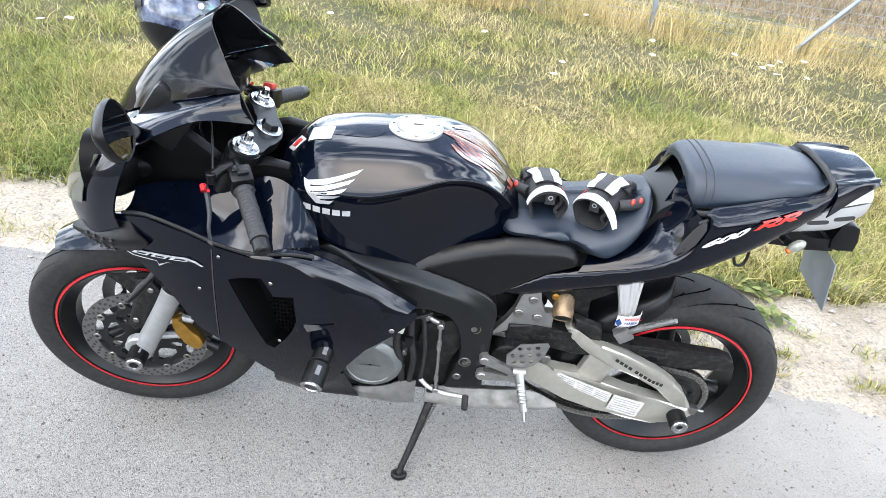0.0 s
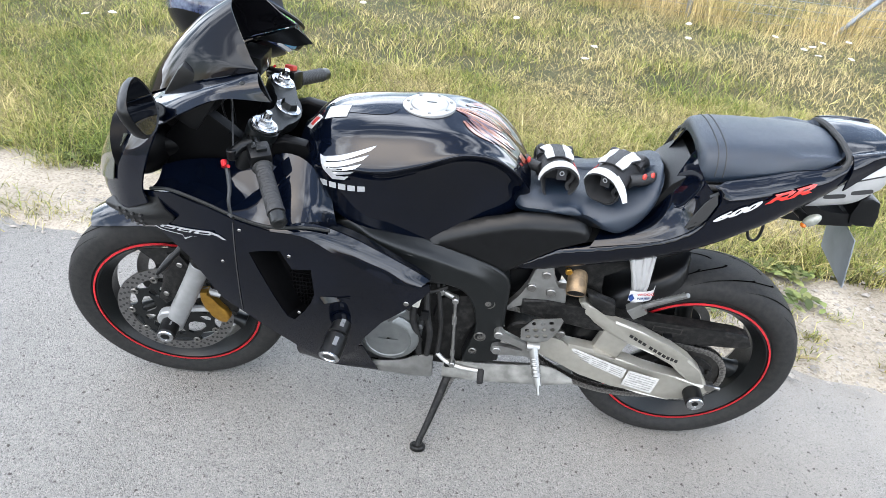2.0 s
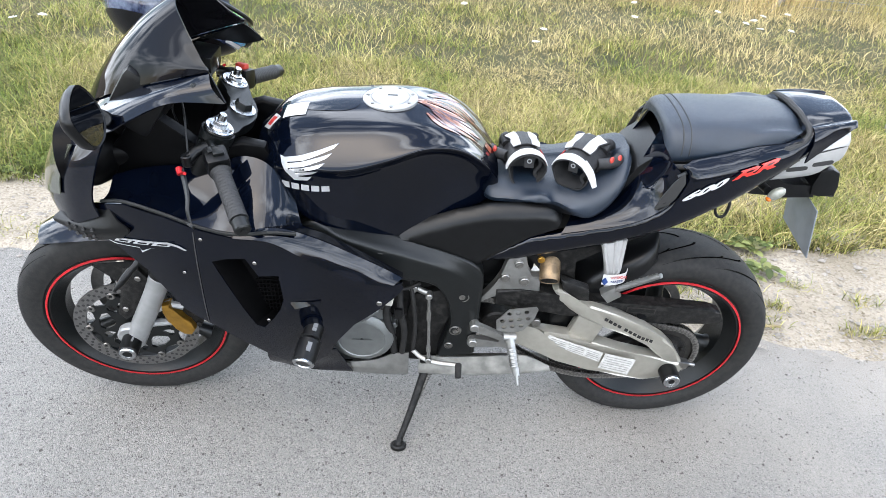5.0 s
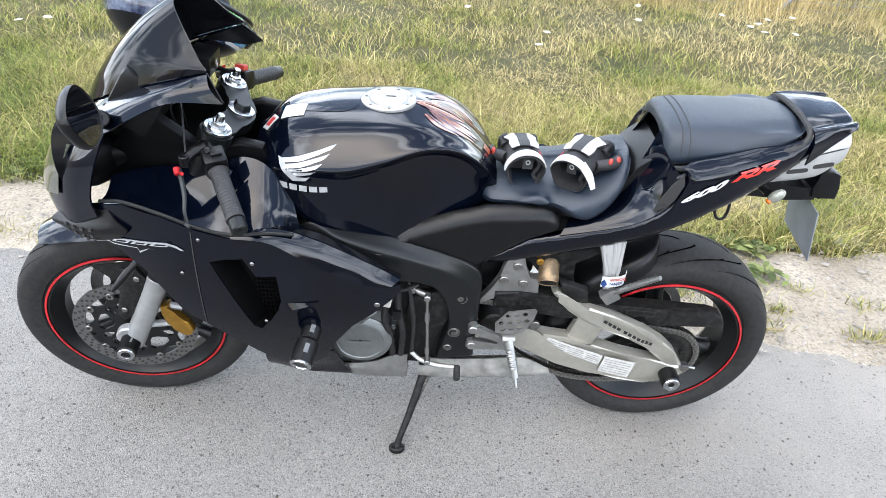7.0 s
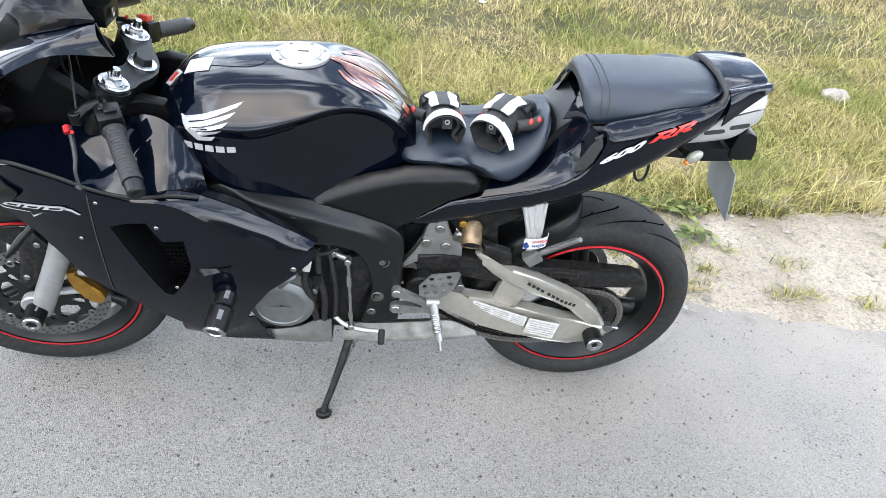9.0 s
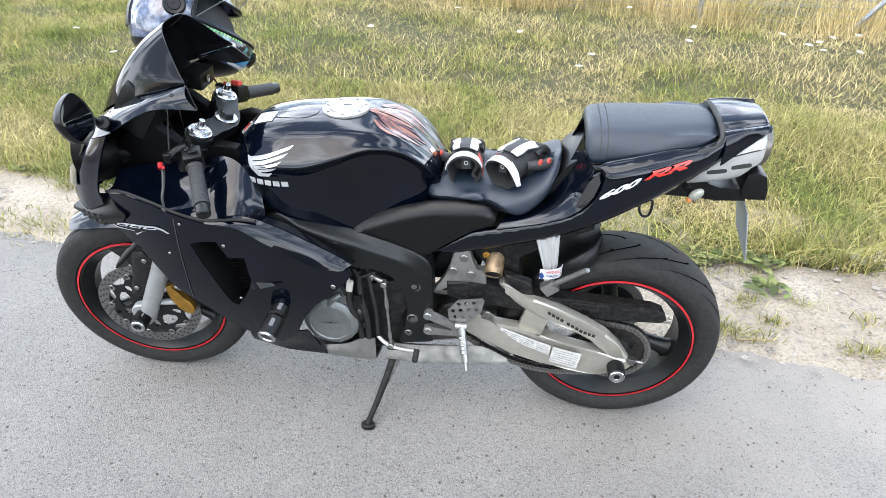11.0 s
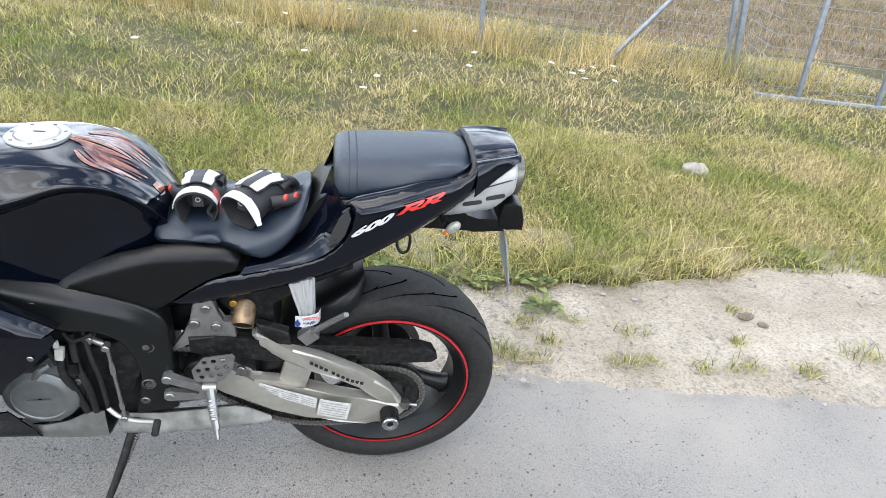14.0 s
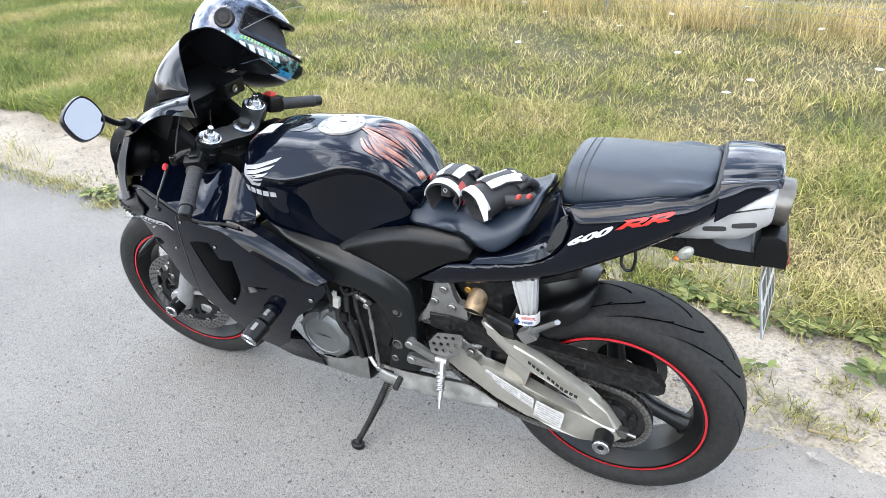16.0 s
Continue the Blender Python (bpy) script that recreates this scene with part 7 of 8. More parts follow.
# paper tag round the hanger
bm = bmesh.new()
rows = []
for z in (0.583, 0.614):
    rows.append([(1.172, -0.158, z - 0.008), (1.184, -0.1645, z - 0.004), (1.205, -0.166, z), (1.222, -0.162, z + 0.005), (1.227, -0.150, z + 0.007)])
skin(bm, patch(rows, 4, 16), 0.0008)
tag = part("paper_tag", bm, decal_white, bike, "white paper tag with red and blue print")
m = Matrix((Vector((0.975, -0.05, 0.21)).normalized(), Vector((-0.21, -0.05, 0.975)).normalized(), Vector((0.06, -1, 0)).normalized())).transposed().to_4x4()
lettering("tag_line", "WIDOC", 0.0105, Matrix.Translation((1.188, -0.1678, 0.599)) @ m, decal_red, tag, 0, "red print", 0.0004)
lettering("tag_line", "NAJEP", 0.0105, Matrix.Translation((1.190, -0.1678, 0.587)) @ m, decal_blue, tag, 0, "blue print", 0.0004)
bm = bmesh.new()
prism(bm, [(1.170, 0.588), (1.177, 0.599), (1.184, 0.589), (1.177, 0.578)], -0.1665, -0.1600)
part("tag_diamond", bm, decal_blue, tag)

# lettering plate on the fairing: outlined slanted blocks
OUT = [(0.066, 0.698), (0.092, 0.712), (0.215, 0.726), (0.236, 0.722), (0.252, 0.712), (0.212, 0.708), (0.172, 0.703), (0.150, 0.688), (0.146, 0.699), (0.088, 0.694)]
cx_, cz_ = 0.160, 0.708
side_decal("fairing_mark", [OUT], decal_silver, bike, lambda x, z: fair_y(x, z) + 0.0030, "silver outlined slanted mark", step=0.007)
side_decal("mark_fill", [[(cx_ + (x - cx_) * 0.955, cz_ + (z - cz_) * 0.72) for x, z in OUT]], paint, bike, lambda x, z: fair_y(x, z) + 0.0042, step=0.007)
for x0, w0 in ((0.088, 0.040), (0.133, 0.038), (0.176, 0.044)):
    z0 = 0.7035 + (x0 - 0.088) * 0.115
    ring = [(0.0, 0.0), (0.16, 0.9), (0.30, 1.0), (1.0, 1.0), (1.06, 0.75), (0.92, 0.0)]
    core = [(0.25, 0.32), (0.32, 0.72), (0.86, 0.72), (0.80, 0.32)]
    place = lambda pts: [(x0 + w0 * u + 0.004 * v, z0 + 0.0085 * v + 0.115 * w0 * u) for u, v in pts]
    side_decal("mark_stroke", [place(ring)], decal_silver, bike, lambda x, z: fair_y(x, z) + 0.0054, step=0.006)
    side_decal("mark_core", [place(core)], paint, bike, lambda x, z: fair_y(x, z) + 0.0064, step=0.006)


# ---- helmet hung on the far mirror ----
helmet_white = node_mat("helmet_graphic", (0.020, 0.032, 0.085), 0.14, 0, 0.5, 34, coat=1.0, rgb2=(0.12, 0.145, 0.20), lo=0.40, hi=0.70, detail=12)
helmet_teal = node_mat("helmet_teal_graphic", (0.004, 0.010, 0.014), 0.14, 0, 0.5, 70, coat=1.0, rgb2=(0.05, 0.16, 0.17), lo=0.46, hi=0.66, detail=8)
helmet_pad = node_mat("helmet_padding", (0.0066, 0.01925, 0.04675), 0.8, 0, 0.3, 60, 0.4, 500)
helmet_green = node_mat("helmet_green", (0.088, 0.3025, 0.0275), 0.2, 0, 0.15, 60, coat=1.0)
helmet_blue = node_mat("helmet_blue", (0.011, 0.121, 0.3025), 0.2, 0, 0.3, 60, coat=1.0, rgb2=(0.0275, 0.22, 0.385))
HM = BIKE @ Matrix.Translation((0.078, 0.326, 1.040)) @ pose(0, 0, 0, -31.4, 21.0, 12.9)
helmet = thing("helmet", "blue, white and green full-face helmet with its visor raised", "helmet", HM)
A, B, C = 0.177, 0.125, 0.144
PI = math.pi


def shell_point(u, v, k=1.0):
    """u: turn from the chin (0) round to the back (pi); v: height angle."""
    x = A * math.cos(v) * math.cos(u) * (1.10 if math.cos(u) > 0 else 0.80)
    y = B * math.cos(v) * math.sin(u)
    z = C * math.sin(v) * (0.95 if v < 0 else 1.0)
    if math.cos(u) > 0:
        x *= 1 + 0.16 * math.cos(u) * min(1, max(0, 0.25 - v) / 0.5)
    return Vector((x * k, y * k, z * k))


def shell(name, u0, u1, v0, v1, k, mat, nu=40, nv=20, label="", hole=None):
    bm = bmesh.new()
    us, vs = np.linspace(u0, u1, nu), np.linspace(v0, v1, nv)
    grid = [[bm.verts.new(shell_point(u, v, k)) for v in vs] for u in us]
    for i in range(nu - 1):
        for j in range(nv - 1):
            if hole and hole((us[i] + us[i + 1]) / 2, (vs[j] + vs[j + 1]) / 2):
                continue
            bm.faces.new((grid[i][j], grid[i + 1][j], grid[i + 1][j + 1], grid[i][j + 1]))
    bmesh.ops.remove_doubles(bm, verts=bm.verts[:], dist=1e-5)
    return part(name, bm, mat, helmet, label, 60)


def flash(name, boxes_uv, mat, k=1.008, label=""):
    """Thin coloured pieces lying on the shell: (u0, u1, v0, v1, slant)."""
    for u0, u1, v0, v1, slant in boxes_uv:
        bm = bmesh.new()
        skin(bm, np.array([[shell_point(u + slant * (v - v0), v, k) for v in np.linspace(v0, v1, 6)] for u in np.linspace(u0, u1, 6)]), 0.0006)
        part(name, bm, mat, helmet, label)


def rim_low(u):
    return 0.02 + 0.06 * (abs(u) / 1.32) ** 2


opening = lambda u, v: abs((u + PI) % (2 * PI) - PI) < 1.32 and rim_low((u + PI) % (2 * PI) - PI) < v < 0.66
shell("outer_shell", 0, 2 * PI, -0.95, PI / 2, 1.0, helmet_white, 120, 64, "glossy blue and white patterned shell", opening)
shell("inner_lining", 0, 2 * PI, -0.95, PI / 2, 0.80, lining, 60, 30)
shell("cheek_pad", -1.3, 1.3, -0.30, 0.16, 0.88, helmet_pad, 40, 8, "dark blue cheek padding")
shell("chin_graphic", -1.55, 1.55, -0.42, 0.005, 1.005, helmet_teal, 50, 10, "teal and black patterned chin bar")
shell("lower_rim", 0, 2 * PI, -1.16, -0.60, 1.010, plastic, 72, 10, "black rolled lower rim")
bm = bmesh.new()
ring_uv = [(u, 0.67) for u in np.linspace(-1.30, 1.30, 34)] + [(1.34, v) for v in np.linspace(0.60, 0.12, 8)] + [(u, rim_low(u) - 0.01) for u in np.linspace(1.30, -1.30, 34)] + [(-1.34, v) for v in np.linspace(0.12, 0.60, 8)]
tube(bm, [shell_point(u, v, 1.002) for u, v in ring_uv] + [shell_point(*ring_uv[0], 1.002)], 0.006, 8)
part("opening_seal", bm, plastic, helmet, "black rubber seal round the eye opening")
# chin bars, green ticks, blue flash
flash("chin_bar", [(-1.24 + 0.135 * k, -1.24 + 0.135 * k + 0.085, -0.245, -0.115, -0.45) for k in range(5)], decal_white, 1.011, "white bar on the chin")
flash("green_tick", [(-1.30 + 0.052 * k, -1.272 + 0.052 * k, -0.055, 0.005 + 0.012 * math.sin(k), 0.2) for k in range(15)], helmet_green, 1.009, "lime green tick")
flash("green_flash", [(0.02, 0.10, -0.34, -0.02, -0.2)], helmet_green, 1.012)
flash("blue_flash", [(-0.52, -0.08, -0.50, -0.36, -0.3)], helmet_blue, 1.012, "bright blue flash")
flash("white_flash", [(-0.60, -0.10, -0.57, -0.51, -0.3)], decal_white, 1.012)
bm = bmesh.new()
skin(bm, np.array([[shell_point(u, v, 1.014 + 0.03 * math.cos(u * 6)) for v in np.linspace(-0.42, -0.10, 8)] for u in np.linspace(-0.18, 0.18, 9)]), 0.003)
part("chin_vent", bm, plastic, helmet, "black chin vent")
# visor lifted over the brow
visor_turn = Matrix.Rotation(radians(-52), 4, "Y")
bm = bmesh.new()
rows = []
for v in np.linspace(-0.24, 0.52, 12):
    rows.append([visor_turn @ shell_point(u, v, 1.06) for u in np.linspace(-1.35, 1.35, 36)])
skin(bm, np.array(rows), 0.002)
vis = part("visor", bm, visor_mat, helmet, "clear raised visor")
vis.visible_shadow = False
bm = bmesh.new()
for line in (rows[0], rows[-1]):
    tube(bm, line, 0.0012, 6)
part("visor_edge", bm, decal_grey, helmet)
for s in (-1, 1):
    bm = bmesh.new()
    p = shell_point(s * 1.62, 0.20, 1.0)
    lathe(bm, p, (0, s, 0), [(-0.02, 0.031), (0.006, 0.031), (0.010, 0.027), (0.008, 0.018), (0.010, 0.016), (0.010, 0.002)], 32, False)
    part("visor_pivot", bm, plastic, helmet)
    bm = bmesh.new()
    p = shell_point(s * 1.55, -0.09, 1.0)
    cyl(bm, p, p + Vector((0, s * 0.004, 0)), 0.007, seg=14)
    part("stud", bm, decal_white, helmet)
bm = bmesh.new()
rows = [[shell_point(PI + 0.5 * t, v, 1.03) for v in np.linspace(-0.35, 0.12, 8)] for t in np.linspace(-1, 1, 9)]
skin(bm, np.array(rows), 0.008)
part("rear_vent", bm, plastic, helmet)


# ---- gloves standing on the seat ----
def glove(name, m, label, flip_y):
    g = thing(name, label, "glove", BIKE @ m, "pair of gloves on the seat")
    f = -1 if flip_y else 1
    # cuff: a soft tube whose mouth faces -y, its upper lip reaching further out
    def ring(y, k, drop=0.0):
        out = []
        for a in np.linspace(0, 2 * PI, 37)[:-1]:
            w = 0.043 * k * (1 + 0.04 * math.sin(a * 3 + 1) + 0.03 * math.sin(a * 5))
            z = 0.038 + 0.047 * k * math.sin(a) * (1.0 if math.sin(a) > 0 else 0.86)
            out.append((w * math.cos(a), y - 0.010 * max(0, math.sin(a)) + drop * math.cos(a), max(0.0015, z)))
        return out
    ys = np.linspace(0, 0.10, 9)
    arch = [ring(y, 1 - 0.14 * i / 8) for i, y in enumerate(ys)]
    bm = bmesh.new()
    skin(bm, np.array(arch), 0.003, close_v=True)
    body = part("cuff", bm, leather_black, g)
    bm = bmesh.new()
    rows = [[(x * 0.91, y + 0.002, 0.038 + (z - 0.038) * 0.91 + 0.001 * math.sin(40 * x + 60 * y)) for x, y, z in ring(y, 1 - 0.14 * i / 8)] for i, y in enumerate(ys)]
    ids = skin(bm, np.array(rows), close_v=True)
    bm.faces.new(ids[0][-1])
    part("cuff_lining", bm, lining, g)
    for q in (0.024,):
        bm = bmesh.new()
        tube(bm, [(q, 0.006, 0.072), (q * 1.3, 0.016, 0.050), (q * 0.9, 0.022, 0.026), (q * 1.4, 0.020, 0.010)], 0.0045, 8, 14)
        part("lining_fold", bm, lining, g)
    bm = bmesh.new()
    block(bm, (0.004, 0.012, 0.058), (0.022, 0.002, 0.028), 0.0, pose(0, 0, 0, -12, 0, 0))
    lab = part("size_label", bm, lining, g)
    bm = bmesh.new()
    lathe(bm, (0.004, 0.0105, 0.060), (0, -1, 0.2), [(0, 0.0035), (0.0008, 0.0035), (0.0008, 0.0055), (0, 0.0055)], 18)
    part("ring_mark", bm, decal_silver, lab)
    # white band over the cuff
    bm = bmesh.new()
    rows = []
    for a in np.linspace(0.35, PI - 0.1, 22):
        rows.append([(f * -0.0445 * math.cos(a) * kk, y - 0.011 * math.sin(a), 0.038 + 0.0485 * kk * math.sin(a)) for y, kk in ((0.0, 1.02), (0.010, 1.03), (0.020 + 0.010 * math.sin(a), 1.01))])
    skin(bm, np.array(rows), 0.002)
    part("cuff_band", bm, leather_white, g)
    bm = bmesh.new()
    rows = []
    for a in np.linspace(-0.35, 0.75, 10):
        rows.append([(f * -0.0440 * math.cos(a) * kk, y - 0.008 * math.sin(a), 0.038 + 0.0480 * kk * math.sin(a)) for y, kk in ((0.018, 1.03), (0.04, 1.0), (0.062, 0.97))])
    skin(bm, np.array(rows), 0.002)
    part("red_panel", bm, leather_red, g)
    # back of the hand, knuckles and fingers curled beyond the cuff
    bm = bmesh.new()
    rows = []
    for y, w, h, z0 in ((0.085, 0.038, 0.062, 0.016), (0.11, 0.042, 0.058, 0.014), (0.14, 0.046, 0.052, 0.012), (0.165, 0.044, 0.042, 0.012), (0.182, 0.036, 0.030, 0.012), (0.190, 0.015, 0.016, 0.016)):
        rows.append([(w * math.cos(a), y, max(0.001, z0 + h * math.sin(a) * (1 if math.sin(a) > 0 else 0.25))) for a in np.linspace(0, 2 * PI, 25)[:-1]])
    ids = skin(bm, np.array(rows), close_v=True)
    bm.faces.new(ids[0][0])
    bm.faces.new(ids[0][-1])
    part("palm", bm, leather_black, g)
    for k in range(4):
        x = -0.033 + 0.022 * k
        bm = bmesh.new()
        tube(bm, [(x, 0.135, 0.045), (x * 1.03, 0.172, 0.050), (x * 1.03, 0.196, 0.030), (x, 0.190, 0.013), (x, 0.165, 0.010)], 0.0115, 10, 16)
        part("finger", bm, leather_black, g)
        bm = bmesh.new()
        bmesh.ops.create_uvsphere(bm, u_segments=14, v_segments=10, radius=1, matrix=Matrix.Translation((x * 1.0, 0.160, 0.060)) @ Matrix.Diagonal((0.0100, 0.014, 0.007, 1)))
        part("knuckle", bm, leather_white if k in (1, 2) else leather_black, g)
    for t0, t1, mat_ in ((-1.0, 1.0, leather_black), (-0.98, -0.45, leather_white), (0.35, 0.95, leather_white)):
        bm = bmesh.new()
        rows = []
        lift = 0.0 if t0 == -1.0 and t1 == 1.0 else 0.0022
        for y, w in ((0.050, 0.030), (0.075, 0.033), (0.105, 0.030), (0.130, 0.034), (0.150, 0.038)):
            rows.append([(w * t, y, 0.084 + lift - 0.012 * (t * w / 0.034) ** 2 - 0.16 * max(0, y - 0.075)) for t in np.linspace(t0, t1, 9)])
        skin(bm, np.array(rows), 0.003)
        part("back_panel", bm, mat_, g)
    bm = bmesh.new()
    tube(bm, [(f * 0.036, 0.080, 0.040), (f * 0.058, 0.105, 0.036), (f * 0.068, 0.135, 0.030), (f * 0.066, 0.155, 0.026)], 0.0135, 12, 14)
    thumb = part("thumb", bm, leather_black, g)
    for q in ((f * 0.064, 0.105, 0.046), (f * 0.074, 0.132, 0.040)):
        bm = bmesh.new()
        bmesh.ops.create_uvsphere(bm, u_segments=14, v_segments=10, radius=1, matrix=Matrix.Translation(q) @ Matrix.Diagonal((0.005, 0.011, 0.008, 1)))
        part("slider", bm, red_plastic, thumb)
    return g


glove("glove", Matrix.Translation((0.966, -0.082, 0.7925)) @ pose(0, 0, 0, 0, 0, 2) @ Matrix.Diagonal((1, 0.80, 1, 1)), "black, white and red leather glove standing on the seat", True)
second = glove("glove", Matrix.Translation((1.062, -0.102, 0.8030)) @ pose(0, 0, 0, 10, -4, -34) @ Matrix.Diagonal((1, 0.76, 1, 1)), "black, white and red leather glove with its cuff open", False)
bm = bmesh.new()
skin(bm, patch([[(0.028, -0.008, 0.076), (0.046, -0.014, 0.056), (0.060, -0.020, 0.034)], [(0.030, 0.018, 0.078), (0.052, 0.006, 0.060), (0.067, -0.012, 0.036)]], 6, 12), 0.003)
part("cuff_strap", bm, leather_white, second)


# ---- fence ----
fence = thing("fence", "galvanised wire mesh fence along the meadow", "fence", kind="")
POSTS = [(-6.2, 7.85), (-3.25, 7.1), (-0.30, 6.45), (2.64, 5.75), (5.36, 5.38)]


def post(p, h, w=0.05, lean=0):
    bm = bmesh.new()
    block(bm, (p[0], p[1], h / 2), (w, w * 0.8, h), 0.004)
    for v in bm.verts:
        v.co.x -= lean * v.co.z
    part("post", bm, zinc, fence)


for p in POSTS:
    post(p, 1.9, lean=0.16 if p[0] > 5 else 0.07)
post((5.45, 5.35), 1.9, 0.06, 0.16)
post((5.62, 4.41), 1.9, 0.045, lean=0.07)
post((6.42, 4.31), 1.9, 0.045, lean=0.07)
post((8.20, 4.08), 1.9, 0.045, lean=0.07)
bm = bmesh.new()
a, b = Vector((4.02, 5.53, 0.01)), Vector((5.10, 5.43, 1.46))
tube(bm, [a, b], 0.024, 12)
part("brace", bm, zinc, fence, "slanting tubular brace")
bm = bmesh.new()
runs = list(zip(POSTS, POSTS[1:])) + [((5.45, 5.35), (5.20, 4.47)), ((5.20, 4.47), (5.62, 4.41)), ((5.62, 4.41), (6.42, 4.31)), ((6.42, 4.31), (8.20, 4.08))]
vs_, fs_ = [], []


def wire(p, q, r):
    d, u, v = basis(Vector(q) - Vector(p))
    s = len(vs_)
    for e in (p, q):
        for k in range(3):
            t = 2 * PI * k / 3
            vs_.append(tuple(Vector(e) + (u * math.cos(t) + v * math.sin(t)) * r))
    for k in range(3):
        fs_.append((s + k, s + (k + 1) % 3, s + 3 + (k + 1) % 3, s + 3 + k))


for p, q in runs:
    n = round(math.dist(p, q) / 0.15)
    for k in range(n + 1):
        x, y = p[0] + (q[0] - p[0]) * k / n, p[1] + (q[1] - p[1]) * k / n
        wire((x, y, 0.08), (x, y, 1.75), 0.0026)
    for h in (0.08, 0.16, 0.24, 0.32, 0.42, 0.52, 0.64, 0.78, 0.92, 1.08, 1.24, 1.40, 1.58, 1.75):
        wire((p[0], p[1], h), (q[0], q[1], h), 0.0030)
bm.free()
me = bpy.data.meshes.new("wire_mesh")
me.from_pydata(vs_, [], fs_)
tagged(link("wire_mesh", me, zinc, fence), kind="stuff")
bm = bmesh.new()
block(bm, (6.69, 4.26, 0.05), (3.02, 0.05, 0.06), 0.006, pose(0, 0, 0, 0, 0, -7.4))
part("kick_board", bm, zinc, fence)


# ---- stones and verge ----
def stone(c, size, seed, label, mat=stone_mat):
    bm = bmesh.new()
    bmesh.ops.create_icosphere(bm, subdivisions=3, radius=1)
    for v in bm.verts:
        k = 1 + 0.35 * noise.noise(v.co * 1.1 + Vector((seed, 0, 0))) + 0.12 * noise.noise(v.co * 3 + Vector((0, seed, 0)))
        v.co = Vector((v.co.x * size[0] * k, v.co.y * size[1] * k, v.co.z * size[2] * k))
    ob = part("stone", bm, mat, None, "", 50)
    ob.location = c
    ob.rotation_euler = (0, 0, seed)
    tagged(ob, label, "stone", "stones by the lane")


stone((3.47, 2.21, 0.095), (0.105, 0.065, 0.042), 0.3, "large pale pinkish stone lying in the grass")
stone((2.52, 1.00, 0.03), (0.045, 0.03, 0.02), 2.1, "small white stone at the grass edge")
stone((2.99, 0.68, 0.020), (0.050, 0.020, 0.014), 0.4, "flat brown stone on the sandy shoulder", dark_stone)
stone((3.03, 0.62, 0.018), (0.014, 0.024, 0.013), 4.4, "small dark stone on the sandy shoulder", dark_stone)
stone((1.66, 0.62, 0.02), (0.035, 0.020, 0.012), 3.2, "small white chip on the sandy shoulder")

rng = np.random.default_rng(5)


def pebbles(n):
    vs, fs = [], []
    base = [(1, 0, 0), (-1, 0, 0), (0, 1, 0), (0, -1, 0), (0, 0, 1), (0, 0, -0.5)]
    tri = [(0, 2, 4), (2, 1, 4), (1, 3, 4), (3, 0, 4), (2, 0, 5), (1, 2, 5), (3, 1, 5), (0, 3, 5)]
    for _ in range(n):
        x = float(rng.uniform(-4, 6))
        y = road_edge(x) - 0.1 + float(rng.beta(1.1, 1.4)) * (grass_edge(x) - road_edge(x) + 0.25)
        r = float(rng.gamma(2.0, 0.0016)) + 0.0015
        k = len(vs)
        t = rng.uniform(0, 6.3)
        for a, b, c in base:
            j = r * rng.uniform(0.7, 1.3)
            vs.append((x + (a * math.cos(t) - b * math.sin(t)) * j * 1.3, y + (a * math.sin(t) + b * math.cos(t)) * j, 0.012 + c * j * 0.8))
        fs += [tuple(k + i for i in f) for f in tri]
    mesh_np("pebbles", vs, fs, stone_mat, "scattered small pale pebbles on the shoulder", "pebbles")


pebbles(9000)


def blades(n, place, length, width, bend, seed):
    """Curved tapering blades as bare arrays. place(rng, n) gives x, y, z."""
    r = np.random.default_rng(seed)
    x, y, z = place(r, n)
    n = len(x)
    h = length(r, x, y)
    t = r.uniform(0, 2 * np.pi, n)
    b = h * np.abs(r.normal(bend, bend * 0.5, n))
    w = width * r.uniform(0.6, 1.3, n)
    dx, dy = np.cos(t), np.sin(t)
    f = r.uniform(0, 2 * np.pi, n)
    wx, wy = np.cos(f) * w, np.sin(f) * w
    lv = []
    for q, k in ((0.0, 1.0), (0.55, 0.8)):
        cx, cy, cz = x + dx * b * q * q, y + dy * b * q * q, z + h * q * (1 - 0.25 * q * np.minimum(1, b / h))
        lv += [np.stack([cx - wx * k, cy - wy * k, cz], 1), np.stack([cx + wx * k, cy + wy * k, cz], 1)]
    lv.append(np.stack([x + dx * b, y + dy * b, z + h * (1 - 0.25 * np.minimum(1, b / h))], 1))
    v = np.stack(lv, 1).reshape(-1, 3)
    i = np.arange(n)[:, None] * 5
    tris = np.concatenate([i + np.array([[0, 1, 3]]), i + np.array([[0, 3, 2]]), i + np.array([[2, 3, 4]])], 1).reshape(-1, 3)
    return v, tris


def blade_object(name, v, tris, mat, label, category, kind="stuff"):
    me = bpy.data.meshes.new(name)
    me.vertices.add(len(v))
    me.vertices.foreach_set("co", v.astype(np.float32).ravel())
    me.loops.add(tris.size)
    me.loops.foreach_set("vertex_index", tris.astype(np.int32).ravel())
    me.polygons.add(len(tris))
    me.polygons.foreach_set("loop_start", np.arange(0, tris.size, 3, dtype=np.int32))
    me.update(calc_edges=True)
    me.validate()
    return tagged(link(name, me, mat, None, "", 0), label, category, kind=kind)


GX = np.arange(-12, 14, 0.05)
GE = np.array([grass_edge(float(x)) for x in GX])


def lumps(x, y):
    return 0.5 + 0.25 * (np.sin(x * 2.3 + 1.7 * np.sin(y * 1.9)) + np.sin(y * 2.9 + 1.3 * np.sin(x * 1.4)))


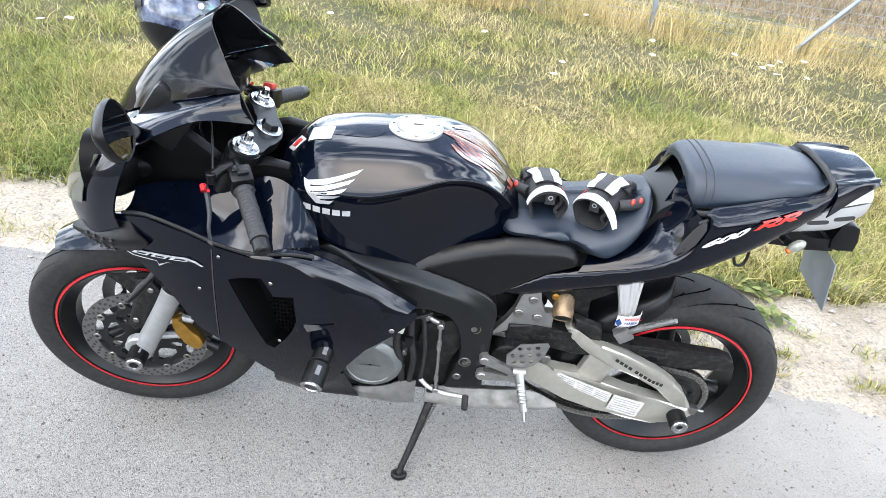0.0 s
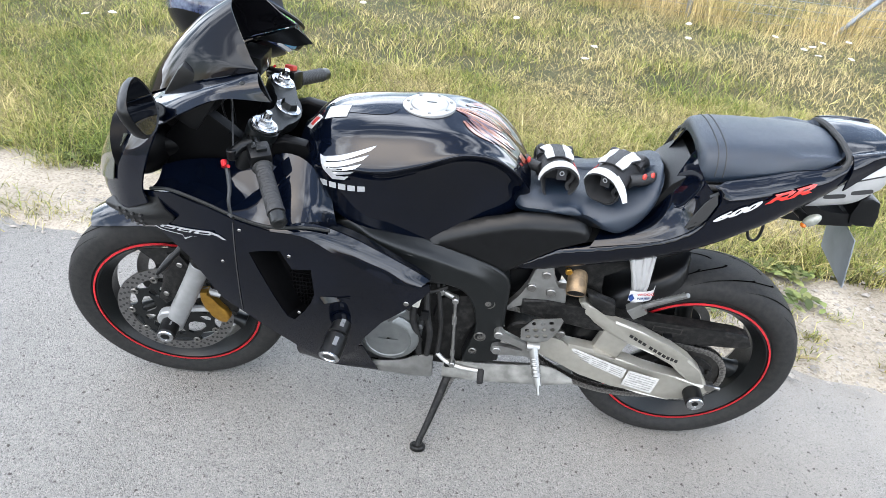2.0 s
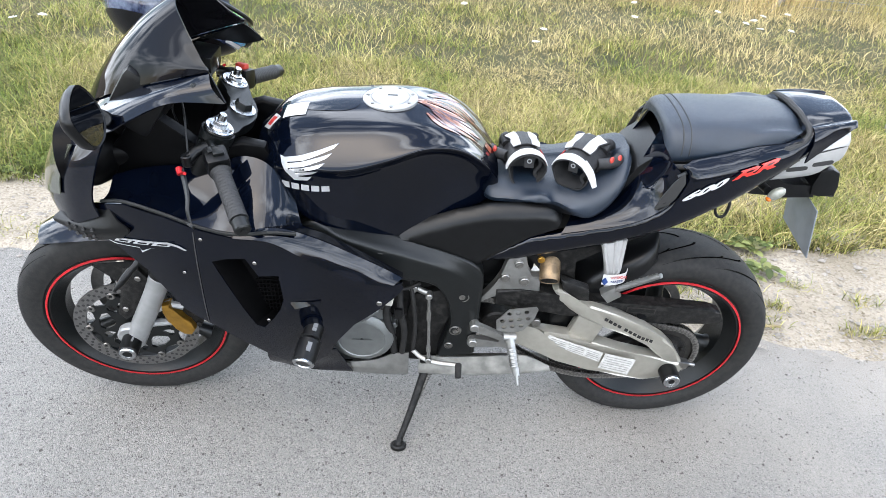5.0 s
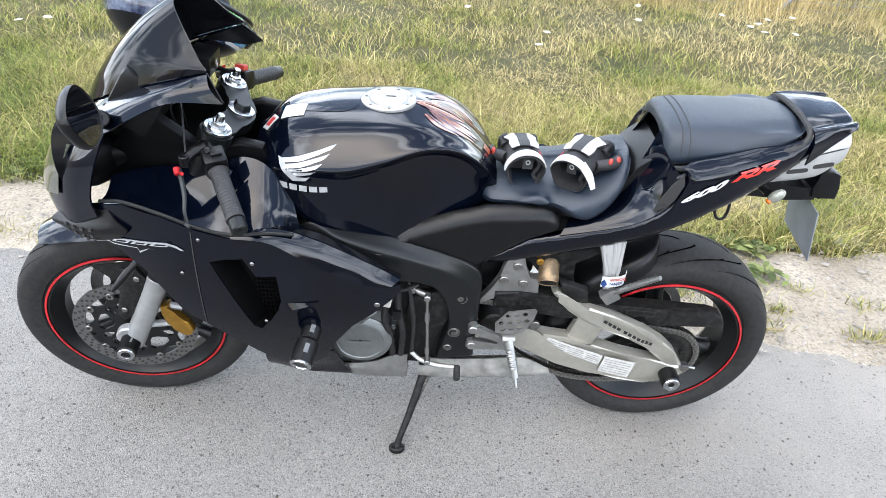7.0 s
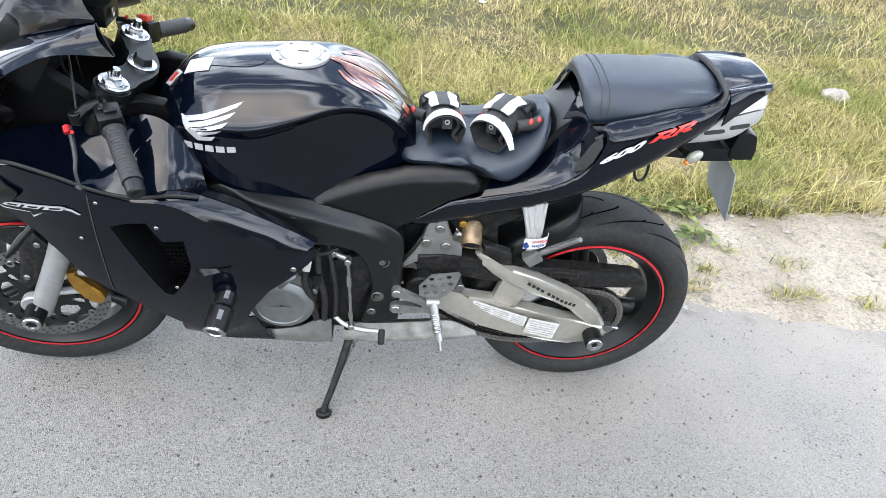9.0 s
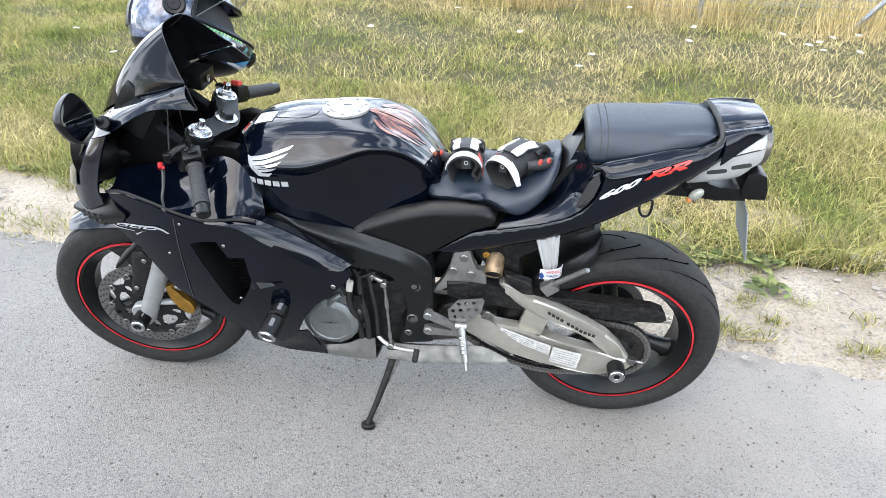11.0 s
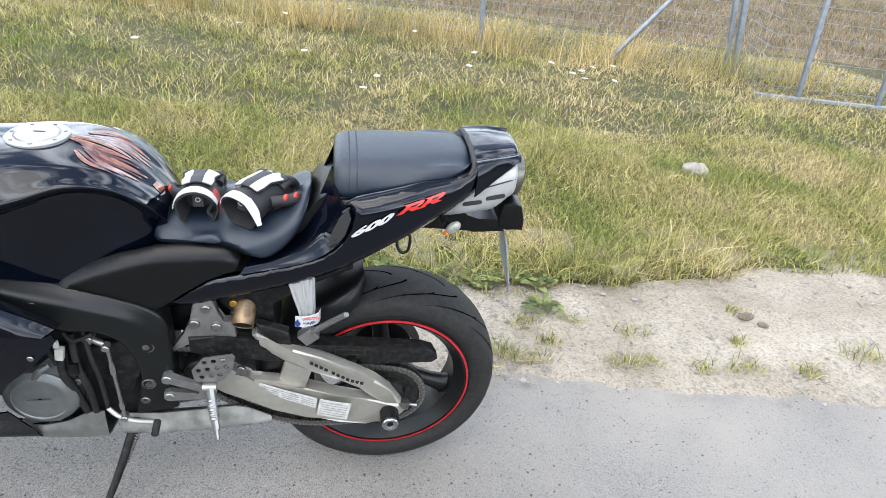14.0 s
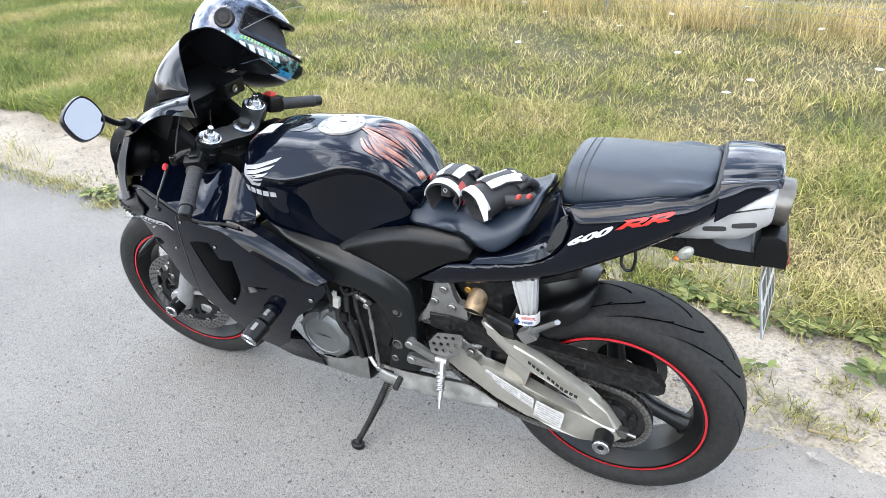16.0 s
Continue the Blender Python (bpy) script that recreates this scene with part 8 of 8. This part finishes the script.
def lawn_place(y0, y1, x0, x1, share=0.5, per=14, spread=0.035):
    """Blades over the meadow: some singly, the rest in clumps."""
    def place(r, n):
        k = int(n * share / per)
        cx, cy = r.uniform(x0, x1, k), r.uniform(y0, y1, k)
        size = spread * r.uniform(0.5, 1.6, k)
        i = r.integers(0, k, int(n * share))
        x = np.concatenate([r.uniform(x0, x1, n - len(i)), cx[i] + r.normal(0, 1, len(i)) * size[i]])
        y = np.concatenate([r.uniform(y0, y1, n - len(i)), cy[i] + r.normal(0, 1, len(i)) * size[i]])
        edge = np.interp(x, GX, GE)
        keep = (y > edge - 0.02 + 0.03 * r.normal(0, 1, n) ** 2) & (y < 8.2 - 0.26 * x)
        keep &= r.uniform(0, 1, n) < 0.6 + 0.4 * lumps(x * 3, y * 3)
        x, y = x[keep], y[keep]
        return x, y, np.full(len(x), 0.0) + 0.03 * np.minimum(1, np.maximum(0, (y - 0.9) / 1.5))
    return place


def lawn_len(lo, hi):
    def length(r, x, y):
        edge = np.interp(x, GX, GE)
        rim = 1 + 0.55 * np.exp(-((y - edge - 0.15) / 0.22) ** 2)
        return (lo + (hi - lo) * r.beta(1.5, 3.4, len(x))) * (0.55 + 0.8 * lumps(x * 1.3, y * 1.3)) * rim
    return length


parts = [
    blades(210000, lawn_place(0.75, 3.0, -4.0, 5.5), lawn_len(0.03, 0.16), 0.0021, 1.0, 11),
    blades(330000, lawn_place(1.3, 11.0, -11.0, 7.5, 0.5, 16, 0.05), lawn_len(0.04, 0.16), 0.0030, 1.0, 12),
]
parts.append(blades(110000, lawn_place(0.9, 5.5, -9.0, -3.0, 0.5, 16, 0.05), lawn_len(0.04, 0.16), 0.0028, 1.0, 16))
vv = np.concatenate([p[0] for p in parts])
tt = np.concatenate([p[1] + sum(len(q[0]) for q in parts[:i]) for i, p in enumerate(parts)])
blade_object("grass", vv, tt, grass_mat, "dry yellow-green meadow grass beside the lane", "grass")

v, t = blades(9000, lawn_place(0.9, 8.5, -6, 7.5), lambda r, x, y: r.uniform(0.16, 0.36, len(x)), 0.0009, 0.45, 13)
blade_object("seed_stalks", v, t, stick_mat, "tall thin dry seed stalks in the meadow", "grass")


def fence_place(r, n):
    x = r.uniform(-9, 6.2, n)
    y = 6.38 - 0.20 * x + r.normal(0, 0.28, n)
    keep = r.uniform(0, 1, n) < lumps(x * 2.2, y * 1.5)
    return x[keep], y[keep], np.full(keep.sum(), 0.02)


v, t = blades(26000, fence_place, lambda r, x, y: r.uniform(0.15, 0.50, len(x)), 0.0022, 0.55, 15)
blade_object("tall_straw", v, t, straw_mat, "tall dry straw-coloured grass along the fence", "grass")


def field_place(r, n):
    x = r.uniform(-9, 16, n)
    y = r.uniform(5.0, 17, n)
    keep = y > 7.9 - 0.26 * x + r.normal(0, 0.2, n)
    x, y = x[keep], y[keep]
    return x, y, np.full(len(x), -0.05)


v, t = blades(90000, field_place, lambda r, x, y: r.uniform(0.05, 0.20, len(x)), 0.0045, 0.9, 14)
blade_object("field_stubble", v, t, stubble_mat, "mown brown stubble in the field behind the fence", "stubble")


# ---- weeds and flowers ----
def tuft(x, y, n, h, spread, seed, name="grass_tuft", mat=tuft_mat, label="small yellow-green grass tuft in the sand", w=0.0016):
    place = lambda r, k: (x + r.normal(0, spread, k), y + r.normal(0, spread * 0.7, k), np.full(k, 0.004))
    v, t = blades(n, place, lambda r, a, b: h * r.uniform(0.4, 1.0, len(a)), w, 1.0, seed)
    v = v - np.array([x, y, 0])
    root = thing(name, label, "tuft", Matrix.Translation((x, y, 0.008)), "tufts on the shoulder")
    ob = blade_object("foliage", v, t, mat, "", "", "stuff")
    ob.parent = root


for i, (x, y, n, h, sp) in enumerate(((2.02, 0.40, 40, 0.04, 0.04), (2.29, 0.370, 70, 0.045, 0.026), (2.36, 0.368, 60, 0.045, 0.024), (2.44, 0.372, 50, 0.04, 0.020), (2.62, 0.338, 80, 0.045, 0.024), (2.76, 0.345, 60, 0.045, 0.030), (2.83, 0.340, 50, 0.045, 0.024), (3.05, 0.318, 100, 0.05, 0.030), (2.84, 0.50, 60, 0.05, 0.018),
                                      (1.98, 0.62, 60, 0.05, 0.03), (2.20, 0.62, 60, 0.05, 0.03), (2.42, 0.55, 60, 0.05, 0.03), (1.72, 0.55, 50, 0.05, 0.03), (1.80, 0.36, 60, 0.05, 0.05), (-1.05, 0.66, 160, 0.06, 0.08), (-1.30, 0.68, 200, 0.07, 0.10),
                                      (-0.80, 0.66, 90, 0.05, 0.06), (-1.25, 1.05, 120, 0.10, 0.05), (-1.9, 0.72, 120, 0.06, 0.09), (0.55, 0.72, 90, 0.06, 0.05), (3.35, 0.42, 90, 0.07, 0.05), (2.95, 0.72, 50, 0.06, 0.03))):
    tuft(x, y, n, h, sp, 40 + i)
for i, (x, y, n, h, sp) in enumerate(((-2.50, 0.66, 260, 0.04, 0.09), (-2.28, 0.665, 260, 0.04, 0.08), (-2.06, 0.655, 220, 0.04, 0.07), (-1.89, 0.645, 160, 0.04, 0.06), (-2.75, 0.68, 260, 0.04, 0.10), (-3.0, 0.70, 240, 0.04, 0.10), (-1.50, 0.58, 200, 0.05, 0.06),
                                      (1.81, 0.46, 70, 0.05, 0.04), (1.88, 0.41, 80, 0.05, 0.035), (1.93, 0.395, 70, 0.04, 0.04), (2.06, 0.49, 80, 0.05, 0.025), (1.88, 0.81, 40, 0.05, 0.03), (2.03, 0.82, 40, 0.05, 0.03), (1.98, 0.57, 40, 0.04, 0.03))):
    tuft(x, y, n, h, sp, 90 + i)
for i, (x, y) in enumerate(((-2.57, 0.77), (-2.52, 0.84), (-2.85, 0.92), (-2.30, 0.80), (-2.70, 0.86))):
    tuft(x, y, 26, 0.16, 0.05, 120 + i, label="tall thin weed stems in the sandy shoulder", w=0.0012)


def rosette(x, y, n, size, seed):
    """A plant of broad pointed leaves."""
    r = np.random.default_rng(seed)
    bm = bmesh.new()
    for _ in range(n):
        a, ln, el = r.uniform(0, 2 * PI), size * r.uniform(0.5, 1.0), r.uniform(0.15, 0.9)
        ox, oy = r.normal(0, size * 0.5), r.normal(0, size * 0.35)
        rows = []
        for u in np.linspace(0, 1, 6):
            w = ln * 0.26 * math.sin(PI * min(0.98, u * 0.92 + 0.05)) ** 0.8
            c = Vector((ox + math.cos(a) * ln * u, oy + math.sin(a) * ln * u, 0.02 + ln * el * u * (1 - 0.7 * u)))
            sd = Vector((-math.sin(a), math.cos(a), 0)) * w
            rows.append([c - sd, c - Vector((0, 0, w * 0.25)), c + sd])
        skin(bm, np.array(rows))
    root = thing("weed", "low green weed with broad leaves at the grass edge", "weed", Matrix.Translation((x, y, 0.01)), "weeds at the grass edge")
    tagged(part("leaves", bm, weed_mat, root, "", 50, False), kind="stuff")


for i, (x, y, n, s) in enumerate(((1.62, 0.92, 60, 0.065), (1.86, 0.90, 55, 0.060), (2.05, 0.93, 46, 0.055), (2.16, 0.90, 26, 0.05), (1.45, 0.95, 40, 0.06), (2.10, 0.72, 16, 0.06), (2.26, 0.95, 16, 0.05), (-1.6, 1.20, 24, 0.07), (-1.2, 1.12, 20, 0.06), (0.4, 1.02, 20, 0.06), (-1.66, 0.63, 60, 0.055), (-1.62, 0.70, 50, 0.05), (-1.50, 0.62, 50, 0.05), (1.72, 0.85, 30, 0.05), (1.84, 0.89, 34, 0.06), (1.95, 0.93, 30, 0.06), (2.10, 0.90, 20, 0.07), (1.73, 0.62, 7, 0.06), (2.08, 0.66, 8, 0.07))):
    rosette(x, y, n, s, 70 + i)


def umbel_mesh():
    bm = bmesh.new()
    r = np.random.default_rng(3)
    for k in range(42):
        a, q = 2.4 * k, math.sqrt(k / 42) * 0.026
        c = Vector((math.cos(a) * q, math.sin(a) * q, 0.30 + 0.004 * r.uniform(0, 1) - q * q * 4))
        bmesh.ops.create_icosphere(bm, subdivisions=1, radius=0.0048, matrix=Matrix.Translation(c) @ Matrix.Diagonal((1, 1, 0.5, 1)))
    return bm


flower = thing("wild_carrot", "white wild carrot flower on a thin stalk in the meadow", "flower", group="wild carrot flowers")
part("umbel", umbel_mesh(), flower_mat, flower)
bm = bmesh.new()
tube(bm, [(0, 0, 0), (0.008, 0.004, 0.12), (0.0, 0.0, 0.295)], 0.0014, 5, 8)
part("stalk", bm, weed_mat, flower)
spots = [(1.45, 3.45), (3.44, 4.45), (3.11, 3.97), (0.89, 4.2), (1.35, 2.95), (-2.1, 2.85), (-1.95, 2.80), (3.3, 4.1), (3.5, 4.0), (3.2, 3.75), (3.05, 4.5), (3.6, 4.3), (2.4, 4.6), (-0.6, 5.2), (0.2, 4.9), (-1.2, 6.1), (0.5, 5.6), (1.9, 5.4), (2.2, 3.9), (-2.6, 4.4), (-0.4, 3.9), (1.2, 6.2), (-0.9, 6.6), (-2.9, 3.4)]
flower.matrix_world = Matrix.Translation((*spots[0], -0.08))
for i, (x, y) in enumerate(spots[1:]):
    sc_ = 0.75 + 0.5 * ((i * 37) % 11) / 11
    copy_thing(flower, Matrix.Translation((x, y, -0.10 + 0.08 * ((i * 53) % 7) / 7)) @ pose(0, 0, 0, 8 * math.sin(i * 2.2), 8 * math.cos(i * 1.7), i * 50))
bm = bmesh.new()
tube(bm, [(1.90, 0.360, 0.020), (1.96, 0.368, 0.018), (2.03, 0.370, 0.020)], 0.0045, 6, 8)
tagged(part("dry_stick", bm, stick_mat, None), "pale dry stick at the road edge", "stick")
bm = bmesh.new()
tube(bm, [(1.71, 0.200, 0.006), (1.77, 0.228, 0.007), (1.83, 0.280, 0.008)], 0.0016, 6, 8)
tagged(part("twig", bm, stick_mat, None), "thin dark twig lying on the asphalt edge", "twig")
